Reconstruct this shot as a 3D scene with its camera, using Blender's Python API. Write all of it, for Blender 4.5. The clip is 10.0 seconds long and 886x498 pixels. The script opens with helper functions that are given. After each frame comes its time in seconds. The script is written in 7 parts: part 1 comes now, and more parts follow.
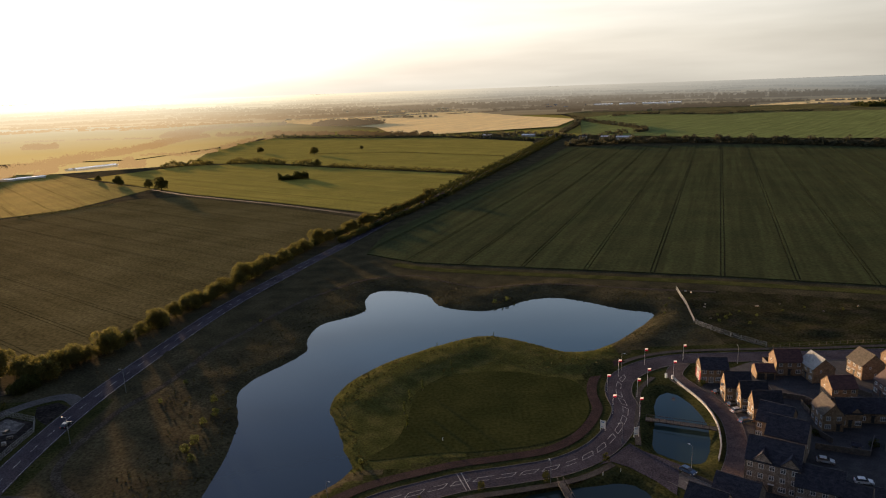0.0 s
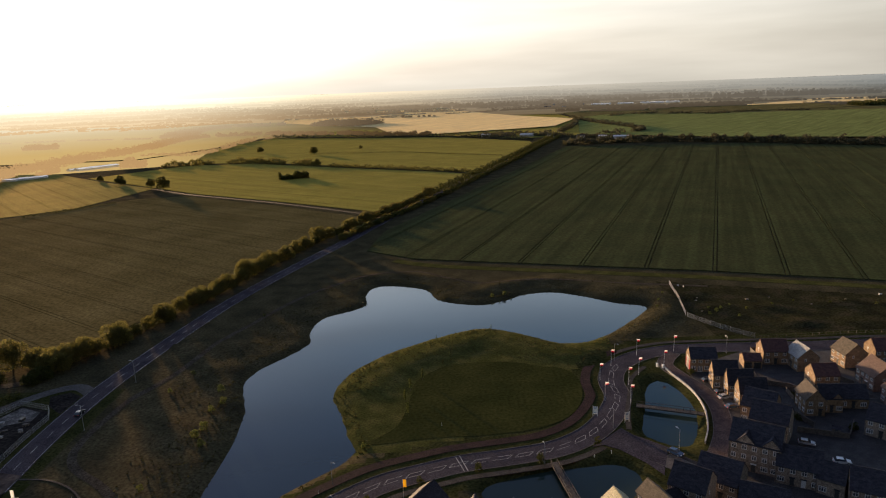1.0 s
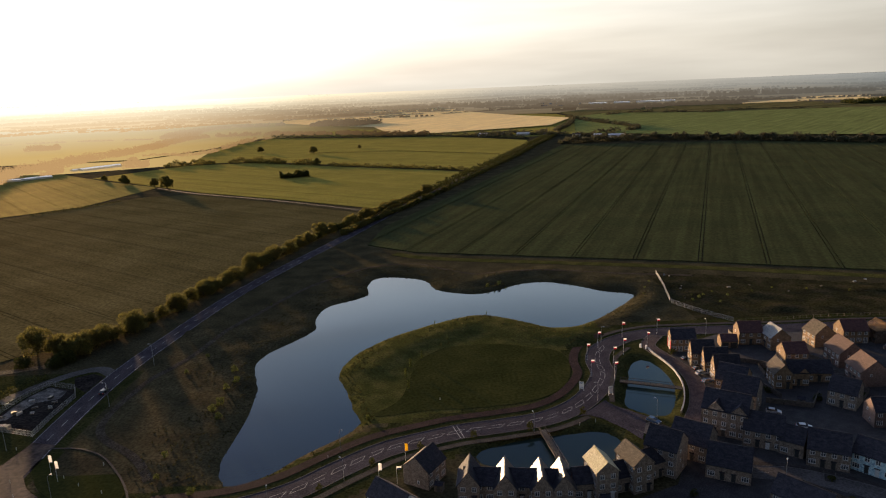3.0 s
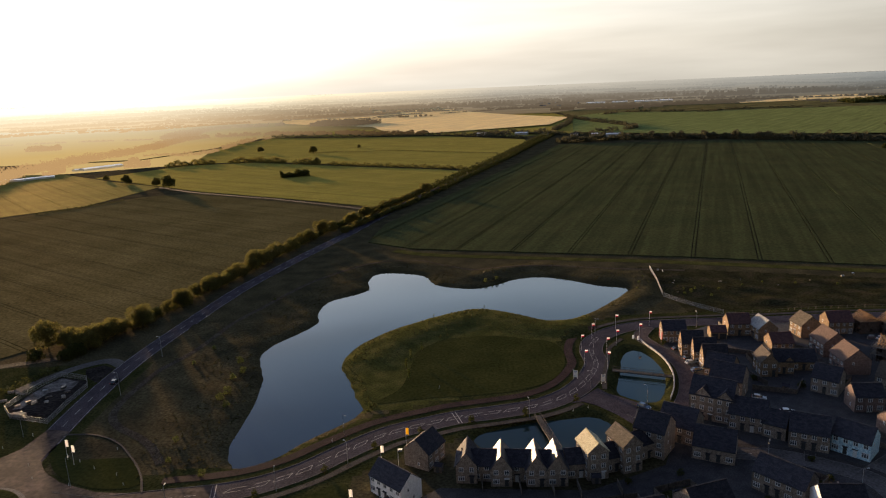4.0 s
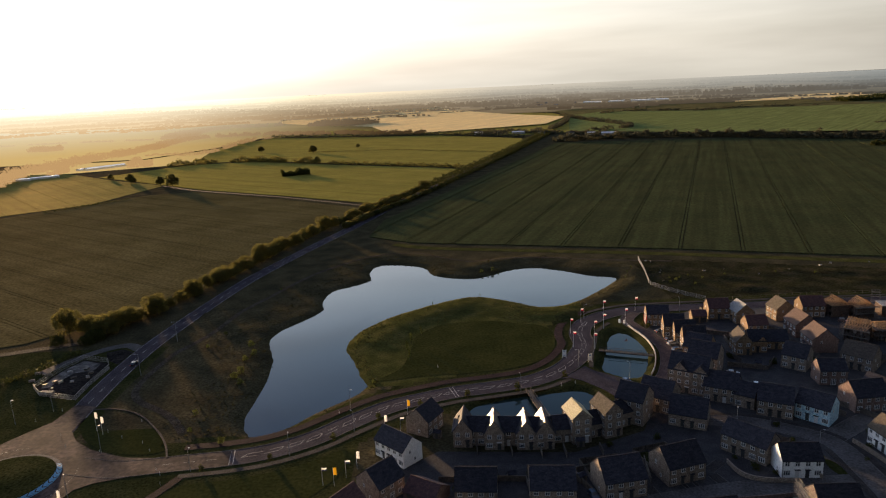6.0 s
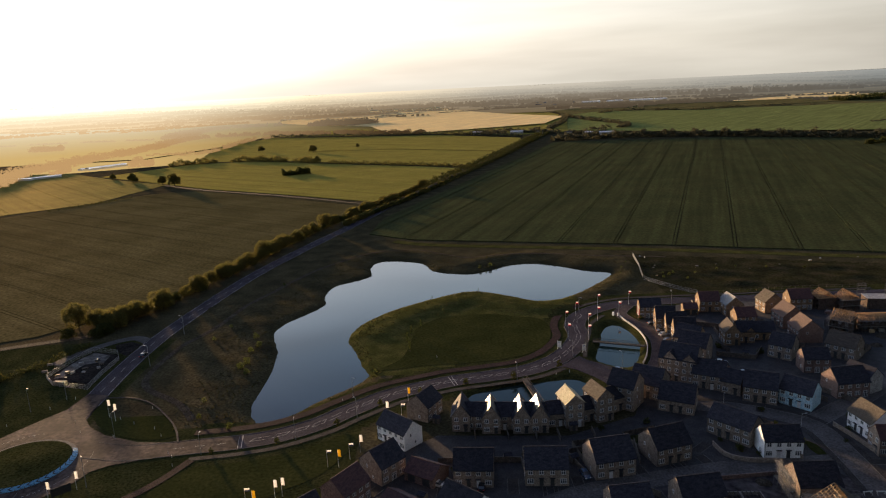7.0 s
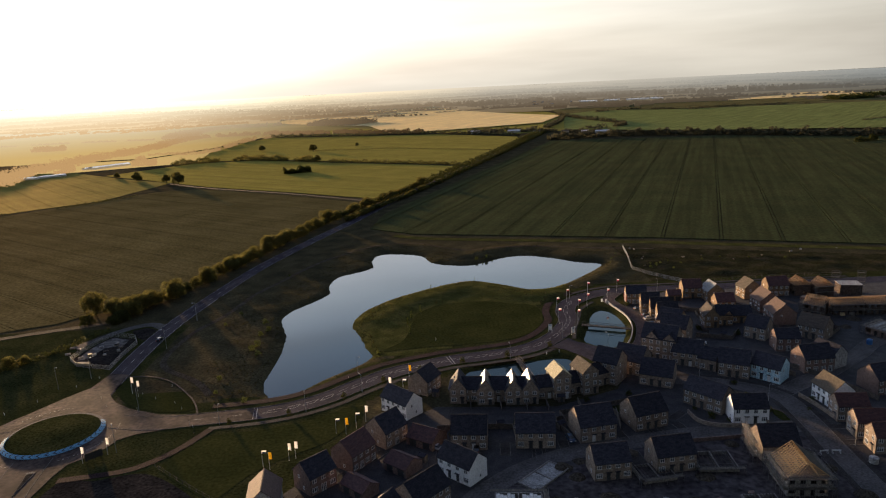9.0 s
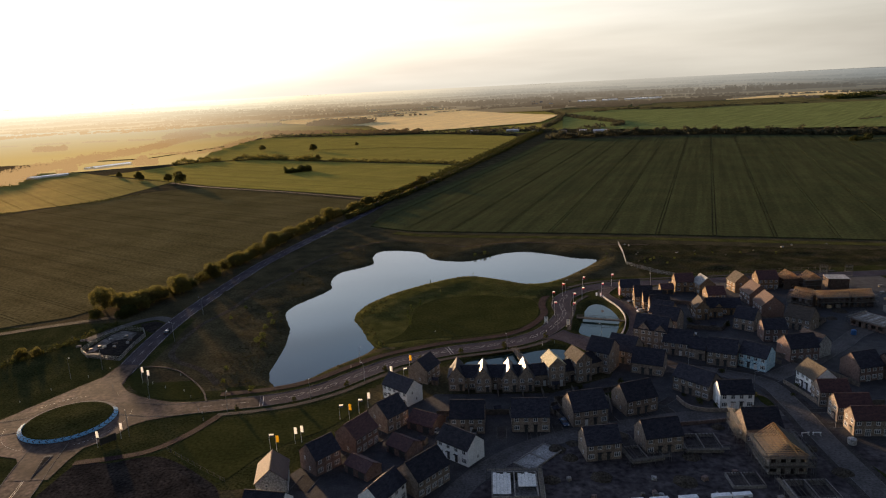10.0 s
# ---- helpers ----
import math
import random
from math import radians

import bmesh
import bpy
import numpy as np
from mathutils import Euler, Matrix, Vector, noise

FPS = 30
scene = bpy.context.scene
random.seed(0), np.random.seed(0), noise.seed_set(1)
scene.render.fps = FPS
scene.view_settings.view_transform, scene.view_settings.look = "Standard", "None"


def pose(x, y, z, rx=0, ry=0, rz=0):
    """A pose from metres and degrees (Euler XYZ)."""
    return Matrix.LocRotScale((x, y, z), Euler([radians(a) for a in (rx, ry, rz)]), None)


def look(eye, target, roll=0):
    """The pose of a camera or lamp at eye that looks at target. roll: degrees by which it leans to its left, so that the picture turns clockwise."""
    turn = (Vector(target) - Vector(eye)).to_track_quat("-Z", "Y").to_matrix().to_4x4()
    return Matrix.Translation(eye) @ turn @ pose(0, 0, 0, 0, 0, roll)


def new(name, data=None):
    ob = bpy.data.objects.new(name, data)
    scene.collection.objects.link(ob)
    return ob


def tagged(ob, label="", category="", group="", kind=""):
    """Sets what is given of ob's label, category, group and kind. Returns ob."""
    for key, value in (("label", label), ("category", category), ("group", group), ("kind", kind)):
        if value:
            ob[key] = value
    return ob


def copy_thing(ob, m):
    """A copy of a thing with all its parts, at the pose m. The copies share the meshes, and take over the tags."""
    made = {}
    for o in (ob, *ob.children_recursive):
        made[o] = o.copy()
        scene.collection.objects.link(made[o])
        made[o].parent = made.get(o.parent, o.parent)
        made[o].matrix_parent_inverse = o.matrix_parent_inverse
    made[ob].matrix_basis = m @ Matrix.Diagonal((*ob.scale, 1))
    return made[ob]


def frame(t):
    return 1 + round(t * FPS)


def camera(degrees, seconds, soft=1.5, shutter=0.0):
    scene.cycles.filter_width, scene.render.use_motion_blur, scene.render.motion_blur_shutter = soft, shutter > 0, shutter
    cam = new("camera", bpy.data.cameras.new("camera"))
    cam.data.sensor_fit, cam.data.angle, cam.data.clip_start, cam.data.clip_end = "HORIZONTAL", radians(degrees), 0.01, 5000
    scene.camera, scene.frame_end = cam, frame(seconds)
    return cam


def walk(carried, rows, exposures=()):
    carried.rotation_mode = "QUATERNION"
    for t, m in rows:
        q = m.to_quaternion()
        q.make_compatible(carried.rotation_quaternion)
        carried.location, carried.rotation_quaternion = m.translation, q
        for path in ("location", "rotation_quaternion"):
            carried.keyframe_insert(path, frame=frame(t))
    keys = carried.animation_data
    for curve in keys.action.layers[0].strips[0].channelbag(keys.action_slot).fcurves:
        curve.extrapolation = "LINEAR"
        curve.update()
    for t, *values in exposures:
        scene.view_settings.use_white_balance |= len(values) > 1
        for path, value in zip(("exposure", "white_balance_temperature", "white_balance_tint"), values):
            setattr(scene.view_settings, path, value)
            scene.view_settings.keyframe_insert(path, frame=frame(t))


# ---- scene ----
# The camera: a drone that backs away from the lake at a steady height.
cam = camera(66.0, 10.0, soft=1.15)
PATH = [
    (0, 0.614, 0.309, 99.160, -0.450, -13.320, 1.924),
    (0.5, 0.653, -4.111, 99.216, -0.506, -13.325, 1.988),
    (1, 0.686, -8.541, 99.269, -0.560, -13.330, 2.050),
    (1.5, 0.712, -12.980, 99.319, -0.613, -13.335, 2.110),
    (2, 0.733, -17.428, 99.364, -0.666, -13.340, 2.167),
    (2.5, 0.748, -21.885, 99.407, -0.717, -13.345, 2.222),
    (4, 0.756, -35.313, 99.514, -0.864, -13.361, 2.373),
    (4.5, 0.746, -39.807, 99.543, -0.911, -13.366, 2.419),
    (5, 0.731, -44.311, 99.569, -0.957, -13.372, 2.462),
    (5.5, 0.710, -48.824, 99.591, -1.002, -13.377, 2.503),
    (7, 0.609, -62.418, 99.638, -1.130, -13.395, 2.612),
    (7.5, 0.563, -66.968, 99.646, -1.170, -13.400, 2.644),
    (8, 0.512, -71.528, 99.652, -1.210, -13.406, 2.673),
    (8.5, 0.454, -76.096, 99.653, -1.248, -13.412, 2.700),
    (9, 0.391, -80.674, 99.652, -1.285, -13.418, 2.725),
    (9.5, 0.321, -85.261, 99.647, -1.321, -13.425, 2.747),
    (10, 0.245, -89.858, 99.639, -1.357, -13.431, 2.768),
]
EXPOSURE = 1.05
walk(cam, [(t, pose(x, y, z, 90 + pitch, roll, yaw)) for t, x, y, z, yaw, pitch, roll in PATH], exposures=((0.0, EXPOSURE), (10.0, EXPOSURE)))

# The light: a low hazy evening sun ahead and to the left.
SUN_AZ, SUN_EL = radians(-31.5), radians(4.4)
world = bpy.data.worlds.new("world")
scene.world = world
world.use_nodes = True
wt = world.node_tree
sky = wt.nodes.new("ShaderNodeTexSky")
sky.sky_type, sky.sun_disc = "NISHITA", False
sky.sun_elevation, sky.sun_rotation = SUN_EL, SUN_AZ
sky.altitude, sky.air_density, sky.dust_density, sky.ozone_density = 50.0, 1.0, 4.0, 1.0
# A thin bright veil of high cloud lies over the clear sky.
soft = wt.nodes.new("ShaderNodeHueSaturation")
soft.inputs["Saturation"].default_value, soft.inputs["Value"].default_value = 0.5, 0.041
tex, sep, ramp, veil, lit, thin, add = (wt.nodes.new("ShaderNode" + n) for n in ("TexCoord", "SeparateXYZ", "ValToRGB", "VectorMath", "VectorMath", "MapRange", "VectorMath"))
for at, tone in ((0.0, (0.330, 0.308, 0.265)), (0.05, (0.345, 0.325, 0.285)), (0.11, (0.390, 0.372, 0.340)), (0.22, (0.52, 0.57, 0.64)), (0.29, (0.355, 0.455, 0.56)), (0.36, (0.140, 0.250, 0.395)), (0.45, (0.050, 0.122, 0.262)), (0.55, (0.036, 0.068, 0.165)), (1.0, (0.066, 0.084, 0.175))):
    stop = ramp.color_ramp.elements[0] if at == 0.0 else ramp.color_ramp.elements[-1] if at == 1.0 else ramp.color_ramp.elements.new(at)
    stop.position, stop.color = at, (*tone, 1)
lit.operation, veil.operation, add.operation = "DOT_PRODUCT", "SCALE", "ADD"
lit.inputs[1].default_value = (math.sin(SUN_AZ), math.cos(SUN_AZ), 0.0)
thin.inputs["From Min"].default_value, thin.inputs["From Max"].default_value = -0.6, 1.0
thin.inputs["To Min"].default_value, thin.inputs["To Max"].default_value = 0.13, 1.22
wt.links.new(sky.outputs[0], soft.inputs["Color"])
wt.links.new(tex.outputs["Generated"], sep.inputs[0])
wt.links.new(tex.outputs["Generated"], lit.inputs[0])
wt.links.new(lit.outputs["Value"], thin.inputs["Value"])
wt.links.new(sep.outputs["Z"], ramp.inputs[0])
wt.links.new(ramp.outputs[0], veil.inputs[0])
wisp, wisp_map, wisp_size = (wt.nodes.new("ShaderNode" + n) for n in ("TexNoise", "Mapping", "MapRange"))
wisp_map.inputs["Scale"].default_value = (1.6, 1.6, 14.0)
wisp.inputs["Scale"].default_value, wisp.inputs["Detail"].default_value = 1.6, 4.0
wisp_size.inputs["From Min"].default_value, wisp_size.inputs["From Max"].default_value = 0.3, 0.7
wisp_size.inputs["To Min"].default_value, wisp_size.inputs["To Max"].default_value = 0.84, 1.16
thick = wt.nodes.new("ShaderNodeMath")
thick.operation = "MULTIPLY"
wt.links.new(tex.outputs["Generated"], wisp_map.inputs[0])
wt.links.new(wisp_map.outputs[0], wisp.inputs[0])
wt.links.new(wisp.outputs[0], wisp_size.inputs["Value"])
wt.links.new(thin.outputs[0], thick.inputs[0])
wt.links.new(wisp_size.outputs[0], thick.inputs[1])
wt.links.new(thick.outputs[0], veil.inputs["Scale"])
wt.links.new(soft.outputs[0], add.inputs[0])
wt.links.new(veil.outputs[0], add.inputs[1])
wt.links.new(add.outputs[0], wt.nodes["Background"].inputs["Color"])
wt.nodes["Background"].inputs["Strength"].default_value = 1.0
sun = new("sun", bpy.data.lights.new("sun", "SUN"))
sun.data.energy, sun.data.angle, sun.data.color = 5.2, radians(2.0), (1.0, 0.65, 0.35)
sun_way = Vector((math.sin(SUN_AZ) * math.cos(SUN_EL), math.cos(SUN_AZ) * math.cos(SUN_EL), math.sin(SUN_EL)))
sun.matrix_world = look(sun_way * 100.0, (0, 0, 0))


# ---- materials ----
def node_mat(name, colour, colour2, scale, rough=0.8, bump=0.3, fine=6.0, spec=0.3, metal=0.0, third=None, stretch=(1, 1, 1), turn=0.0, grain=0.6):
    """A two-scale noisy surface in metres: colour to colour2 by large blotches, fine grain over it, relief from the grain."""
    m = bpy.data.materials.new(name)
    m.use_nodes = True
    nt = m.node_tree
    p = nt.nodes["Principled BSDF"]
    p.inputs["Roughness"].default_value, p.inputs["Metallic"].default_value = rough, metal
    p.inputs["Specular IOR Level"].default_value = spec
    tc = nt.nodes.new("ShaderNodeNewGeometry")
    mp = nt.nodes.new("ShaderNodeMapping")
    mp.inputs["Scale"].default_value, mp.inputs["Rotation"].default_value = stretch, (0, 0, turn)
    nt.links.new(tc.outputs["Position"], mp.inputs["Vector"])
    n1, n2 = nt.nodes.new("ShaderNodeTexNoise"), nt.nodes.new("ShaderNodeTexNoise")
    n1.inputs["Scale"].default_value, n1.inputs["Detail"].default_value = 1.0 / scale, 4.0
    n2.inputs["Scale"].default_value, n2.inputs["Detail"].default_value = fine / scale, 6.0
    for n in (n1, n2):
        nt.links.new(mp.outputs[0], n.inputs["Vector"])
    r1 = nt.nodes.new("ShaderNodeValToRGB")
    r1.color_ramp.elements[0].position, r1.color_ramp.elements[1].position = 0.36, 0.64
    r1.color_ramp.elements[0].color, r1.color_ramp.elements[1].color = (*colour, 1), (*colour2, 1)
    if third:
        e = r1.color_ramp.elements.new(0.5)
        e.color = (*third, 1)
    nt.links.new(n1.outputs[0], r1.inputs[0])
    mx = nt.nodes.new("ShaderNodeMix")
    mx.data_type, mx.blend_type = "RGBA", "OVERLAY"
    mx.inputs["Factor"].default_value = grain
    nt.links.new(r1.outputs[0], mx.inputs["A"])
    gr = nt.nodes.new("ShaderNodeValToRGB")
    gr.color_ramp.elements[0].position, gr.color_ramp.elements[1].position = 0.3, 0.7
    nt.links.new(n2.outputs[0], gr.inputs[0])
    nt.links.new(gr.outputs[0], mx.inputs["B"])
    nt.links.new(mx.outputs["Result"], p.inputs["Base Color"])
    if bump:
        b = nt.nodes.new("ShaderNodeBump")
        b.inputs["Strength"].default_value, b.inputs["Distance"].default_value = bump, 0.15 * scale / fine
        nt.links.new(n2.outputs[0], b.inputs["Height"])
        nt.links.new(b.outputs[0], p.inputs["Normal"])
    return m


def per_object(m, amount):
    """Lets each object that wears m differ in value by up to amount."""
    nt = m.node_tree
    p = nt.nodes["Principled BSDF"]
    link = p.inputs["Base Color"].links[0]
    hs = nt.nodes.new("ShaderNodeHueSaturation")
    info, mr = nt.nodes.new("ShaderNodeObjectInfo"), nt.nodes.new("ShaderNodeMapRange")
    mr.inputs["To Min"].default_value, mr.inputs["To Max"].default_value = 1 - amount, 1 + amount
    nt.links.new(info.outputs["Random"], mr.inputs["Value"])
    nt.links.new(mr.outputs[0], hs.inputs["Value"])
    nt.links.new(link.from_socket, hs.inputs["Color"])
    nt.links.new(hs.outputs[0], p.inputs["Base Color"])
    return m


def plain(name, colour, rough=0.5, metal=0.0, spec=0.5, emit=0.0):
    m = node_mat(name, tuple(c * 0.9 for c in colour), colour, 0.6, rough, 0.05, 8.0, spec, metal)
    return m


def leaf_mat(name, colour, colour2, through_it=0.5):
    """Leaves: each clump its own tint, light shining through them."""
    m = bpy.data.materials.new(name)
    m.use_nodes = True
    nt = m.node_tree
    p = nt.nodes["Principled BSDF"]
    p.inputs["Roughness"].default_value, p.inputs["Specular IOR Level"].default_value = 0.7, 0.04
    geo = nt.nodes.new("ShaderNodeNewGeometry")
    rp = nt.nodes.new("ShaderNodeValToRGB")
    rp.color_ramp.elements[0].color, rp.color_ramp.elements[1].color = (*colour, 1), (*colour2, 1)
    nt.links.new(geo.outputs["Random Per Island"], rp.inputs[0])
    tr = nt.nodes.new("ShaderNodeBsdfTranslucent")
    mix = nt.nodes.new("ShaderNodeMixShader")
    mix.inputs[0].default_value = through_it
    nt.links.new(rp.outputs[0], p.inputs["Base Color"])
    nt.links.new(rp.outputs[0], tr.inputs["Color"])
    nt.links.new(p.outputs[0], mix.inputs[1])
    nt.links.new(tr.outputs[0], mix.inputs[2])
    nt.links.new(mix.outputs[0], nt.nodes["Material Output"].inputs["Surface"])
    return m


def sheened(m, amount, tone, rough=0.75):
    """Blades that throw low light forwards: a broad dull gloss, its tint standing in for haze."""
    nt = m.node_tree
    p = nt.nodes["Principled BSDF"]
    gl, mix = nt.nodes.new("ShaderNodeBsdfGlossy"), nt.nodes.new("ShaderNodeMixShader")
    gl.inputs["Roughness"].default_value, mix.inputs[0].default_value = rough, amount
    gl.inputs["Color"].default_value = (*tone, 1)
    nt.links.new(p.outputs[0], mix.inputs[1])
    nt.links.new(gl.outputs[0], mix.inputs[2])
    nt.links.new(mix.outputs[0], nt.nodes["Material Output"].inputs["Surface"])
    return m


def crop_mat(name, colour, colour2, third, heading, row=3.0, sheen=0.0, tone=(1.0, 0.84, 0.50), dull=0.75, rows=0.8):
    """A cereal crop: broad blotches, and faint drill rows along the heading (degrees from +y towards +x)."""
    m = node_mat(name, colour, colour2, 38.0, 0.9, 0.15, 24.0, 0.0, third=third, grain=0.4)
    nt = m.node_tree
    p = nt.nodes["Principled BSDF"]
    link = p.inputs["Base Color"].links[0]
    geo, mp, wv = nt.nodes.new("ShaderNodeNewGeometry"), nt.nodes.new("ShaderNodeMapping"), nt.nodes.new("ShaderNodeTexNoise")
    mp.vector_type = "POINT"
    mp.inputs["Rotation"].default_value = (0, 0, radians(heading))
    sc = nt.nodes.new("ShaderNodeMapping")
    sc.inputs["Scale"].default_value = (1.0 / row, 0.006, 1.0)
    nt.links.new(geo.outputs["Position"], mp.inputs["Vector"])
    nt.links.new(mp.outputs[0], sc.inputs["Vector"])
    nt.links.new(sc.outputs[0], wv.inputs["Vector"])
    wv.inputs["Scale"].default_value, wv.inputs["Detail"].default_value = 1.0, 2.0
    rp = nt.nodes.new("ShaderNodeValToRGB")
    rp.color_ramp.elements[0].position, rp.color_ramp.elements[1].position = 0.35, 0.65
    rp.color_ramp.elements[0].color, rp.color_ramp.elements[1].color = (0.62, 0.62, 0.62, 1), (1.15, 1.15, 1.15, 1)
    mx = nt.nodes.new("ShaderNodeMix")
    mx.data_type, mx.blend_type = "RGBA", "MULTIPLY"
    mx.inputs["Factor"].default_value = rows
    nt.links.new(wv.outputs[0], rp.inputs[0])
    nt.links.new(link.from_socket, mx.inputs["A"])
    nt.links.new(rp.outputs[0], mx.inputs["B"])
    nt.links.new(mx.outputs["Result"], p.inputs["Base Color"])
    if sheen:
        sheened(m, sheen, tone, dull)
    return m


ROUGH_GRASS = sheened(node_mat("rough_grass", (0.028, 0.027, 0.015), (0.060, 0.052, 0.027), 12.0, 0.9, 0.5, 14.0, 0.0, third=(0.043, 0.040, 0.020)), 0.009, (1.0, 0.84, 0.68))
BANK_GRASS = node_mat("bank_grass", (0.046, 0.050, 0.015), (0.084, 0.078, 0.026), 7.0, 0.9, 0.4, 10.0, 0.0, third=(0.062, 0.063, 0.019), grain=0.4)
LAWN = sheened(node_mat("mown_lawn", (0.025, 0.029, 0.009), (0.040, 0.042, 0.013), 16.0, 0.9, 0.15, 16.0, 0.0, third=(0.032, 0.035, 0.011), grain=0.35), 0.003, (0.9, 0.9, 0.5))
SOIL = node_mat("bare_soil", (0.044, 0.038, 0.039), (0.092, 0.080, 0.078), 8.0, 0.95, 0.05, 5.0, 0.02, third=(0.064, 0.056, 0.057), grain=0.55)
VERGE = node_mat("dark_verge_grass", (0.026, 0.029, 0.011), (0.048, 0.047, 0.018), 9.0, 0.9, 0.4, 12.0, 0.0, third=(0.036, 0.038, 0.014))
TRACK = node_mat("dusty_track", (0.050, 0.043, 0.030), (0.078, 0.066, 0.046), 5.0, 0.95, 0.4, 8.0, 0.03)
EARTH = node_mat("trodden_earth", (0.046, 0.039, 0.030), (0.072, 0.061, 0.047), 4.0, 0.95, 0.3, 8.0, 0.0)
ASPHALT = node_mat("asphalt", (0.034, 0.030, 0.040), (0.056, 0.050, 0.062), 7.0, 0.85, 0.1, 16.0, 0.03)
# Wear and stains, plus a pink tint that stands for low sunlight.
ASPHALT_OLD = node_mat("worn_sun_tinted_asphalt", (0.034, 0.026, 0.026), (0.115, 0.080, 0.068), 9.0, 0.8, 0.05, 7.0, 0.03, third=(0.068, 0.050, 0.044), grain=0.5)
ASPHALT_NEW = node_mat("pale_new_asphalt", (0.074, 0.069, 0.066), (0.112, 0.104, 0.099), 6.0, 0.85, 0.08, 10.0, 0.03, grain=0.4)
RED_TARMAC = node_mat("red_tarmac", (0.026, 0.016, 0.017), (0.039, 0.023, 0.023), 5.0, 0.85, 0.2, 18.0, 0.03)
PAVING = node_mat("concrete_paving", (0.037, 0.034, 0.032), (0.057, 0.051, 0.047), 3.0, 0.85, 0.2, 12.0, 0.05)
BLOCK_PAVING = node_mat("block_paving", (0.062, 0.047, 0.046), (0.092, 0.069, 0.065), 3.0, 0.85, 0.3, 12.0, 0.05)
KERB = node_mat("kerb_concrete", (0.10, 0.094, 0.090), (0.145, 0.137, 0.13), 2.0, 0.85, 0.1, 10.0, 0.08)
MARKING = node_mat("road_paint", (0.19, 0.185, 0.185), (0.36, 0.35, 0.345), 1.4, 0.6, 0.1, 6.0)
CONCRETE = node_mat("raw_concrete", (0.24, 0.23, 0.22), (0.36, 0.35, 0.33), 3.0, 0.85, 0.3, 8.0)
STONE = per_object(node_mat("buff_stone", (0.185, 0.145, 0.118), (0.275, 0.222, 0.18), 0.9, 0.85, 0.5, 4.0, 0.2), 0.14)
# Copy of the buff stone with warm low sunlight put into its colour.
STONE_SUN_TAN = per_object(node_mat("sun_tinted_stone", (0.172, 0.118, 0.074), (0.250, 0.174, 0.112), 0.9, 0.85, 0.5, 4.0, 0.2), 0.14)
BRICK = per_object(node_mat("red_brown_brick", (0.14, 0.095, 0.082), (0.205, 0.145, 0.125), 0.7, 0.85, 0.5, 4.0, 0.2), 0.12)
RENDER_WHITE = node_mat("white_render", (0.74, 0.74, 0.74), (0.84, 0.84, 0.84), 2.5, 0.8, 0.1, 6.0)
RENDER_GREY = node_mat("grey_render", (0.30, 0.29, 0.28), (0.40, 0.39, 0.37), 2.5, 0.8, 0.1, 6.0)
BLOCKWORK = node_mat("grey_blockwork", (0.17, 0.15, 0.14), (0.27, 0.25, 0.22), 0.8, 0.9, 0.4, 4.0)
SLATE = per_object(node_mat("dark_slate", (0.021, 0.021, 0.029), (0.039, 0.039, 0.050), 1.2, 0.7, 0.3, 5.0, 0.12, stretch=(1, 1, 3)), 0.2)
SLATE_GLOSS = per_object(node_mat("glossy_dark_slate", (0.014, 0.0145, 0.02), (0.026, 0.026, 0.034), 1.2, 0.42, 0.2, 5.0, 0.6, stretch=(1, 1, 3)), 0.2)
TILE_BROWN = node_mat("dull_brown_tile", (0.055, 0.046, 0.040), (0.085, 0.072, 0.062), 1.0, 0.8, 0.4, 5.0, 0.1, stretch=(1, 1, 3))
RENDER_BLUE = node_mat("pale_blue_render", (0.36, 0.52, 0.60), (0.45, 0.62, 0.70), 2.5, 0.8, 0.1, 6.0)
TILE_TAN = node_mat("tan_tile", (0.34, 0.31, 0.19), (0.44, 0.40, 0.26), 1.0, 0.7, 0.4, 5.0, 0.25, stretch=(1, 1, 3))
# Buff tile, darkened against the tan one for slopes only partly lit.
TILE_BUFF_HALF_LIT = node_mat("half_lit_buff_tile", (0.078, 0.064, 0.048), (0.114, 0.095, 0.071), 1.0, 0.8, 0.4, 5.0, 0.15, stretch=(1, 1, 3))
TILE_RED = per_object(node_mat("brown_red_tile", (0.055, 0.028, 0.028), (0.095, 0.046, 0.042), 1.0, 0.7, 0.4, 5.0, 0.25, stretch=(1, 1, 3)), 0.15)
TILE_PINK = node_mat("pink_brown_tile", (0.072, 0.042, 0.034), (0.100, 0.060, 0.048), 1.0, 0.75, 0.4, 5.0, 0.3, stretch=(1, 1, 3))
TILE_GREY = node_mat("light_grey_tile", (0.17, 0.17, 0.17), (0.25, 0.25, 0.25), 1.0, 0.6, 0.4, 5.0, 0.4, stretch=(1, 1, 3))
WHITE_PVC = plain("white_window_plastic", (0.62, 0.62, 0.62), 0.4)
GLASS = plain("dark_window_glass", (0.05, 0.06, 0.075), 0.06, spec=1.0)
# Dark soil; on the waste ground its darkness also stands for shade.
DARK_SOIL = node_mat("dark_and_shaded_soil", (0.019, 0.017, 0.016), (0.037, 0.032, 0.029), 7.0, 0.95, 0.06, 8.0, 0.0)
DARK = plain("dark_paint", (0.03, 0.032, 0.035), 0.5)
STEEL = plain("galvanised_steel", (0.34, 0.35, 0.36), 0.5, 0.5)
TIMBER_RED = node_mat("reddish_timber", (0.38, 0.24, 0.12), (0.52, 0.34, 0.18), 0.5, 0.8, 0.2, 6.0)
BRICK_DARK = node_mat("dark_bare_brick", (0.066, 0.048, 0.040), (0.112, 0.083, 0.068), 0.7, 0.88, 0.4, 4.0, 0.1)
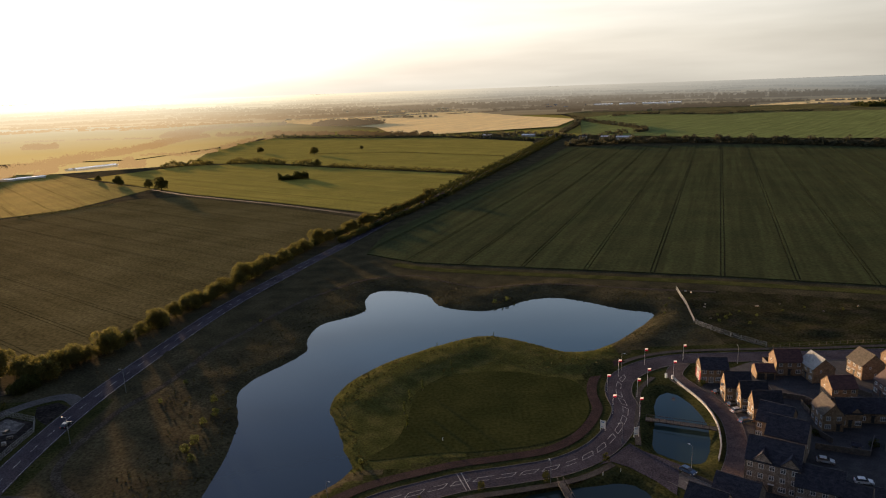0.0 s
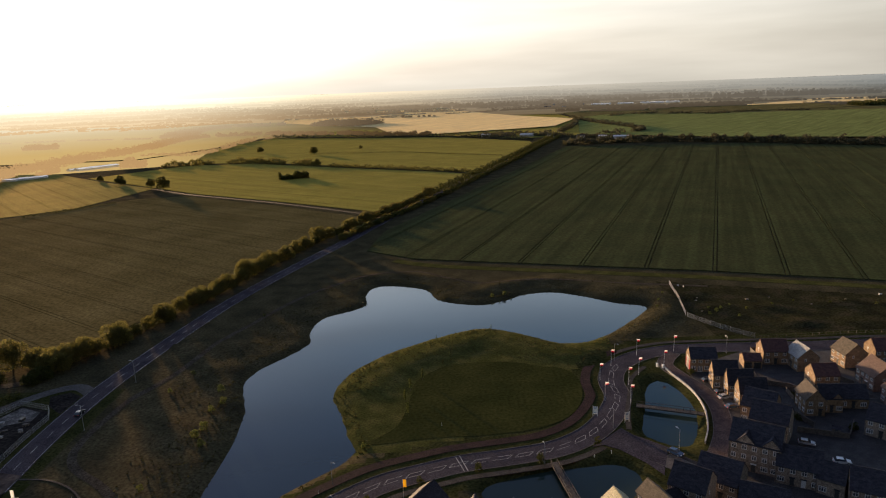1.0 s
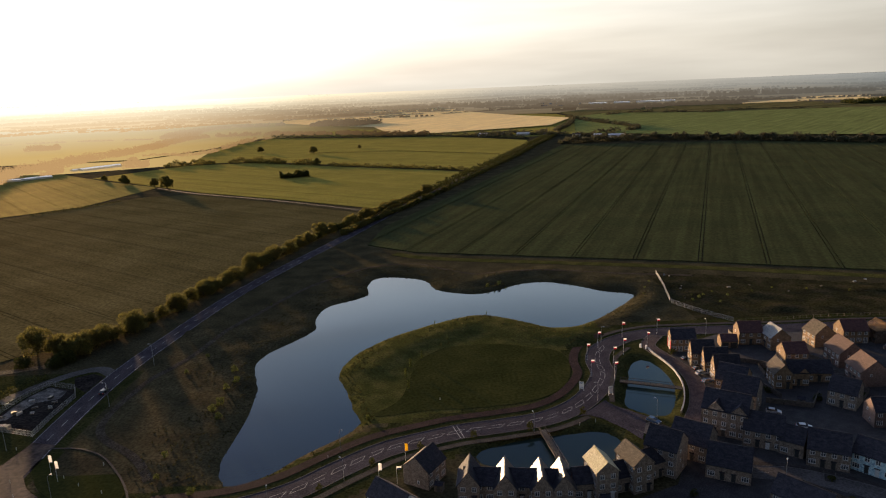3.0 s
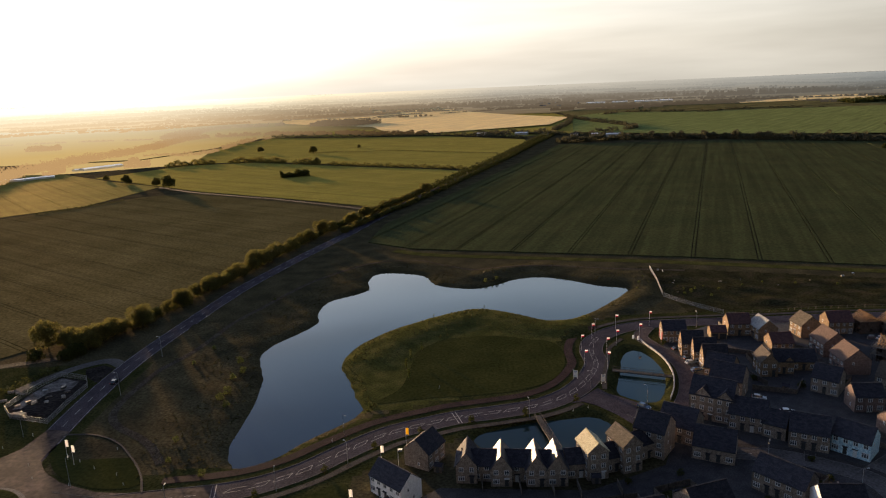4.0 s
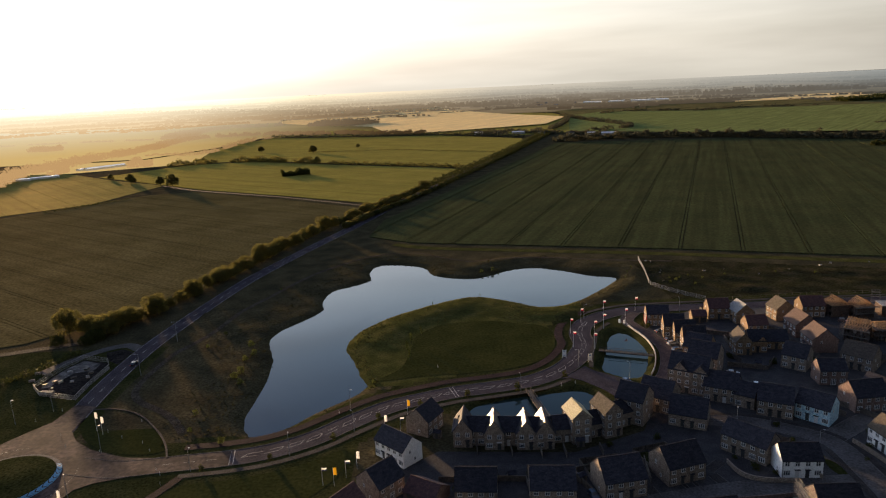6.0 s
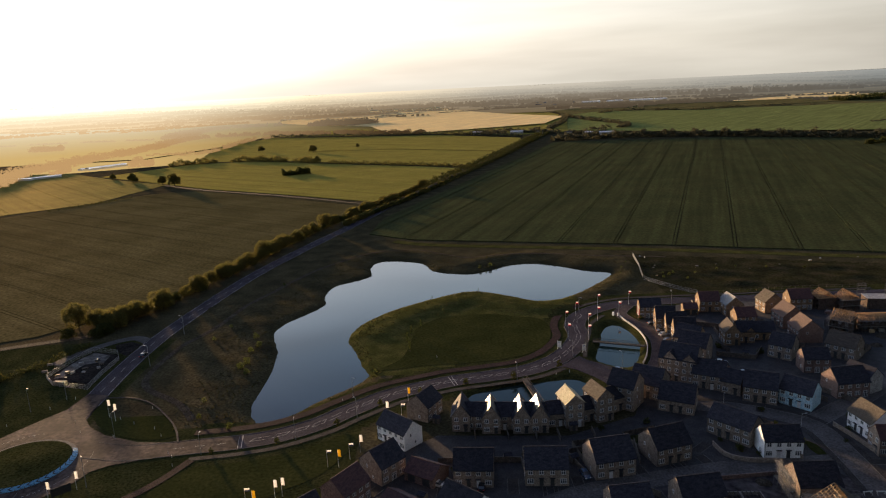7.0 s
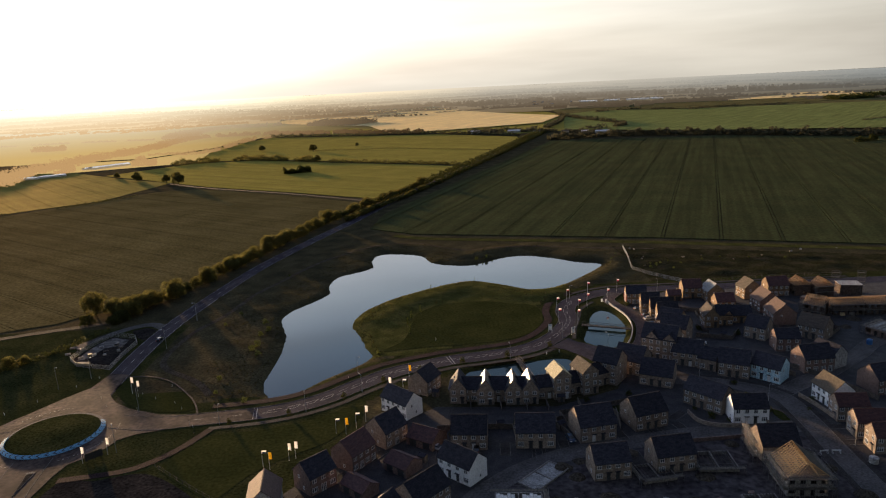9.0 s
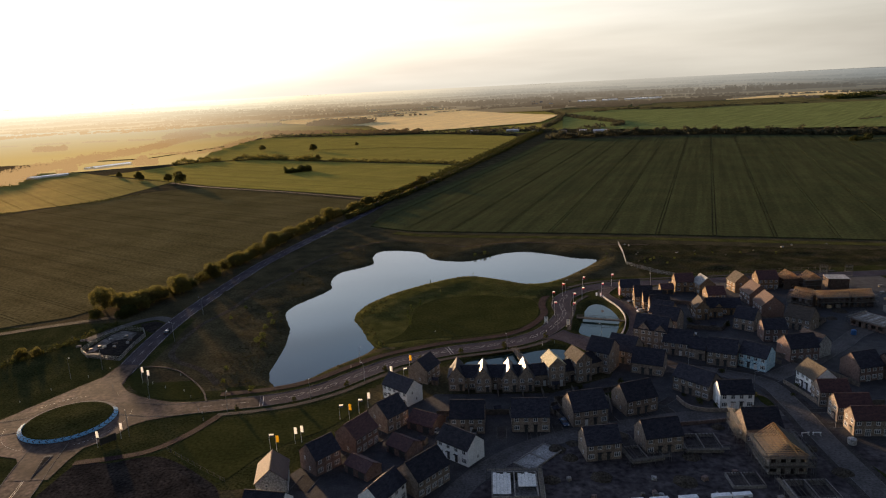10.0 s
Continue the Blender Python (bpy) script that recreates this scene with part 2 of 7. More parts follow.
TIMBER = node_mat("sawn_timber", (0.44, 0.31, 0.16), (0.58, 0.43, 0.25), 0.5, 0.75, 0.2, 6.0)
WOOD_GREY = node_mat("weathered_wood", (0.085, 0.07, 0.06), (0.14, 0.118, 0.10), 0.8, 0.8, 0.3, 6.0)
WOOD_DARK = node_mat("dark_stained_wood", (0.035, 0.03, 0.028), (0.065, 0.055, 0.05), 0.8, 0.8, 0.3, 6.0)
CONCRETE_DUST = node_mat("crushed_stone", (0.060, 0.057, 0.055), (0.20, 0.185, 0.175), 3.0, 0.9, 0.3, 6.0, 0.03, third=(0.12, 0.112, 0.106))
SCAFFOLD_TUBE = plain("dull_galvanised_tube", (0.15, 0.145, 0.14), 0.55, 0.5)
SCAFFOLD_BOARD = node_mat("weathered_scaffold_board", (0.10, 0.085, 0.068), (0.17, 0.145, 0.115), 0.8, 0.85, 0.2, 6.0)
ROOF_FELT = node_mat("olive_roof_felt", (0.030, 0.029, 0.021), (0.052, 0.048, 0.034), 1.5, 0.85, 0.2, 6.0)
WHITE_PAINT = plain("white_paint", (0.78, 0.78, 0.76), 0.45)
WHITE_CLOTH = leaf_mat("white_cloth", (0.72, 0.72, 0.72), (0.78, 0.78, 0.78), 0.4)
RED_CLOTH = leaf_mat("red_cloth", (0.40, 0.012, 0.04), (0.46, 0.018, 0.05), 0.15)
YELLOW_CLOTH = leaf_mat("yellow_cloth", (0.6, 0.33, 0.015), (0.66, 0.37, 0.02), 0.3)
BLUE_CLOTH = leaf_mat("dark_blue_cloth", (0.02, 0.03, 0.06), (0.03, 0.04, 0.08), 0.2)
RED_PAINT = plain("red_paint", (0.45, 0.02, 0.025), 0.45)
BLUE_PAINT = plain("blue_paint", (0.03, 0.12, 0.3), 0.45)
CHEVRON_BLUE = plain("chevron_blue", (0.15, 0.36, 0.52), 0.7)
TYRE = plain("tyre_rubber", (0.02, 0.02, 0.02), 0.8)
BARK = node_mat("bark", (0.05, 0.038, 0.026), (0.09, 0.07, 0.05), 0.5, 0.9, 0.6, 4.0)
LEAF_DARK = leaf_mat("dark_leaves", (0.036, 0.044, 0.013), (0.078, 0.078, 0.020), 0.3)
LEAF_MID = leaf_mat("hedge_leaves", (0.095, 0.092, 0.028), (0.18, 0.155, 0.045), 0.55)
LEAF_YELLOW = leaf_mat("yellow_green_leaves", (0.070, 0.088, 0.022), (0.120, 0.132, 0.034), 0.4)
# Leaf colours paled and dulled to stand for haze over far trees.
LEAF_HAZED = leaf_mat("haze_paled_leaves", (0.055, 0.056, 0.034), (0.095, 0.090, 0.052), 0.4)
BLADE = leaf_mat("grass_blades", (0.03, 0.03, 0.010), (0.048, 0.044, 0.016), 0.35)
CROP_A = crop_mat("green_barley", (0.030, 0.040, 0.0145), (0.043, 0.0495, 0.018), (0.036, 0.0445, 0.016), 22.0, 5.0, 0.018, (0.92, 0.90, 0.60))
CROP_B = crop_mat("green_wheat", (0.093, 0.080, 0.033), (0.124, 0.106, 0.046), (0.108, 0.093, 0.039), -53.0, 4.0, 0.003, (1.0, 0.74, 0.52), 0.7, 0.4)
CROP_C = crop_mat("grass_ley", (0.165, 0.164, 0.024), (0.212, 0.200, 0.034), (0.188, 0.182, 0.029), -53.0, 4.0, 0.065, (1.0, 0.79, 0.36), 0.75, 0.5)
CROP_Y = crop_mat("ripe_barley", (0.52, 0.36, 0.10), (0.64, 0.45, 0.13), (0.58, 0.41, 0.115), 30.0, 8.0, 0.36, (1.0, 0.84, 0.54))
CROP_E = crop_mat("sunward_ley", (0.145, 0.145, 0.028), (0.20, 0.185, 0.040), (0.17, 0.165, 0.034), -40.0, 4.0, 0.045, (1.0, 0.79, 0.48), 0.75, 0.5)


def water_mat(name, colour, ior=1.36):
    m = bpy.data.materials.new(name)
    m.use_nodes = True
    nt = m.node_tree
    p = nt.nodes["Principled BSDF"]
    p.inputs["Base Color"].default_value = (*colour, 1)
    p.inputs["Roughness"].default_value, p.inputs["IOR"].default_value = 0.03, ior
    geo, n, n2 = nt.nodes.new("ShaderNodeNewGeometry"), nt.nodes.new("ShaderNodeTexNoise"), nt.nodes.new("ShaderNodeTexNoise")
    n.inputs["Scale"].default_value, n.inputs["Detail"].default_value = 0.9, 3.0
    n2.inputs["Scale"].default_value, n2.inputs["Detail"].default_value = 0.035, 2.0
    add = nt.nodes.new("ShaderNodeMath")
    add.operation = "MULTIPLY"
    for q in (n, n2):
        nt.links.new(geo.outputs["Position"], q.inputs["Vector"])
    nt.links.new(n.outputs[0], add.inputs[0])
    nt.links.new(n2.outputs[0], add.inputs[1])
    b = nt.nodes.new("ShaderNodeBump")
    b.inputs["Strength"].default_value, b.inputs["Distance"].default_value = 0.12, 0.12
    nt.links.new(add.outputs[0], b.inputs["Height"])
    nt.links.new(b.outputs[0], p.inputs["Normal"])
    return m


BARE_SPOIL = node_mat("weedy_spoil", (0.022, 0.021, 0.012), (0.046, 0.039, 0.022), 9.0, 0.95, 0.4, 10.0, 0.0, third=(0.031, 0.030, 0.014))
WATER = water_mat("lake_water", (0.012, 0.024, 0.036))
POND_WATER = water_mat("pond_water", (0.020, 0.033, 0.027), 1.25)


# ---- building helpers ----
class Shape:
    """Collects corners and faces of one mesh."""

    def __init__(self):
        self.v, self.f, self.k = [], [], []

    def face(self, pts, k=0):
        n = len(self.v)
        self.v.extend(tuple(p) for p in pts)
        self.f.append(tuple(range(n, n + len(pts))))
        self.k.append(k)

    def box(self, x0, y0, z0, x1, y1, z1, m=None, k=0, taper=0.0):
        n, t = len(self.v), taper
        pts = [(x0, y0, z0), (x1, y0, z0), (x1, y1, z0), (x0, y1, z0), (x0 + t, y0 + t, z1), (x1 - t, y0 + t, z1), (x1 - t, y1 - t, z1), (x0 + t, y1 - t, z1)]
        self.v.extend(tuple(m @ Vector(p)) if m else p for p in pts)
        for q in ((3, 2, 1, 0), (4, 5, 6, 7), (0, 1, 5, 4), (1, 2, 6, 5), (2, 3, 7, 6), (3, 0, 4, 7)):
            self.f.append(tuple(n + i for i in q))
            self.k.append(k)

    def tube(self, a, b, r0, r1=None, sides=6, k=0):
        a, b = Vector(a), Vector(b)
        r1 = r0 if r1 is None else r1
        q = (b - a).to_track_quat("Z", "Y")
        n = len(self.v)
        for c, r in ((a, r0), (b, r1)):
            for i in range(sides):
                t = 2 * math.pi * i / sides
                self.v.append(tuple(c + q @ Vector((r * math.cos(t), r * math.sin(t), 0))))
        for i in range(sides):
            j = (i + 1) % sides
            self.f.append((n + i, n + j, n + sides + j, n + sides + i))
            self.k.append(k)
        self.f.append(tuple(n + sides + i for i in range(sides)))
        self.f.append(tuple(n + i for i in reversed(range(sides))))
        self.k.extend((k, k))

    def prism(self, outline, z0, z1, k=0):
        """A flat plate with the outline (counter-clockwise x, y) from z0 to z1."""
        n, c = len(self.v), len(outline)
        self.v.extend((x, y, z1) for x, y in outline)
        self.v.extend((x, y, z0) for x, y in outline)
        self.f.append(tuple(n + i for i in range(c)))
        self.k.append(k)
        for i in range(c):
            j = (i + 1) % c
            self.f.append((n + j, n + i, n + c + i, n + c + j))
            self.k.append(k)

    def lattice(self, xs, zs, y0, y1):
        """A flat grating in one piece: bars at every other column and row of the grid, open between them."""
        n, c, r = len(self.v), len(xs), len(zs)
        for y in (y0, y1):
            self.v.extend((x, y, z) for z in zs for x in xs)
        idx = lambda i, j, b: n + b * c * r + j * c + i
        solid = lambda i, j: 0 <= i < c - 1 and 0 <= j < r - 1 and (i % 2 == 0 or j % 2 == 0)
        for i in range(c - 1):
            for j in range(r - 1):
                if not solid(i, j):
                    continue
                self.f.append((idx(i, j, 0), idx(i + 1, j, 0), idx(i + 1, j + 1, 0), idx(i, j + 1, 0)))
                self.k.append(0)
                for di, dj, p, q in ((-1, 0, (i, j), (i, j + 1)), (1, 0, (i + 1, j + 1), (i + 1, j)), (0, -1, (i + 1, j), (i, j)), (0, 1, (i, j + 1), (i + 1, j + 1))):
                    if not solid(i + di, j + dj):
                        self.f.append((idx(*p, 0), idx(*q, 0), idx(*q, 1), idx(*p, 1)))
                        self.k.append(0)

    def mesh(self, name, mats):
        me = bpy.data.meshes.new(name)
        me.from_pydata(self.v, [], self.f)
        for m in mats if isinstance(mats, (list, tuple)) else [mats]:
            me.materials.append(m)
        me.polygons.foreach_set("material_index", self.k)
        me.update()
        return me


def part(name, shape, mats, parent=None, label="", m=None):
    """One mesh object, under parent if one is given."""
    data = shape.mesh(name, mats) if isinstance(shape, Shape) else shape
    ob = new(name, data)
    ob.parent = parent
    if m is not None:
        ob.matrix_basis = m
    return tagged(ob, label)


def empty(name, m, label, category, group=""):
    ob = new(name)
    ob.empty_display_size = 0.3
    ob.matrix_basis = m
    return tagged(ob, label, category, group)


def spline(pts, closed=False, step=1.5):
    """Points along a smooth curve through pts."""
    out, n = [], len(pts)
    for i in range(n if closed else n - 1):
        p = [Vector(pts[(i + k) % n] if closed else pts[min(max(i + k, 0), n - 1)]) for k in (-1, 0, 1, 2)]
        m = max(1, int((p[2] - p[1]).length / step))
        for j in range(m):
            t = j / m
            out.append(0.5 * (2 * p[1] + (p[2] - p[0]) * t + (2 * p[0] - 5 * p[1] + 4 * p[2] - p[3]) * t * t + (3 * p[1] - p[0] - 3 * p[2] + p[3]) * t ** 3))
    if not closed:
        out.append(Vector(pts[-1]))
    return out


def sides_of(line):
    """The unit normals to the left of a line's points."""
    out = []
    for i in range(len(line)):
        d = line[min(i + 1, len(line) - 1)] - line[max(i - 1, 0)]
        out.append(Vector((-d.y, d.x)).normalized())
    return out


def shifted(line, off):
    return [p + n * off for p, n in zip(line, sides_of(line))]


def ribbon(shape, line, w0, w1, z0, z1, k=0):
    """A strip along line between the offsets w0 and w1 (to the left), from z0 up to z1."""
    ns = sides_of(line)
    n = len(shape.v)
    for p, s in zip(line, ns):
        a, b = p + s * w0, p + s * w1
        shape.v.extend(((a.x, a.y, z0), (a.x, a.y, z1), (b.x, b.y, z1), (b.x, b.y, z0)))
    for i in range(len(line) - 1):
        a, b = n + 4 * i, n + 4 * i + 4
        for q in ((a + 1, b + 1, b + 2, a + 2), (a, b, b + 1, a + 1), (a + 2, b + 2, b + 3, a + 3)):
            shape.f.append(q)
            shape.k.append(k)
    for a in (n, n + 4 * (len(line) - 1)):
        shape.f.append((a, a + 1, a + 2, a + 3))
        shape.k.append(k)


def sheet(name, outline, z, mat, label, category, thick=0.05):
    """A plate of ground cover with the given outline."""
    area = sum(a[0] * b[1] - b[0] * a[1] for a, b in zip(outline, outline[1:] + outline[:1]))
    s = Shape()
    s.prism([(p[0], p[1]) for p in (outline if area > 0 else outline[::-1])], z - thick, z)
    return tagged(part(name, s, mat), label, category, kind="structure")


def ring(cx, cy, r, n=64):
    return [(cx + r * math.cos(2 * math.pi * i / n), cy + r * math.sin(2 * math.pi * i / n)) for i in range(n)]


# ---- ground, lake and ponds ----
LAKE = spline([(-59, 136), (-63, 146), (-63, 159), (-63, 178), (-65, 196), (-71, 216), (-69, 229), (-62, 240), (-55, 254), (-56.5, 269),
               (-54, 286), (-43, 295), (-36, 304), (-38, 318), (-35, 332), (-25, 334), (-11, 327), (-6, 319), (-3, 308), (7, 300),
               (19, 297), (29, 302), (41, 311), (54, 313), (67, 305), (80, 293), (92, 286), (85, 274), (75, 262), (65, 252),
               (56, 246), (46, 246), (37, 253.5), (28, 260.8), (17, 265.8), (5.6, 261.8), (-10.7, 250.8), (-24.8, 237.7), (-34, 224.4), (-37.6, 212.2),
               (-38.1, 202.8), (-34.1, 191.6), (-29, 173.8), (-26.5, 168), (-30, 161), (-40, 151), (-48, 141), (-55, 136)], True, 3.0)
POND_N = spline([(70, 206), (75, 206), (77.5, 195), (77, 184), (73, 172), (68, 164), (63, 165), (58, 170), (58, 175), (63, 189), (66, 199)], True, 2.0)
POND_S = spline([(9, 147), (17, 151), (27, 154), (36, 155), (45, 156), (50, 150), (46, 141), (34, 137), (20, 138), (10, 141)], True, 2.0)
WATER_Z = -1.0


def distance_to(outline, px, py):
    """Signed distance from points to a closed outline, negative inside."""
    best = np.full(px.shape, 1e9)
    inside = np.zeros(px.shape, bool)
    for a, b in zip(outline, outline[1:] + outline[:1]):
        dx, dy = b.x - a.x, b.y - a.y
        t = np.clip(((px - a.x) * dx + (py - a.y) * dy) / (dx * dx + dy * dy), 0, 1)
        best = np.minimum(best, np.hypot(px - a.x - t * dx, py - a.y - t * dy))
        cross = ((a.y > py) != (b.y > py)) & (px < dx * (py - a.y) / (dy if dy else 1e-9) + a.x)
        inside ^= cross
    return np.where(inside, -best, best)


def far_rise(r):
    """The far country climbs gently towards the horizon."""
    return 76.0 * np.clip((r - 2200.0) / 2600.0, 0, 1.05) ** 1.4


def spread(lo, core0, core1, hi, step, grow=1.16):
    mid = np.arange(core0, core1 + step / 2, step)
    up, down, s = [core1], [core0], step
    while up[-1] < hi:
        s = min(s * grow, 160.0)
        up.append(up[-1] + s)
    s = step
    while down[-1] > lo:
        s = min(s * grow, 160.0)
        down.append(down[-1] - s)
    return np.array(sorted(down[1:]) + list(mid) + up[1:])


def ground_height(px, py):
    sd = distance_to(LAKE, px, py)
    z = np.zeros(px.shape)
    near = np.minimum(distance_to(POND_N, px, py), distance_to(POND_S, px, py))

    def bank(d, width):
        t = np.clip(d / width, 0, 1)
        up = WATER_Z + (0.0 - WATER_Z) * (t * t * (3 - 2 * t))
        return np.where(d < 0, WATER_Z + np.maximum(d * 0.35, -2.0) - 0.02, up)

    z = np.minimum(bank(sd, 5.0), bank(near, 2.5))
    wild = np.clip((py - 196) / 12, 0, 1) * np.clip((62 - px) / 10, 0, 1) * np.clip((px + 45) / 8, 0, 1) * (py < 275)
    z = z + wild * 0.8 * np.exp(-((sd - 14) / 8.0) ** 2) * (sd > 0)
    east = np.clip((px - 70) / 10, 0, 1) * np.clip((112 - px) / 8, 0, 1) * np.clip((py - 243) / 8, 0, 1) * (py < 330)
    z = z + east * 0.7 * np.exp(-((sd - 10) / 6.0) ** 2) * (sd > 0)
    north = (py > 285) * (py < 380) * np.clip((px + 60) / 20, 0, 1) * np.clip((120 - px) / 20, 0, 1)
    z = z + north * 0.9 * np.exp(-((sd - 18) / 7.0) ** 2) * (sd > 0)
    humps = np.sin(px * 0.11 + 1.3) * np.sin(py * 0.13) * np.sin((px + py) * 0.05)
    spoil = np.clip((px - 112) / 10, 0, 1) * np.clip((py - 248) / 8, 0, 1) * np.clip((318 - 0.36 * (px - 110) - py) / 12, 0, 1)
    z = z + spoil * 0.9 * humps * humps
    west = np.clip((px + 112) / 6, 0, 1) * np.clip((-66 - px) / 6, 0, 1) * np.clip((py - 140) / 10, 0, 1) * (py < 260) * np.clip(sd / 6, 0, 1)
    z = z + west * (0.5 * humps * humps + 0.25)
    return z + far_rise(np.hypot(px, py))


gx, gy = spread(-4900, -130, 215, 4900, 2.5), spread(-1500, 45, 365, 4900, 2.5)
GX, GY = np.meshgrid(gx, gy)
GZ = ground_height(GX.ravel(), GY.ravel())
nx, ny = len(gx), len(gy)
quads = [(j * nx + i, j * nx + i + 1, (j + 1) * nx + i + 1, (j + 1) * nx + i) for j in range(ny - 1) for i in range(nx - 1)]
gm = bpy.data.meshes.new("ground")
gm.from_pydata(np.column_stack((GX.ravel(), GY.ravel(), GZ)).tolist(), [], quads)
gm.materials.append(ROUGH_GRASS)
for m in (BANK_GRASS, BARE_SPOIL, VERGE):
    gm.materials.append(m)
CX, CY = (GX[:-1, :-1] + GX[1:, 1:]).ravel() / 2, (GY[:-1, :-1] + GY[1:, 1:]).ravel() / 2
lush = (CX > -42) & (CX < 66) & (CY > 164) & (CY < 270)
spoil_land = (CX > 108) & (CX < 330) & (CY > 243) & (CY < 322 - 0.37 * (CX - 108))
verge_land = ((CX > -260) & (CX < -112) & (CY > 60) & (CY < 216)) | ((CX > -112) & (CX < -24) & (CY > 70) & (CY < 124))
for poly in gm.polygons:
    poly.use_smooth = True
ground = tagged(new("ground", gm), "rough olive grassland running out to far low hills", "ground", kind="structure")


def ground_at(x, y):
    return float(ground_height(np.array([float(x)]), np.array([float(y)]))[0])


def water(name, outline, label, grow, mat=WATER):
    """A still sheet of water that reaches under its banks."""
    s = Shape()
    area = sum(a.x * b.y - b.x * a.y for a, b in zip(outline, outline[1:] + outline[:1]))
    ring_pts = shifted(outline, -grow if area > 0 else grow)
    pts = [(p.x, p.y) for p in (ring_pts if area > 0 else ring_pts[::-1])]
    s.prism(pts, WATER_Z - 0.4, WATER_Z)
    return tagged(part(name, s, mat), label, "water", kind="structure")


water("lake_water", LAKE, "still lake mirroring a pale evening sky", 0.8)
water("pond_water", POND_N, "small teal pond crossed by a footbridge", 0.6, POND_WATER)
water("pond_water", POND_S, "small teal pond behind a row of gabled houses", 0.6, POND_WATER)

# ---- short grass and bare earth ----
sheet("lawn_peninsula", spline([(-22, 170), (-15, 180), (-12, 195), (-10, 214), (-2, 224), (17, 227), (36, 222), (45, 214), (45, 198), (39, 184), (28, 176), (14, 173), (-5, 172)], True), 0.06, LAWN, "wide mown lawn on the lake's peninsula", "lawn")
sheet("lawn_south", spline([(-70, 109), (-57, 111), (-41, 116), (-28, 124), (-26, 118), (-33, 103), (-43, 95), (-52, 87), (-60, 74), (-65, 78), (-79, 91), (-76, 101)], True), 0.05, LAWN, "mown green beside the show-home row", "lawn")
sheet("lawn_verge", spline([(-117, 150), (-111, 156), (-100, 151), (-88, 140), (-82, 128), (-93, 127), (-106, 134), (-113, 142)], True), 0.06, LAWN, "half-round mown verge beside the roundabout", "lawn")
sheet("building_site", [(6, 40), (125, 40), (116, 70), (98, 92), (66, 92), (40, 84), (20, 78), (4, 60)], 0.05, SOIL, "bare earth of a building site", "soil")
sheet("estate_ground", [(-40, 55), (4, 60), (20, 78), (40, 84), (66, 92), (98, 92), (116, 70), (150, 60), (215, 100), (215, 232), (110, 228), (84, 214), (86, 180), (70, 150), (58, 126), (36, 116), (-2, 120), (-16, 108), (-30, 92), (-46, 70)], 0.045, node_mat("garden_earth", (0.028, 0.027, 0.029), (0.048, 0.045, 0.046), 3.0, 0.9, 0.2, 9.0), "dark garden plots and yards of a new estate", "soil")
sheet("lawn_garden", spline([(98.5, 102), (99.5, 106.5), (101.4, 104.5), (101.4, 99), (100, 97.5)], True, 0.8), 0.062, LAWN, "small green verge beside an estate street", "lawn")
sheet("lawn_garden", spline([(106.8, 66), (108.6, 66), (110, 58), (108.4, 55)], True, 0.8), 0.062, LAWN, "narrow green verge beside an estate street", "lawn")
# Shade over this ground is put into the soil's dark colour.
sheet("waste_ground", spline([(-106, 84), (-95, 87), (-82, 89), (-66, 77), (-58, 66), (-54, 40), (-104, 36)], True), 0.05, DARK_SOIL, "bare earth beside the road, coloured dark for shade", "soil")


# ---- roads ----
RB = Vector((-121.0, 115.0))
main_line = spline([(-119, 128), (-120, 150), (-121.4, 178), (-121.2, 203), (-119.4, 225), (-115, 256), (-109.6, 288), (-102.6, 321), (-86, 377), (-64, 444), (-36, 537), (47, 792), (165, 1150), (276, 1475), (355, 1760)], False, 4.0)
estate_line = spline([(-105, 122), (-92, 119), (-81, 120), (-72, 121), (-61, 122.2), (-50, 125), (-39, 131), (-29, 140), (-17, 149.5), (-4, 155), (5, 158), (18, 160.5), (31, 164), (42, 171.5), (50, 182), (55.5, 194), (56.5, 207), (61, 218), (71, 227), (84, 232), (100, 232.5), (118, 232), (141, 231), (165, 231), (230, 228)], False, 1.5)
side_line = spline([(46, 174), (50, 167), (57, 158), (64, 149), (70, 140), (76, 131.5), (89, 128), (99, 122), (106.5, 114), (106.5, 98), (105, 81), (104, 66), (103, 44)], False, 1.5)
side_line_2 = spline([(106, 116), (119, 124), (130, 130), (148, 143), (168, 157), (215, 170)], False, 2.0)
close_line = spline([(104, 96), (88, 95.5), (71, 95), (51, 91.5), (35, 88), (23, 82.5), (13, 75), (4, 65), (-3, 52)], False, 1.5)
crescent_line = spline([(85, 229), (79, 219), (81, 208), (84, 197), (84, 184), (79, 168), (71, 154)], False, 1.5)
south_line = spline([(-119, 100), (-117, 86), (-114.5, 72), (-111, 40)], False, 2.0)
west_line = spline([(-135, 114), (-150, 109), (-175, 98), (-230, 70)], False, 2.0)
lane_line = spline([(-48, 520), (-60, 543), (-150, 619), (-258, 696), (-315, 748), (-407, 823), (-525, 939)], False, 12.0)


near_road = np.zeros(CX.shape, bool)
for p in estate_line[::2] + side_line[::3] + crescent_line[::3]:
    near_road |= np.hypot(CX - p.x, CY - p.y) < 13.0
land = np.where(lush, 1, np.where(spoil_land, 2, np.where(verge_land, 3, 0)))
gm.polygons.foreach_set("material_index", np.where(near_road, 3, land).astype(np.int32))


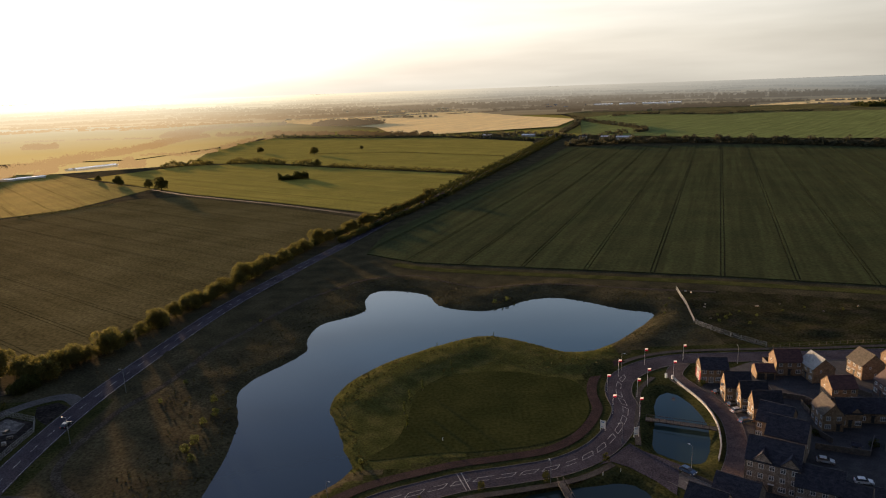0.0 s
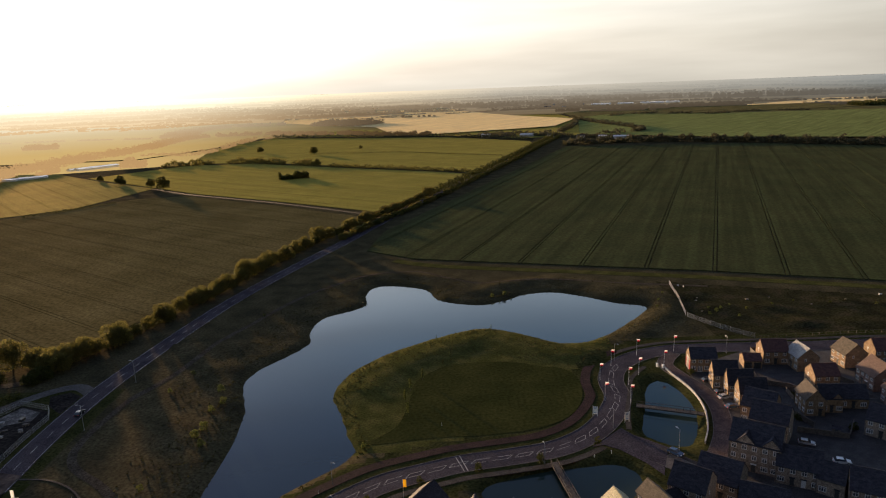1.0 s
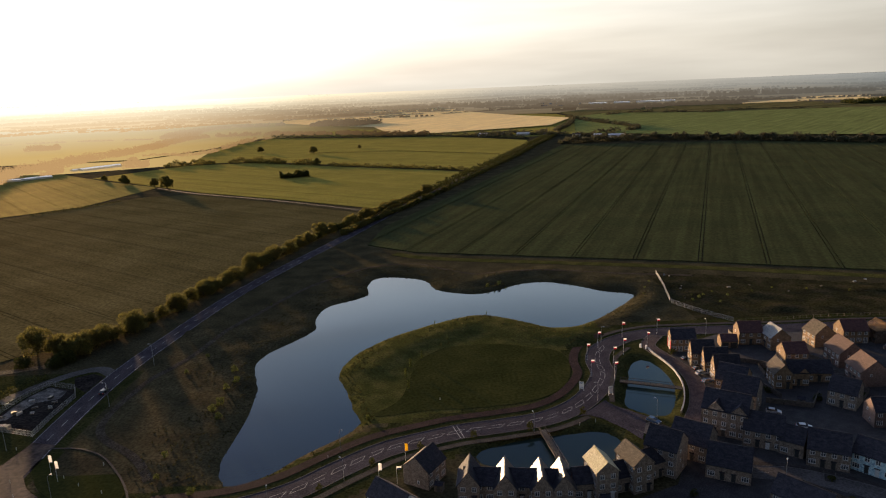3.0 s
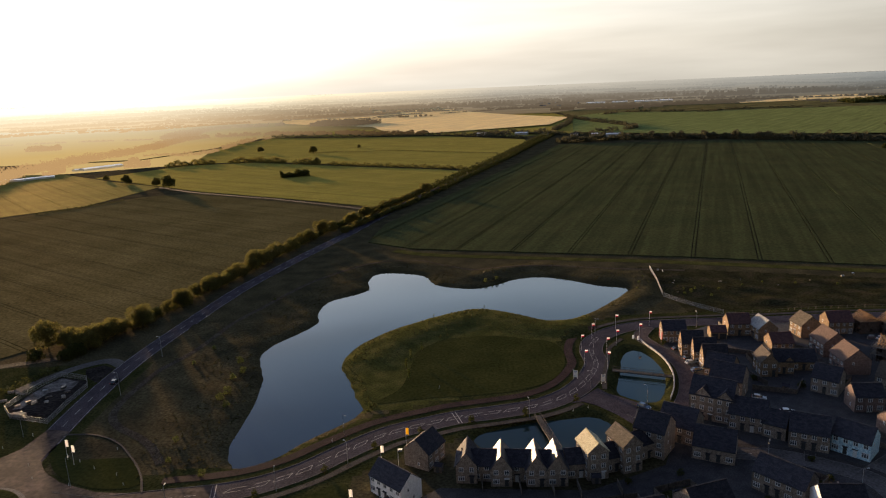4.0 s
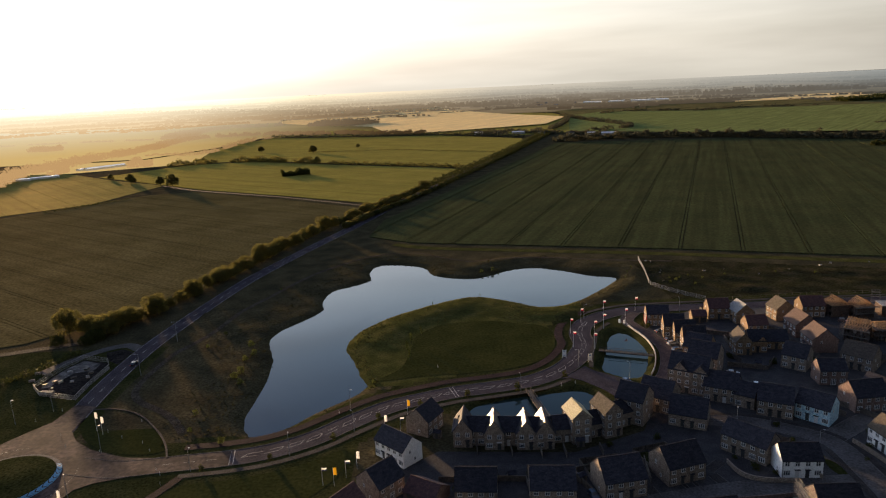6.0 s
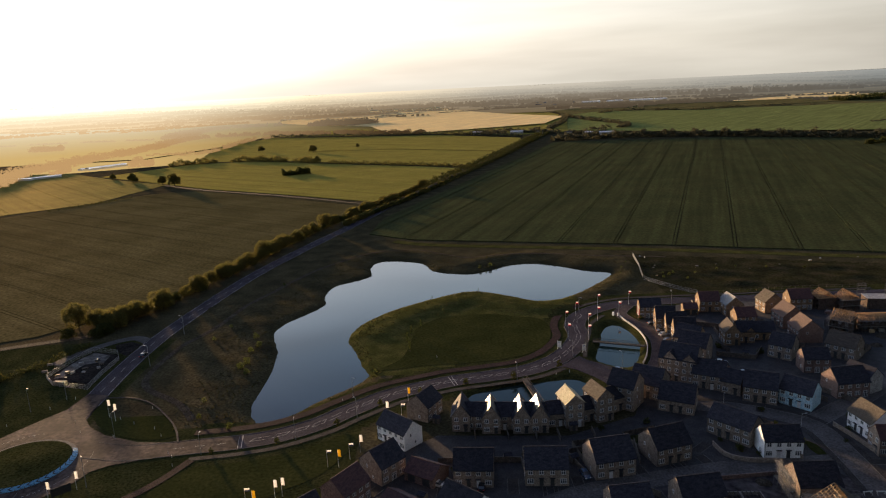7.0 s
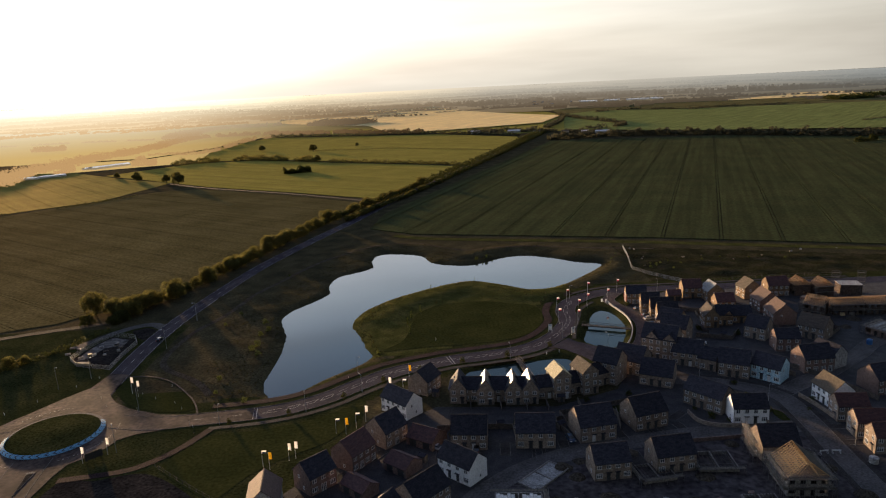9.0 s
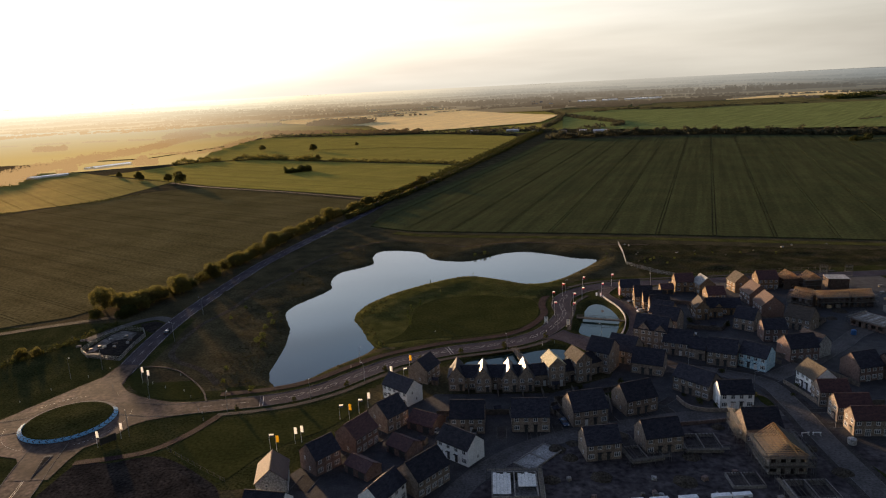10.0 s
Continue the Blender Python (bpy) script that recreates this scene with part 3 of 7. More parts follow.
def road(name, line, half, z, mat, label, kerbs=True, verge=0.0):
    """A carriageway, with upstanding kerbs along both sides."""
    s = Shape()
    ribbon(s, line, -half, half, z - 0.2, z)
    ob = tagged(part(name, s, mat), label, "road", kind="structure")
    if kerbs:
        for e in (-1, 1):
            k = Shape()
            ribbon(k, line, *sorted((e * half, e * (half + 0.16))), -0.1, 0.13)
            part("kerb", k, KERB, ob)
    return ob


road("road_main", main_line, 4.1, 0.060, ASPHALT, "two-lane grey asphalt road beside a hedge", False)
road("road_estate", estate_line, 4.2, 0.066, ASPHALT, "curving estate road with white hatched centre marks")
road("road_side", [p for p in side_line if p.y < 158], 3.1, 0.072, ASPHALT_NEW, "narrow asphalt street through the estate")
road("road_side_2", side_line_2, 3.0, 0.078, ASPHALT_NEW, "narrow asphalt street between houses")
road("road_close", close_line, 3.3, 0.084, ASPHALT_NEW, "dusty unfinished estate street", False)
road("road_crescent", crescent_line, 2.6, 0.090, BLOCK_PAVING, "brick-paved drive before a crescent of houses")
road("road_south", south_line, 5.2, 0.062, ASPHALT_OLD, "worn approach road to the roundabout")
road("road_west", west_line, 5.0, 0.064, ASPHALT_OLD, "worn approach road to the roundabout")
road("road_lane", lane_line, 2.2, 0.12, TRACK, "pale farm lane between fields", False)

# This strip colours in the sunlight on the worn end of the road.
west_end = Shape()
ribbon(west_end, [p for p in estate_line if -84 < p.x < -60.8], -4.16, 4.16, 0.0, 0.088)
tagged(part("road_estate_end", west_end, ASPHALT_OLD), "worn asphalt tinted pink for low sun at the estate road's mouth", "road", kind="structure")
mouth = Shape()
MOUTH = [(51.3, 174.0), (53.7, 169.7), (56.7, 166.8), (61.3, 162.1), (55.8, 148.7), (52.8, 155.0), (47.8, 161.9), (44.2, 164.7), (40.5, 163.8)]
mouth.prism(MOUTH if sum(a[0] * b[1] - b[0] * a[1] for a, b in zip(MOUTH, MOUTH[1:] + MOUTH[:1])) > 0 else MOUTH[::-1], -0.1, 0.080)
tagged(part("road_side_mouth", mouth, ASPHALT), "wide asphalt mouth of an estate street", "road", kind="structure")
rb = Shape()
rb.prism(ring(RB.x, RB.y, 22.8, 96), -0.15, 0.088)
roundabout = tagged(part("road_roundabout", rb, ASPHALT_OLD), "worn asphalt roundabout lit by low sun", "road", kind="structure")
isl = Shape()
isl.prism(ring(RB.x, RB.y, 14.5, 96), 0.0, 0.2)
island_apron = tagged(part("roundabout_apron", isl, KERB), "pale concrete apron round the roundabout's island", "apron", kind="structure")
isl = Shape()
rings = [(13.2, 0.5), (12.5, 0.6), (9.0, 0.75), (4.0, 0.95), (0.5, 1.0)]
for (r0, z0), (r1, z1) in zip(rings, rings[1:]):
    a, b = ring(RB.x, RB.y, r0, 64), ring(RB.x, RB.y, r1, 64)
    for i in range(64):
        j = (i + 1) % 64
        isl.face(((*a[i], z0), (*a[j], z0), (*b[j], z1), (*b[i], z1)))
isl.face([(*p, 1.0) for p in ring(RB.x, RB.y, 0.5, 64)])
isl.prism(ring(RB.x, RB.y, 13.2, 64), 0.15, 0.5)
tagged(part("roundabout_island", isl, VERGE), "low rough grassy mound inside the roundabout", "lawn", kind="structure")
# Sloping chevron blocks round the near half of the island.
chev = Shape()
half = 1.06
chev.face([(-half, -0.7, 0.05), (half, -0.7, 0.05), (half, 0.55, 0.62), (-half, 0.55, 0.62)])
chev.face([(-half, -0.7, -0.05), (-half, -0.7, 0.05), (-half, 0.55, 0.62), (-half, 0.55, -0.05)])
chev.face([(half, -0.7, -0.05), (half, 0.55, -0.05), (half, 0.55, 0.62), (half, -0.7, 0.05)])
chev.face([(-half, -0.7, -0.05), (half, -0.7, -0.05), (half, -0.7, 0.05), (-half, -0.7, 0.05)])
chev.face([(-half, 0.55, -0.05), (-half, 0.55, 0.62), (half, 0.55, 0.62), (half, 0.55, -0.05)])
slope_at = lambda x, y: (x, y, 0.05 + 0.57 * (y + 0.7) / 1.25 + 0.006)
for y0, y1 in ((-0.64, -0.075), (-0.075, 0.49)):
    near, far = (0.5, -0.42) if y0 < -0.3 else (-0.42, 0.5)
    chev.face([slope_at(near - 0.26, y0), slope_at(near + 0.26, y0), slope_at(far + 0.26, y1), slope_at(far - 0.26, y1)], 1)
chev_mesh = chev.mesh("chevron_block", (CHEVRON_BLUE, DARK))
for i in range(23):
    a = radians(-170 + i * 9.1)
    part("chevron_block", chev_mesh, None, island_apron, m=pose(RB.x + 13.85 * math.cos(a), RB.y + 13.85 * math.sin(a), 0.2, 0, 0, math.degrees(a) + 90))

# The wide flare between the main road and the western approach, and the rounded corners of the other arms.
for name, pts in (("road_flare_west", [(-124.5, 162), (-126, 150), (-130.5, 143.5), (-135.5, 135), (-140.5, 126), (-146, 117), (-150, 110), (-140, 106), (-125, 112), (-118, 130), (-116.5, 160)]),
                  ("road_flare_east", [(-117, 160), (-116.3, 143), (-112, 137), (-106, 131.5), (-92, 125.2), (-82, 124), (-82, 116), (-95, 112.3), (-101, 108), (-108, 112), (-112, 125), (-121, 140)]),
                  ("road_flare_south", [(-103, 107), (-107, 99), (-108.5, 90), (-109, 80), (-120, 80), (-121.5, 88), (-127, 95), (-134, 98), (-128, 106), (-112, 108)])):
    fl = Shape()
    area = sum(a[0] * b[1] - b[0] * a[1] for a, b in zip(pts, pts[1:] + pts[:1]))
    fl.prism(pts if area > 0 else pts[::-1], -0.1, {"t": 0.092, "h": 0.094}.get(name[-1], 0.09) + (0.002 if "east" in name else 0.0))
    tagged(part(name, fl, ASPHALT_OLD), "worn asphalt where the approach road widens", "road", kind="structure")


def pavement(name, line, lo, hi, z, mat, label):
    s = Shape()
    ribbon(s, line, lo, hi, z - 0.2, z)
    return tagged(part(name, s, mat), label, "pavement", kind="structure")


cut = lambda line, a, b: line[int(len(line) * a):int(len(line) * b)]
def between(line, test):
    return [p for p in line if test(p)]


lake_side = between(estate_line, lambda p: p.x > -76 and (p.x < 70))
pavement("cycle_path", lake_side, 7.0, 10.2, 0.10, RED_TARMAC, "red tarmac cycle path along the estate road")
pavement("footpath_north", between(estate_line, lambda p: p.x > 66 and p.x < 200), 6.2, 8.2, 0.10, PAVING, "pale footpath along the estate road")
pavement("footpath_south", between(estate_line, lambda p: -74 < p.x < 40 and p.y < 172), -8.2, -6.2, 0.10, PAVING, "narrow footpath along the estate road")
pavement("footpath_red", spline([(-72, 113), (-77, 103), (-83, 95.5), (-90, 91), (-106, 88)]), -1.3, 1.3, 0.10, RED_TARMAC, "brick-red footpath curving to the main road")
pavement("footpath_pond", spline([(57, 172), (60, 184), (64, 196), (67, 206), (74, 215)]), 3.0, 4.6, 0.08, PAVING, "footpath along the pond")
pavement("footpath_side", between(side_line, lambda p: p.y < 160), 3.3, 5.0, 0.11, PAVING, "pavement along the estate street")
pavement("footpath_side_2", between(side_line, lambda p: p.y < 112), -5.0, -3.3, 0.11, PAVING, "pavement along the estate street")
bank_line = spline([(-80, 138), (-86, 147), (-93, 154), (-102, 161), (-107, 168), (-109, 177), (-108.5, 190), (-106.5, 204), (-102, 217), (-98, 230), (-94, 253), (-90, 267), (-85, 279), (-79, 296), (-66, 324), (-42, 350), (-14, 357), (2, 341), (17, 331), (33, 331), (53, 331), (77, 325), (101, 319), (130, 311)], False, 2.0)
bt = Shape()
edge_a, edge_b = shifted(bank_line, -1.3), shifted(bank_line, 1.3)
lift = lambda p: (p.x, p.y, ground_at(p.x, p.y) + 0.07)
for a, b, c, d in zip(edge_a, edge_a[1:], edge_b[1:], edge_b):
    bt.face((lift(a), lift(b), lift(c), lift(d)))
tagged(part("bank_track", bt, EARTH), "faint trodden track along the lake bank", "track", kind="structure")
def on_ground(name, line, half, mat, label, lift):
    """A thin strip laid over the rise and fall of the ground."""
    s = Shape()
    ea, eb = shifted(line, -half), shifted(line, half)
    top = lambda p: (p.x, p.y, ground_at(p.x, p.y) + lift)
    foot = lambda p: (p.x, p.y, ground_at(p.x, p.y) - 0.1)
    for a, b, c, d in zip(ea, ea[1:], eb[1:], eb):
        s.face((top(a), top(b), top(c), top(d)))
        s.face((foot(a), foot(b), top(b), top(a)))
        s.face((top(d), top(c), foot(c), foot(d)))
    return tagged(part(name, s, mat), label, "pavement", kind="structure")


on_ground("verge_path", spline([(-117, 158), (-109, 157), (-99, 152), (-89, 141), (-83, 132), (-79.5, 124)], False, 1.0), 0.3, PAVING, "thin pale kerbed path round the grass verge", 0.16)
pavement("layby", spline([(-123, 212), (-131, 218), (-139, 214), (-146, 205), (-153, 192)]), -2.4, 2.4, 0.055, ASPHALT_NEW, "lay-by leading to the works compound")
sheet("layby_island", [(-125.5, 210), (-131, 213.5), (-136.5, 210.5), (-133, 203), (-126, 197)], 0.045, DARK_SOIL, "dark bare earth inside the lay-by", "soil")
pavement("field_track", spline([(-150, 224), (-175, 216), (-200, 206), (-300, 160)]), -2.2, 2.2, 0.08, TRACK, "brown earth track along the field's edge")
pavement("headland_track", spline([(-28, 385), (0, 368), (75, 345), (136, 326), (231, 291), (420, 222)]), -3.4, 3.6, 0.07, BANK_GRASS, "yellowish grass headland along the field's edge")

# White lines: hatched centre boxes on the estate road, dashes and edge lines on the others.
lines_estate, lines_main = Shape(), Shape()


def stroke(shape, a, b, w, z):
    d = (Vector(b) - Vector(a)).normalized()
    n = Vector((-d.y, d.x)) * w / 2
    shape.face([(a[0] - n.x, a[1] - n.y, z), (b[0] - n.x, b[1] - n.y, z), (b[0] + n.x, b[1] + n.y, z), (a[0] + n.x, a[1] + n.y, z)])


def at_length(line, s):
    for a, b in zip(line, line[1:]):
        step = (b - a).length
        if s <= step:
            d = (b - a) / step
            return a + d * s, Vector((-d.y, d.x)), d
        s -= step
    return None


def dashes(shape, line, start, stop, on, off, w, z, side=0.0):
    s = start
    while s < stop:
        p, q = at_length(line, s), at_length(line, s + on)
        if not p or not q:
            break
        stroke(shape, p[0] + p[1] * side, q[0] + q[1] * side, w, z)
        s += on + off


def length_at(line, x, y):
    """How far along the line its point nearest to x, y lies."""
    best = min(range(len(line)), key=lambda i: (line[i] - Vector((x, y))).length)
    return sum((b - a).length for a, b in zip(line[:best], line[1:best + 1]))


BAR_WEST, BAR_MID = length_at(estate_line, -60.8, 120.7), length_at(estate_line, 3.0, 158.5)
s = BAR_WEST + 4.0
while s < 215.0:
    p = at_length(estate_line, s)
    q = at_length(estate_line, s + 4.2)
    if not p or not q:
        break
    a, b = p[0] + p[1] * 0.75, p[0] - p[1] * 0.75
    c, d = q[0] - q[1] * 0.75, q[0] + q[1] * 0.75
    a, b = a + p[2] * 0.9, b - p[2] * 0.9
    c, d = c - q[2] * 0.9, d + q[2] * 0.9
    for u, v in ((a, d), (b, c)) + (((a, b),) if int(s / 6) % 3 else ()) + (((c, d),) if int(s / 6) % 4 else ()):
        stroke(lines_estate, u, v, 0.14, 0.074)
    s += 6.2
dashes(lines_estate, estate_line, 26.0, BAR_WEST - 4.0, 3.0, 3.0, 0.13, 0.098)
for cross in (BAR_WEST, BAR_WEST + 1.1, BAR_MID, BAR_MID + 1.1):
    p = at_length(estate_line, cross)
    stroke(lines_estate, p[0] + p[1] * 3.9, p[0] - p[1] * 3.9, 0.22, 0.075)
tagged(part("road_markings", lines_estate, MARKING), "white hatched centre boxes and edge lines on asphalt", "road marking", kind="structure")
dashes(lines_main, main_line, 26, 420, 4, 5, 0.16, 0.068)
for e in (-3.75, 3.75):
    dashes(lines_main, main_line, 24, 420, 6, 0.0, 0.13, 0.068, e)
dashes(lines_main, side_line, 8, 60, 2.4, 3.0, 0.13, 0.079)
for e in (-0.25, 0.25):
    dashes(lines_main, south_line, 4, 40, 5, 0.2, 0.13, 0.072, e)
    dashes(lines_main, west_line, 2, 60, 5, 0.2, 0.13, 0.072, e)
for r, lo, hi in ((18.8, 100, 150), (18.8, 190, 260), (18.8, -60, 20)):
    n = int((hi - lo) / 4)
    for i in range(n):
        a, b = radians(lo + (hi - lo) * i / n), radians(lo + (hi - lo) * (i + (0.5 if r < 24 else 0.97)) / n)
        stroke(lines_main, (RB.x + r * math.cos(a), RB.y + r * math.sin(a)), (RB.x + r * math.cos(b), RB.y + r * math.sin(b)), 0.14, 0.102)
tagged(part("road_markings", lines_main, MARKING), "white dashes and edge lines on asphalt", "road marking", kind="structure")


def splitter(x, y, turn, length, wide):
    """A kerbed traffic island with a paved top."""
    s = Shape()
    pts = [(-length / 2, 0), (length / 2, -wide / 2), (length / 2 + 0.4, 0), (length / 2, wide / 2)]
    s.prism(pts, 0, 0.10)
    t = Shape()
    t.prism([(p[0] * 0.86, p[1] * 0.75) for p in pts], 0.09, 0.115)
    ob = part("traffic_island", s, KERB, m=pose(x, y, 0.096, 0, 0, turn))
    part("island_paving", t, EARTH, ob)
    return tagged(ob, "narrow kerbed traffic island on the roundabout approach", "traffic island", "splitter islands")


splitter(-115, 87, 97, 12, 2.4)
splitter(-150, 108.5, 27, 12, 2.4)


# ---- fields ----
def clip(poly, nx_, ny_, d):
    """The part of a convex outline where nx*x + ny*y <= d."""
    out = []
    for a, b in zip(poly, poly[1:] + poly[:1]):
        da, db = nx_ * a[0] + ny_ * a[1] - d, nx_ * b[0] + ny_ * b[1] - d
        if da <= 0:
            out.append(a)
        if (da < 0 < db) or (db < 0 < da):
            t = da / (da - db)
            out.append((a[0] + t * (b[0] - a[0]), a[1] + t * (b[1] - a[1])))
    return out


def crop(name, poly, heading, spacing, start, mat, label, height=0.55, rut=0.75, base=0.0):
    """A standing crop cut into bouts by pairs of wheel ruts."""
    h = radians(heading)
    vx, vy = math.cos(h), -math.sin(h)
    s = Shape()
    vals = [vx * p[0] + vy * p[1] for p in poly]
    edges, v = [min(vals)], start
    while v > min(vals):
        v -= spacing
    while v < max(vals):
        if v > min(vals) + 1:
            edges += [v - 1.0 - rut / 2, v - 1.0 + rut / 2, v + 1.0 - rut / 2, v + 1.0 + rut / 2]
        v += spacing
    edges.append(max(vals))
    for a, b in zip(edges[::2], edges[1::2]):
        c = clip(clip(poly, vx, vy, b), -vx, -vy, -a)
        if len(c) > 2:
            s.prism(c, base - 0.3, base + height)
    return tagged(part(name, s, mat), label, "crop field", kind="stuff")


crop("crop_field", [(-40, 470), (-47, 412), (-16, 387), (8, 379), (76, 358), (136, 339), (240, 300), (700, 118), (1100, 690), (640, 905), (471, 1032), (206, 1092)], 22.0, 34.6, 143 * math.cos(radians(22)) - 335 * math.sin(radians(22)), CROP_A, "dark green barley field with paired tramlines", 0.45, 0.6)
crop("crop_field", [(-110, 357), (-98, 408), (-66, 505), (-64, 534), (-152, 608), (-260, 686), (-306, 680), (-400, 564), (-700, 380), (-700, 120), (-300, 175), (-178, 226), (-150, 262)], -53.0, 24.0, 10.0, CROP_B, "olive green wheat field with faint tramlines", 0.22, 0.35)
crop("crop_field", [(-46, 548), (36, 782), (4, 812), (-133, 902), (-272, 1000), (-371, 1000), (-455, 880), (-315, 756), (-258, 704), (-150, 628)], -53.0, 26.0, 6.0, CROP_C, "smooth green meadow with a small copse", 0.3, 0.3)
crop("crop_field", [(46, 800), (160, 1140), (165, 1225), (16, 1400), (-157, 1462), (-375, 1560), (-400, 1460), (-426, 1300), (-370, 1016), (-276, 1020), (-130, 920)], -60.0, 40.0, 6.0, CROP_C, "green field divided by hedgerows", 0.3, 0.3)
crop("crop_field", [(-320, 756), (-410, 830), (-530, 945), (-640, 960), (-1000, 800), (-1000, 400), (-410, 575), (-345, 630)], -40.0, 30.0, 6.0, CROP_E, "hazy green field with faint tramlines", 0.3, 0.3)


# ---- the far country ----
def haze_glow_mat(name, dark, pale, least, near=0.62, tint=(1.0, 1.0, 1.0), wide=0.84, clear=(1500.0, 2900.0)):
    """Far land with evening haze painted as emission, stronger with distance and towards the sun."""
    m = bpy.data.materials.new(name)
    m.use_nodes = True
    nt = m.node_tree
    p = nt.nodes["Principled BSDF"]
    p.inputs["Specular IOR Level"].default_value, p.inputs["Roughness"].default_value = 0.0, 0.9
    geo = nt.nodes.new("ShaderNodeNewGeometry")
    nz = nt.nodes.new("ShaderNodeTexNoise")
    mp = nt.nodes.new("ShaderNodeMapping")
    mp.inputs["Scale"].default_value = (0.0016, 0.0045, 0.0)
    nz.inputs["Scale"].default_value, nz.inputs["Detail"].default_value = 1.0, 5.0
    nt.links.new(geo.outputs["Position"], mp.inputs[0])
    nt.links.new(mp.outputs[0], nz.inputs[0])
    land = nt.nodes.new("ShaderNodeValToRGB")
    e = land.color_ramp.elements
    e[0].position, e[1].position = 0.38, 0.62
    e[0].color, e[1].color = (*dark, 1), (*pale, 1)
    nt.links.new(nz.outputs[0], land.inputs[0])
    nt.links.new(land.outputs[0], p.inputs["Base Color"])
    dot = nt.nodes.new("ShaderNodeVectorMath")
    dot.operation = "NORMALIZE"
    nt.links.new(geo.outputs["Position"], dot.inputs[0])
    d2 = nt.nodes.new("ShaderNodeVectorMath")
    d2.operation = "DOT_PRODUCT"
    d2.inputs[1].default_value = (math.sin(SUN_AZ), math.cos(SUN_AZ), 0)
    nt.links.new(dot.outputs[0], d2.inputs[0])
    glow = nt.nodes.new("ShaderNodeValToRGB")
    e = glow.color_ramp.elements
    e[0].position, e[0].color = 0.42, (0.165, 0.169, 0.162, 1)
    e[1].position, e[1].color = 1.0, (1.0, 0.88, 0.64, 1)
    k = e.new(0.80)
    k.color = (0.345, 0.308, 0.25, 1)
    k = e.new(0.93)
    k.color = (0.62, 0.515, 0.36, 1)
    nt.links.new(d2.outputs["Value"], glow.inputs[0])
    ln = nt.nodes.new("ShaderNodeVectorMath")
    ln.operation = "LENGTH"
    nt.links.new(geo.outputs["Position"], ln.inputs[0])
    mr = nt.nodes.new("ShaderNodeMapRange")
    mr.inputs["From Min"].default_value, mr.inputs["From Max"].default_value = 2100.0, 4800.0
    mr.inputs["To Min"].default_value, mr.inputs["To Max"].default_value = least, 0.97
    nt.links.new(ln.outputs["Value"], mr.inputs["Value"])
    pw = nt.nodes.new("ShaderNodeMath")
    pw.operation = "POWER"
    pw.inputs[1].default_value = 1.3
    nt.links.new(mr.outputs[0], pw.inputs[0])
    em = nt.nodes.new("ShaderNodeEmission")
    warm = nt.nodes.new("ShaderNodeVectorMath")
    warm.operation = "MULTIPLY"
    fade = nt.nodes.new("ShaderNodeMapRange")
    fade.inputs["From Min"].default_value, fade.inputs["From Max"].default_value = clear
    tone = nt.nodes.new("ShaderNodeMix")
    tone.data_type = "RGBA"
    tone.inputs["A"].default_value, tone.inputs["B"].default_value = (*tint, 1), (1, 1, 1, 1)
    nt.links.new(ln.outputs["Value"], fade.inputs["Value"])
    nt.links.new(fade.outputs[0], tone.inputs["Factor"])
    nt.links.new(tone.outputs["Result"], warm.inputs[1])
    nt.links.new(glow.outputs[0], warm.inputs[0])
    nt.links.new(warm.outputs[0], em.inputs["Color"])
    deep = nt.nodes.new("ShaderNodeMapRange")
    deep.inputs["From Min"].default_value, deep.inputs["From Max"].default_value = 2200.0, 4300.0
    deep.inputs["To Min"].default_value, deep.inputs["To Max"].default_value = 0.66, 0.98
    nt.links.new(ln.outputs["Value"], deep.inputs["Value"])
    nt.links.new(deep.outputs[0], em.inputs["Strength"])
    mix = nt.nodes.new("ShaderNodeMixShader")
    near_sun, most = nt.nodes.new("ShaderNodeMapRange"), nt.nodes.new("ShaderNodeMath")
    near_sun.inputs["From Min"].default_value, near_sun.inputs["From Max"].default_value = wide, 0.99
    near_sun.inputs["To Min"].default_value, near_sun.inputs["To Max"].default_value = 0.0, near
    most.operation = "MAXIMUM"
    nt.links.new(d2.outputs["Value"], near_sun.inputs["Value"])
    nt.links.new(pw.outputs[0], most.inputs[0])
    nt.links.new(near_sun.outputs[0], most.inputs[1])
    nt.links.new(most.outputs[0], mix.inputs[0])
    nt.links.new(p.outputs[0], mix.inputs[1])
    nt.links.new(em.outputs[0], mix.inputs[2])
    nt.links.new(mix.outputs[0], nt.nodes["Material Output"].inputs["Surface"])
    return m


# Emission stands for haze here; nearer pasture and trees carry it too.
HAZE = haze_glow_mat("haze_glow_distance", (0.05, 0.052, 0.016), (0.24, 0.18, 0.07), 0.34, 0.62, (0.98, 0.80, 0.62), 0.84, (2300.0, 3900.0))
HAZE_WOOD = haze_glow_mat("haze_glow_woods", (0.012, 0.016, 0.008), (0.03, 0.034, 0.016), 0.24, 0.62, (0.86, 0.66, 0.48), 0.84, (2300.0, 3900.0))
HAZE_LEY = haze_glow_mat("haze_glow_pasture", (0.13, 0.12, 0.032), (0.20, 0.17, 0.05), 0.16, 0.60, (0.75, 0.575, 0.31), 0.88)
HAZE_TREES = haze_glow_mat("haze_glow_trees", (0.05, 0.042, 0.022), (0.085, 0.07, 0.036), 0.20, 0.66, (0.60, 0.41, 0.24), 0.86)


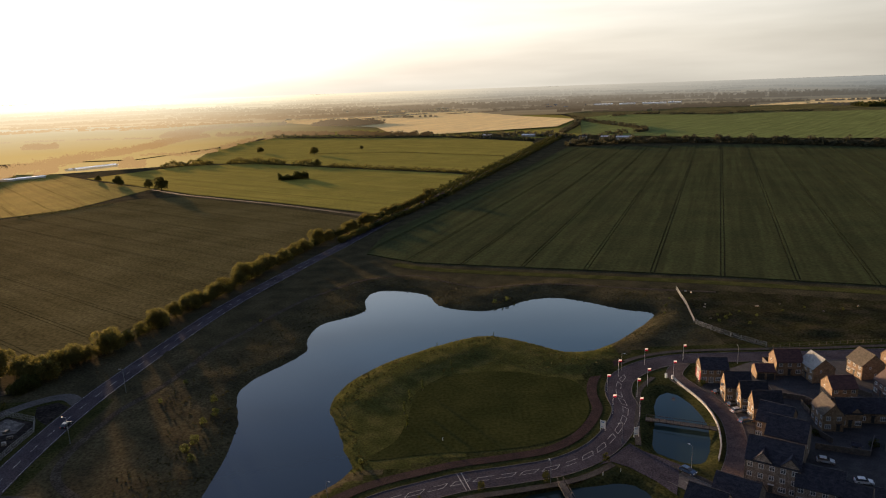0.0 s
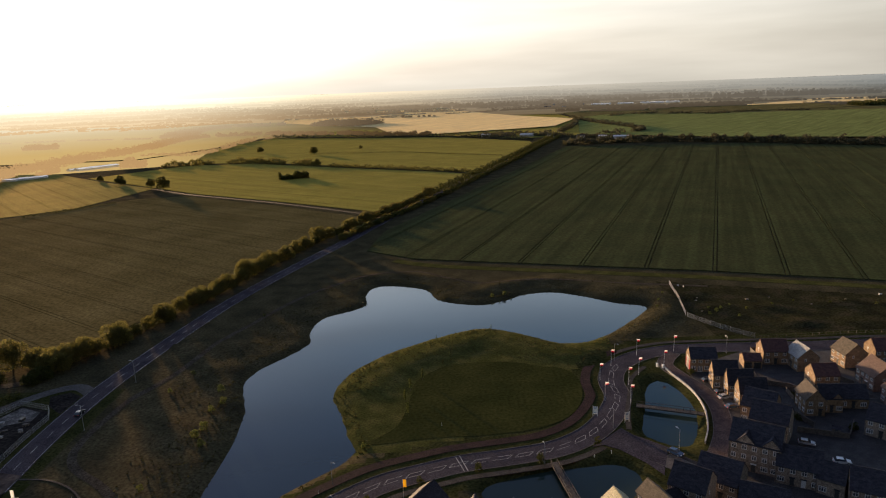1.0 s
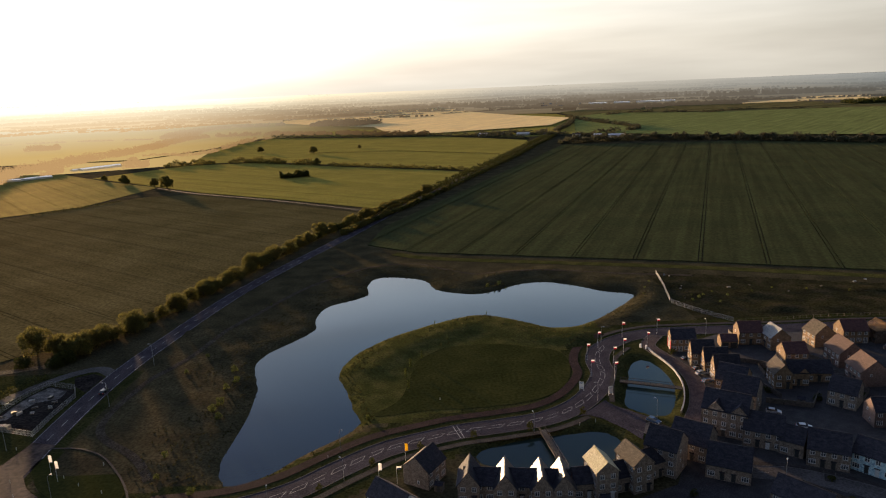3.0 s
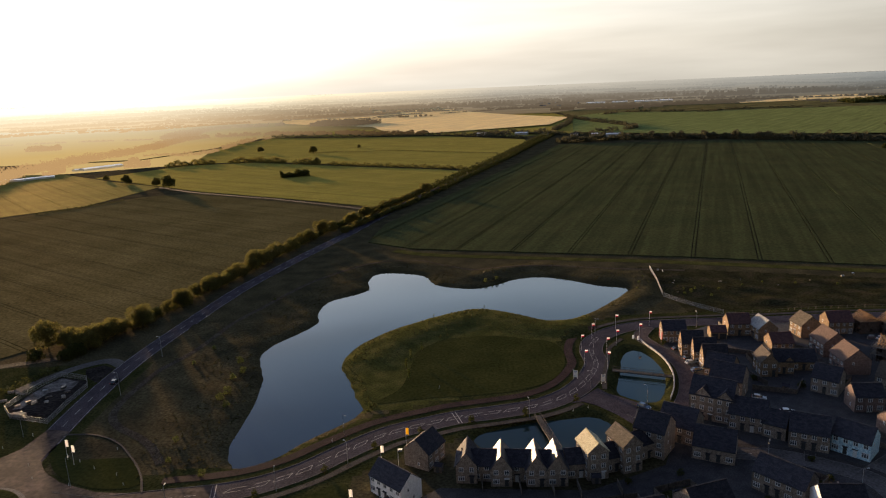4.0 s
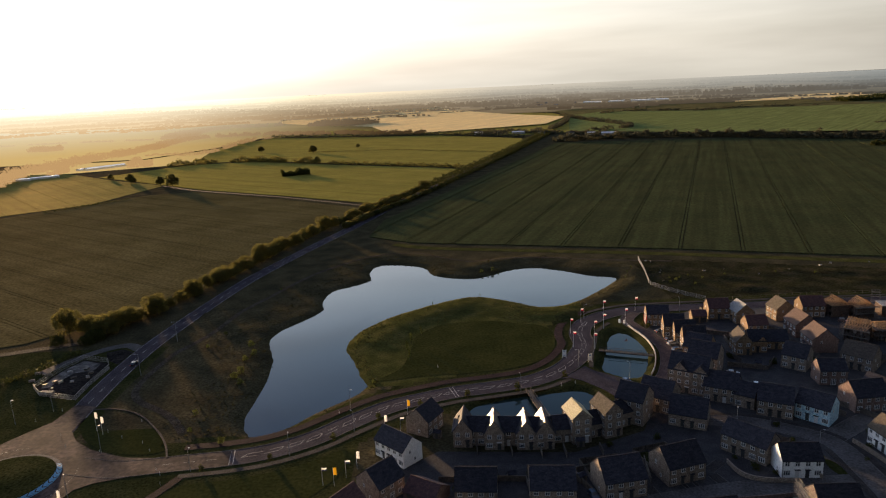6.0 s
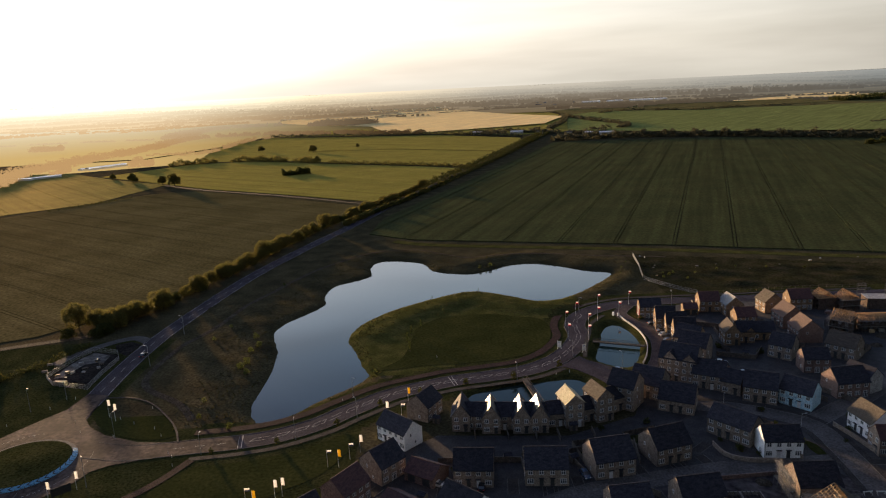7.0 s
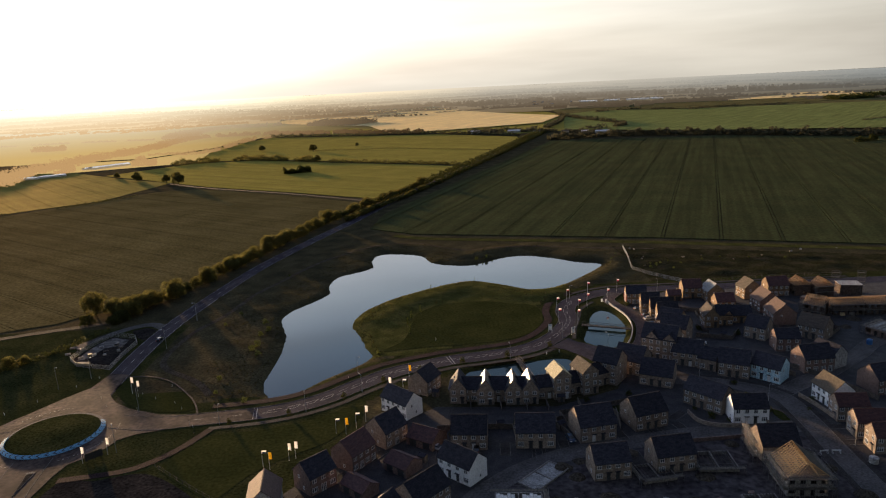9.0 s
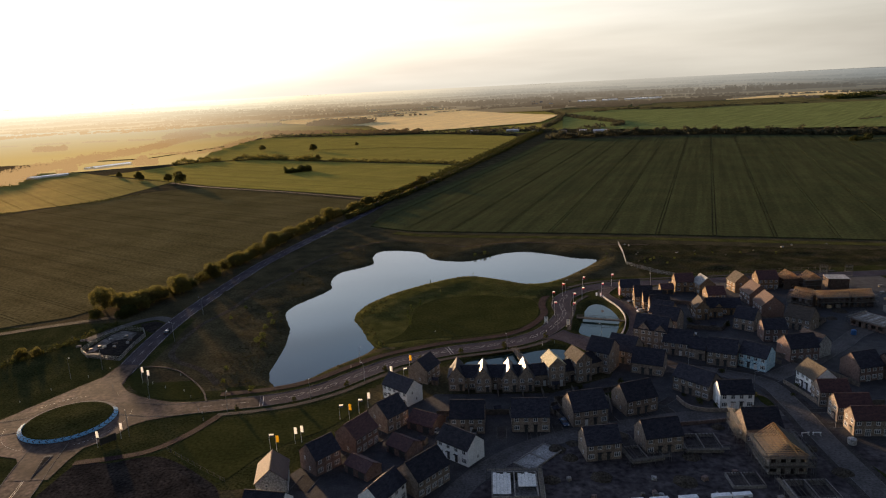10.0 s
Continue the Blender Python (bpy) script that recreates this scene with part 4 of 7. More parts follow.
def banded(name, poly, mat, label, lift, band=120.0, category="crop field"):
    """A far field laid over the rising land in bands."""
    s = Shape()
    if sum(a[0] * b[1] - b[0] * a[1] for a, b in zip(poly, poly[1:] + poly[:1])) < 0:
        poly = poly[::-1]
    ys = [p[1] for p in poly]
    y = min(ys)
    while y < max(ys):
        c = clip(clip(poly, 0, 1, y + band), 0, -1, -y)
        if len(c) > 2:
            s.face([(px, py, float(far_rise(math.hypot(px, py))) + lift) for px, py in c])
        y += band
    return tagged(part(name, s, mat), label, category, kind="stuff")


def strips(name, poly, mat, label, lift, category="crop field"):
    """A far field of any outline, cut into triangles that follow the rising land."""
    bm = bmesh.new()
    face = bm.faces.new([bm.verts.new((px, py, 0.0)) for px, py in poly])
    if face.normal.z < 0:
        face.normal_flip()
    bmesh.ops.triangulate(bm, faces=bm.faces[:])
    bmesh.ops.subdivide_edges(bm, edges=bm.edges[:], cuts=3, use_grid_fill=True)
    for v in bm.verts:
        v.co.z = float(far_rise(math.hypot(v.co.x, v.co.y))) + lift
    bm.normal_update()
    me = bpy.data.meshes.new(name)
    bm.to_mesh(me)
    bm.free()
    me.materials.append(mat)
    if sum(p.normal.z for p in me.polygons) < 0:
        me.flip_normals()
    return tagged(new(name, me), label, category, kind="stuff")


# HAZE_LEY fields emit their haze and sun glow themselves.
banded("far_field", [(-1700, 1128), (-650, 1128), (-440, 1306), (-400, 1580), (-60, 1580), (-100, 2330), (-1700, 2330)], HAZE_LEY, "rough pasture with haze and sun glow painted in", 0.12)
banded("far_field", [(-60, 1580), (150, 1295), (276, 1330), (400, 1965), (392, 2300), (-100, 2330)], CROP_C, "green land below a ripe field", 0.14)
strips("far_field", [(-500, 2273), (-547, 2488), (-412, 2460), (-249, 2473), (-154, 2614), (-275, 2750), (-421, 2898), (-404, 3049), (-286, 3135), (-155, 3121), (17, 2970), (127, 2568), (248, 2251), (382, 1917), (274, 1606), (129, 1537), (6, 1485), (-91, 1479), (-165, 1836), (-347, 2053)], CROP_Y, "ripe golden barley field in low sun", 2.5)
banded("far_field", [(276, 1330), (400, 1960), (530, 2110), (760, 1930), (1160, 1860), (1600, 1700), (1500, 900), (740, 1010), (480, 1150)], crop_mat("bright_green_crop", (0.124, 0.172, 0.046), (0.156, 0.205, 0.060), (0.140, 0.188, 0.053), 40.0, 6.0, 0.035), "bright green far field", 2.0)
banded("far_field", [(1000, 2300), (1250, 2250), (1700, 2050), (1900, 2200), (1400, 2500)], CROP_Y, "pale ripe far field", 2.6)
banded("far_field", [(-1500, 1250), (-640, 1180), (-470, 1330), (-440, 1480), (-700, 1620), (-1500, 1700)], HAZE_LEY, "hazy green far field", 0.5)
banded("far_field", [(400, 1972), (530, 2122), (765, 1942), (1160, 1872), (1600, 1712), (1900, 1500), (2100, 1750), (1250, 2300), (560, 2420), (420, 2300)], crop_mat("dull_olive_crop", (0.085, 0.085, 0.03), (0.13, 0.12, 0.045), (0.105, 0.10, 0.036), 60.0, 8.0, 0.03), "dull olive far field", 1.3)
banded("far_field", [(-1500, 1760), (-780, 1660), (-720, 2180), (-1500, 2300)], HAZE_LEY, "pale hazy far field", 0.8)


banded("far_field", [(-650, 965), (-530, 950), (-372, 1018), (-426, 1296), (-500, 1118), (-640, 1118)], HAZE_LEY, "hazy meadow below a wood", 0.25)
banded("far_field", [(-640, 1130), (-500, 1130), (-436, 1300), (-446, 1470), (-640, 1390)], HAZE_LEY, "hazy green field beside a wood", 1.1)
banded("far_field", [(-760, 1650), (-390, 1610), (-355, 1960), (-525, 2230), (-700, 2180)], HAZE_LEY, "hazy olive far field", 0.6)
banded("far_field", [(-370, 1600), (-160, 1500), (16, 1440), (150, 1300), (212, 1560), (-85, 1575), (-190, 1780), (-350, 1950)], CROP_C, "green field below a ripe one", 0.5)


bd = Shape()
RS = [2300 + 150 * i for i in range(20)]
for r0, r1 in zip(RS, RS[1:]):
    for i in range(72):
        a, b = radians(-75 + i * 150 / 72), radians(-75 + (i + 1) * 150 / 72)
        bd.face([(r * math.sin(t), r * math.cos(t), float(far_rise(r)) + 1.2) for r, t in ((r0, a), (r0, b), (r1, b), (r1, a))][::-1])
# The backdrop's paleness is emission, set by distance and bearing to the sun.
tagged(part("backdrop", bd, HAZE), "far low country with evening haze painted as glow", "backdrop", kind="structure")
# Belts of far woods and hedges on the backdrop, haze put into their glow.
rnd = random.Random(21)
belts = Shape()
WOODS = ((1330, 2760, 420, 20), (1150, 2900, 340, 18), (1490, 2900, 380, 18), (1560, 2700, 300, 16), (700, 3000, 520, 16), (250, 2980, 520, 17), (60, 2900, 560, 15), (900, 3150, 640, 16), (520, 2860, 300, 14), (470, 2740, 220, 12), (-200, 3000, 500, 12), (860, 2480, 260, 10), (1010, 2420, 180, 9), (640, 2560, 240, 10))
for i in range(330):
    if i < len(WOODS):
        cx, cy, ln, hh = WOODS[i]
        az = math.atan2(cx, cy)
    else:
        az, r = radians(rnd.uniform(-42, 42)), 2330 + 2350 * rnd.random() ** 0.9
        ln, hh = rnd.uniform(60, 520) * (0.6 + r / 5000), rnd.uniform(4, 10)
        cx, cy = r * math.sin(az), r * math.cos(az)
    tilt = -az + rnd.gauss(0, 0.35) * (0.3 if i < len(WOODS) else 1.0)
    d = Vector((math.cos(tilt), math.sin(tilt), 0))
    step = 9.0
    for j in range(int(ln / step)):
        if rnd.random() < 0.12:
            continue
        u = -ln / 2 + j * step
        p0, p1 = Vector((cx, cy, 0)) + d * u, Vector((cx, cy, 0)) + d * (u + step * 1.1)
        z = float(far_rise(math.hypot(p0.x, p0.y))) + 0.8
        h0, h1 = hh * rnd.uniform(0.5, 1.2), hh * rnd.uniform(0.5, 1.2)
        belts.face(((p0.x, p0.y, z), (p1.x, p1.y, z), (p1.x, p1.y + 3, z + h1), (p0.x, p0.y + 3, z + h0)))
        belts.face(((p0.x, p0.y + 3, z + h0), (p1.x, p1.y + 3, z + h1), (p1.x, p1.y + 12, z), (p0.x, p0.y + 12, z)))
tagged(part("far_woods", belts, HAZE_WOOD), "belts of woodland with haze painted as glow", "wood", kind="stuff")


# ---- houses ----
WORDS = {"sun_tinted_stone": "sun-tinted tan stone", "white_render": "white rendered", "buff_stone": "buff stone", "red_brown_brick": "red-brown brick", "grey_render": "grey rendered", "grey_blockwork": "bare blockwork",
         "dark_slate": "dark slate", "glossy_dark_slate": "smooth dark slate", "dull_brown_tile": "dull brown tiled", "pale_blue_render": "pale blue rendered", "tan_tile": "tan tiled", "half_lit_buff_tile": "half-lit buff tiled", "brown_red_tile": "brown-red tiled", "pink_brown_tile": "pinkish tiled", "light_grey_tile": "pale grey tiled"}
WINDOW_MESH = {}


def window_meshes(w, h):
    """Frame with mullions and sill, and the panes, of a window w by h whose back lies at y = 0.1."""
    if (w, h) not in WINDOW_MESH:
        f, p = Shape(), Shape()
        n = max(1, round(w / 0.62))
        xs = [-w / 2]
        for i in range(1, n):
            x = -w / 2 + w * i / n
            xs += [x - 0.06, x + 0.06]
        xs = [xs[0], xs[0] + 0.12] + xs[1:] + [w / 2 - 0.12, w / 2]
        zs = [0, 0.12] + ([h * 0.66, h * 0.66 + 0.06] if h > 0.9 else []) + [h - 0.12, h]
        f.lattice(xs, zs, -0.03, 0.06)
        p.box(-w / 2 + 0.02, 0.02, 0.02, w / 2 - 0.02, 0.05, h - 0.02)
        WINDOW_MESH[(w, h)] = (f.mesh("window", WHITE_PVC), p.mesh("pane", GLASS))
    return WINDOW_MESH[(w, h)]


DOOR_MESH = {}


def door_meshes(w, h, mat):
    key = (w, h, mat.name)
    if key not in DOOR_MESH:
        d, k = Shape(), Shape()
        d.box(-w / 2, 0.04, 0, w / 2, 0.1, h)
        if w < 1.5:
            d.box(-w / 2 + 0.15, 0.02, 0.2, w / 2 - 0.15, 0.04, 0.9)
            d.box(-w / 2 + 0.15, 0.02, 1.1, w / 2 - 0.15, 0.04, h - 0.2)
        else:
            for i in range(5):
                d.box(-w / 2 + 0.05, 0.02, 0.06 + i * (h - 0.06) / 5, w / 2 - 0.05, 0.04, (i + 1) * (h - 0.06) / 5)
        k.box(w / 2 - 0.16, -0.02, 1.0, w / 2 - 0.1, 0.02, 1.16)
        DOOR_MESH[key] = (d.mesh("door", mat), k.mesh("handle", STEEL))
    return DOOR_MESH[key]


def wall_panel(shape, m, length, height, holes):
    """One outer wall face from x = 0 to length, with openings (x0, z0, w, h) let in 0.12 m deep; m places it, outside is -y."""
    xs = sorted({0.0, length, *[round(c, 3) for h in holes for c in (h[0], h[0] + h[2])]})
    zs = sorted({0.0, height, *[round(c, 3) for h in holes for c in (h[1], h[1] + h[3])]})

    def put(*pts):
        shape.face([m @ Vector(p) for p in pts])

    for x0, x1 in zip(xs, xs[1:]):
        for z0, z1 in zip(zs, zs[1:]):
            cx, cz = (x0 + x1) / 2, (z0 + z1) / 2
            if not any(h[0] < cx < h[0] + h[2] and h[1] < cz < h[1] + h[3] for h in holes):
                put((x0, 0, z0), (x1, 0, z0), (x1, 0, z1), (x0, 0, z1))
    for x, z, w, h in holes:
        d = 0.13
        put((x, 0, z), (x, d, z), (x, d, z + h), (x, 0, z + h))
        put((x + w, 0, z), (x + w, 0, z + h), (x + w, d, z + h), (x + w, d, z))
        put((x, 0, z + h), (x, d, z + h), (x + w, d, z + h), (x + w, 0, z + h))
        put((x, 0, z), (x + w, 0, z), (x + w, d, z), (x, d, z))


def layout(length, eave, role, rnd):
    """Openings of one wall: rows of windows, with doors on the ground floor of fronts. Items: x0, z0, w, h, kind."""
    out = []
    floors = max(1, round(eave / 2.6))
    if role == "end":
        for f in range(floors):
            if rnd.random() < 0.75:
                out.append((length * (0.35 if f else 0.6) - 0.35, 0.95 + 2.55 * f, 0.7, 1.0, "window"))
        return out
    n = max(2, round(length / 2.5))
    for f in range(floors):
        for i in range(n):
            c = length * (i + 0.5) / n
            if f == 0:
                if role == "front" and (i == n // 2 or (n > 3 and i == n // 2 - 1)):
                    out.append((c - 0.5, 0.05, 1.0, 2.1, "door"))
                elif role == "back" and i % 2:
                    out.append((c - 0.8, 0.05, 1.6, 2.1, "glazed"))
                else:
                    w = 1.7 if length / n > 2.1 else 1.2
                    out.append((c - w / 2, 0.75, w, 1.4, "window"))
            else:
                w = 1.2
                out.append((c - w / 2, 0.7 + 2.55 * f, w, 1.35, "window"))
    return out


def gable_roof(w, d, eave, rise, along_x, over=0.35, thick=0.16, gx_over=0.12):
    """Two pitched slabs with a ridge cap; the ridge runs along x, or else along y."""
    s = Shape()
    span, run = (d, w) if along_x else (w, d)
    slope = rise / (span / 2)
    for e in (-1, 1):
        lo, hi = span / 2 + over, 0.0
        pts = []
        for r in (-run / 2 - gx_over, run / 2 + gx_over):
            for q, dz in ((lo, 0), (hi, 0), (hi, thick), (lo, thick)):
                z = eave + rise - slope * q + dz
                pts.append((r, e * q, z) if along_x else (e * q, r, z))
        n = len(s.v)
        s.v.extend(pts)
        for f in ((0, 1, 2, 3), (4, 7, 6, 5), (0, 4, 5, 1), (1, 5, 6, 2), (2, 6, 7, 3), (3, 7, 4, 0)):
            s.f.append(tuple(n + i for i in f))
            s.k.append(0)
    top = eave + rise + thick
    r = run / 2 + gx_over
    s.box(*((-r, -0.14, top - 0.1, r, 0.14, top + 0.06) if along_x else (-0.14, -r, top - 0.1, 0.14, r, top + 0.06)))
    return s


def gutters(ob, w, d, eave, along_x):
    """A gutter and a downpipe on each eaves side."""
    turn, length, off = (0, w, d / 2) if along_x else (90, d, w / 2)
    for e in (0, 180):
        g, q = Shape(), Shape()
        g.box(-length / 2, -off - 0.42, eave - 0.34, length / 2, -off - 0.30, eave - 0.22)
        q.box(-length / 2 + 0.15, -off - 0.11, 0.0, -length / 2 + 0.24, -off - 0.02, eave - 0.25)
        part("gutter", g, DARK, ob, m=pose(0, 0, 0, 0, 0, turn + e))
        part("downpipe", q, DARK, ob, m=pose(0, 0, 0, 0, 0, turn + e))


HOUSE_COUNT = [0]


def house(x, y, turn, w, d, eave, ridge, wall_mat, roof_mat, rise=None, label="", gables=(), group="houses of the estate"):
    """A gabled house with its centre at x, y and its front towards -y before turning."""
    HOUSE_COUNT[0] += 1
    rnd = random.Random(HOUSE_COUNT[0] * 7 + 3)
    along = ridge == "F"
    rise = rise or (d if along else w) / 2 * 0.86
    storeys = max(1, round(eave / 2.6))
    ob = empty("house", pose(x, y, 0.03, 0, 0, turn), label or f"{WORDS[wall_mat.name]} {('one', 'two', 'three')[storeys - 1]}-storey house with a {WORDS[roof_mat.name]} gable roof", "house", group)
    walls = Shape()
    sides = ((pose(-w / 2, -d / 2, 0), w, "front"), (pose(w / 2, -d / 2, 0, 0, 0, 90), d, "end"), (pose(w / 2, d / 2, 0, 0, 0, 180), w, "back"), (pose(-w / 2, d / 2, 0, 0, 0, -90), d, "end"))
    openings = []
    for m, length, role in sides:
        is_gable = (role == "end") == along
        if role == "end" and not along and length > 6:
            items = layout(length, eave, "back", rnd)
        elif role == "front" and not along and length > 6.2:
            items = layout(length, eave, "end", rnd)
        else:
            items = layout(length, eave, role, rnd)
        items = [(round(i[0], 3), *i[1:]) for i in items if i[0] > 0.2 and i[0] + i[2] < length - 0.2 and i[1] + i[3] < eave - 0.1]
        wall_panel(walls, m, length, eave, [i[:4] for i in items])
        if is_gable:
            walls.face([m @ Vector(p) for p in ((0, 0, eave), (length, 0, eave), (length / 2, 0, eave + rise))])
        openings += [(m, *i) for i in items]
    part("wall", walls, wall_mat, ob)
    part("roof", gable_roof(w, d, eave, rise, along), roof_mat, ob)
    gutters(ob, w, d, eave, along)
    for gx_, gw in gables:
        up = gw / 2 * 1.05
        bay = Shape()
        y0 = -d / 2 - 0.14
        bay.box(gx_ - gw / 2, y0, eave - 0.5, gx_ + gw / 2, -d / 2 + 0.02, eave)
        for yy in (y0, -d / 2 + 0.3):
            bay.face([(gx_ - gw / 2, yy, eave), (gx_ + gw / 2, yy, eave), (gx_, yy, eave + up)][::1 if yy == y0 else -1])
        part("front_gable", bay, wall_mat, ob)
        part("gable_roof", gable_roof(gw, d / 2 + 0.3, eave, up, False, 0.2, 0.14, 0.1), roof_mat, ob, m=pose(gx_, -d / 4 - 0.1, 0.01))
    for m, x0, z0, ow, oh, kind in openings:
        at = m @ pose(x0 + ow / 2, 0, z0)
        if kind == "door":
            dm, hm = door_meshes(ow, oh, DARK if rnd.random() < 0.85 else WHITE_PVC)
            door = part("door", dm, None, ob, m=at)
            part("handle", hm, None, door)
            c = Shape()
            c.box(-ow / 2 - 0.2, -0.5, oh + 0.15, ow / 2 + 0.2, 0.0, oh + 0.25)
            part("canopy", c, WHITE_PVC if rnd.random() < 0.15 else SLATE, ob, m=at)
        else:
            fm, pm = window_meshes(ow, oh)
            win = part("window", fm, None, ob, m=at)
            part("pane", pm, None, win)
    return ob


def garage(x, y, turn, w, d, eave, ridge, wall_mat, roof_mat):
    """A single-storey garage with one or two up-and-over doors."""
    along = ridge == "F"
    ob = empty("garage", pose(x, y, 0.03, 0, 0, turn), f"low {WORDS[wall_mat.name]} garage with a {WORDS[roof_mat.name]} roof", "garage", "garages")
    walls = Shape()
    n = 2 if w > 5.5 else 1
    holes = [(round(w * (i + 0.5) / n - 1.15, 3), 0.02, 2.3, 2.1) for i in range(n)]
    rise = (d if along else w) / 2 * 0.6
    for m, length, hs in ((pose(-w / 2, -d / 2, 0), w, holes), (pose(w / 2, -d / 2, 0, 0, 0, 90), d, []), (pose(w / 2, d / 2, 0, 0, 0, 180), w, []), (pose(-w / 2, d / 2, 0, 0, 0, -90), d, [])):
        wall_panel(walls, m, length, eave, hs)
        if (length == d) == along:
            walls.face([m @ Vector(p) for p in ((0, 0, eave), (length, 0, eave), (length / 2, 0, eave + rise))])
    part("wall", walls, wall_mat, ob)
    part("roof", gable_roof(w, d, eave, rise, along), roof_mat, ob)
    for h in holes:
        dm, hm = door_meshes(2.3, 2.1, DARK)
        door = part("garage_door", dm, None, ob, m=pose(-w / 2 + h[0] + 1.15, -d / 2, 0.02))
        part("handle", hm, None, door)
    return ob


house(-12.9, 118.4, -45, 11.8, 7.0, 5, "F", RENDER_WHITE, SLATE)
house(-5.7, 133.6, -32, 7.7, 8.6, 5, "G", STONE, SLATE)
house(5.6, 125.8, -6, 5.4, 8.6, 5, "G", STONE, SLATE, 3.7)
house(14.3, 123.7, -5, 5.4, 8.6, 5, "G", STONE, SLATE_GLOSS, 3.7)
house(23.0, 122.8, -3, 5.2, 8.6, 5, "G", STONE, SLATE_GLOSS, 3.7)
house(28.2, 122.6, -2, 5.2, 8.6, 5, "G", STONE, SLATE_GLOSS, 3.7)
house(38.1, 124.6, 10, 5.6, 8.2, 7.8, "G", STONE, TILE_TAN)
house(47.2, 127.3, 17, 5.6, 8.6, 7.8, "G", STONE, TILE_BUFF_HALF_LIT)
house(57.4, 134.2, -38, 8.6, 8.6, 7.6, "F", STONE, SLATE)
house(67.2, 141.2, -38, 10.0, 9.5, 5, "F", STONE, SLATE)
house(72.7, 130.4, -28, 10.6, 9.1, 4, "F", STONE, SLATE)
house(81.1, 152.4, -33, 12.3, 9.5, 7.8, "F", STONE, SLATE, gables=((-2.2, 4.6), (3.9, 4.4)))
house(88.3, 144.9, -29, 10.2, 8.5, 5, "F", STONE, SLATE)
house(93.9, 139.6, -39, 6.2, 7.0, 4.2, "F", STONE, SLATE)
house(99.9, 133.8, -28, 9.8, 8.6, 5, "F", STONE, SLATE)
house(109.6, 128.8, -48, 9.6, 7.5, 5, "F", RENDER_BLUE, SLATE)
house(82.0, 111.6, -51, 12.6, 7.4, 5, "F", STONE, SLATE)
house(89.6, 101.9, -5, 10.0, 6.8, 5, "F", RENDER_WHITE, SLATE)
house(127.0, 134.6, -86, 8.4, 10.6, 5, "G", BRICK, SLATE)
house(133.9, 137.1, 23, 7.0, 9.0, 5, "G", RENDER_GREY, SLATE)
house(119.6, 109.8, -84, 9.4, 7.5, 5, "F", RENDER_WHITE, TILE_BUFF_HALF_LIT)
house(118.3, 99.4, -96, 6.0, 8.8, 5, "G", STONE, TILE_RED)
house(118.3, 89.6, -96, 6.0, 9.6, 5, "G", STONE, TILE_RED)
house(118.4, 81.5, -96, 6.0, 10.0, 5, "G", STONE, TILE_RED)
house(138.6, 116.6, -80, 8.6, 9.0, 5, "G", BRICK, SLATE)
house(148.8, 115.3, -75, 8.0, 9.5, 5, "G", BRICK, SLATE)
house(88.2, 82.9, -3, 10.0, 9.0, 4.5, "F", STONE, SLATE)
house(25.9, 95.6, -5, 11.0, 8.5, 5, "F", STONE, SLATE)
house(42.9, 98.2, 9, 10.8, 9.5, 5, "F", STONE, SLATE)
house(59.3, 103.1, 16, 10.6, 8.9, 5, "F", STONE, SLATE)
house(42.3, 77.8, 5, 9.6, 7.6, 5, "F", STONE, SLATE)
house(59.1, 79.8, 6, 10.6, 8.0, 5, "F", STONE, SLATE)
house(7.4, 96.7, -6, 10.2, 8.5, 5, "F", STONE, SLATE)
house(4.4, 80.6, -43, 11.2, 7.0, 5, "F", RENDER_WHITE, SLATE)
house(-6.0, 67.8, -45, 8.5, 11.4, 5, "G", STONE, SLATE)
house(-15.7, 59.2, -33, 6.6, 10.7, 5, "G", RENDER_WHITE, SLATE)
house(-16.6, 101.0, -44, 8.6, 8.6, 5, "G", STONE, SLATE)
house(-25.0, 89.6, -37, 8.0, 9.4, 5, "G", BRICK, TILE_RED)
house(-34.0, 79.3, -46, 7.6, 8.2, 5, "G", BRICK, SLATE)
house(-44.8, 69.5, 8, 7.6, 10.1, 5, "G", RENDER_GREY, TILE_PINK)
house(-43.0, 55.0, -13, 10.2, 8.0, 5, "F", RENDER_WHITE, SLATE)
garage(-5.0, 98.2, -34, 9.1, 7.5, 2.6, "F", BRICK, TILE_RED)
garage(-11.3, 84.6, -41, 8.0, 6.4, 2.6, "F", BRICK, TILE_RED)
garage(-22.0, 74.8, -42, 8.4, 5.5, 2.6, "F", BRICK, TILE_RED)
red_house = house(90.1, 214.4, -97, 6.5, 9.0, 5, "G", STONE_SUN_TAN, SLATE)
house(91.9, 199.9, -96, 5.3, 8.0, 5, "G", STONE_SUN_TAN, SLATE, 3.9)
house(93.7, 192.5, -97, 5.2, 8.0, 5, "G", STONE_SUN_TAN, SLATE, 3.9)
house(94.6, 185.8, -95, 5.2, 8.4, 5, "G", STONE_SUN_TAN, SLATE, 3.9)
house(93.2, 176.3, -38, 9.0, 9.0, 5.5, "F", STONE_SUN_TAN, SLATE)
house(91.4, 166.2, -36, 10.0, 9.0, 6.5, "F", STONE, SLATE)
house(116.9, 218.6, -5, 8.6, 7.2, 5, "F", STONE_SUN_TAN, TILE_RED)
garage(107.9, 215.4, -8, 6.0, 5.6, 2.8, "F", STONE_SUN_TAN, TILE_RED)
house(124.4, 212.6, -88, 8.4, 7.4, 5, "F", STONE_SUN_TAN, TILE_GREY)
house(141.5, 213.8, -86, 8.0, 8.0, 5, "F", STONE_SUN_TAN, TILE_BUFF_HALF_LIT)
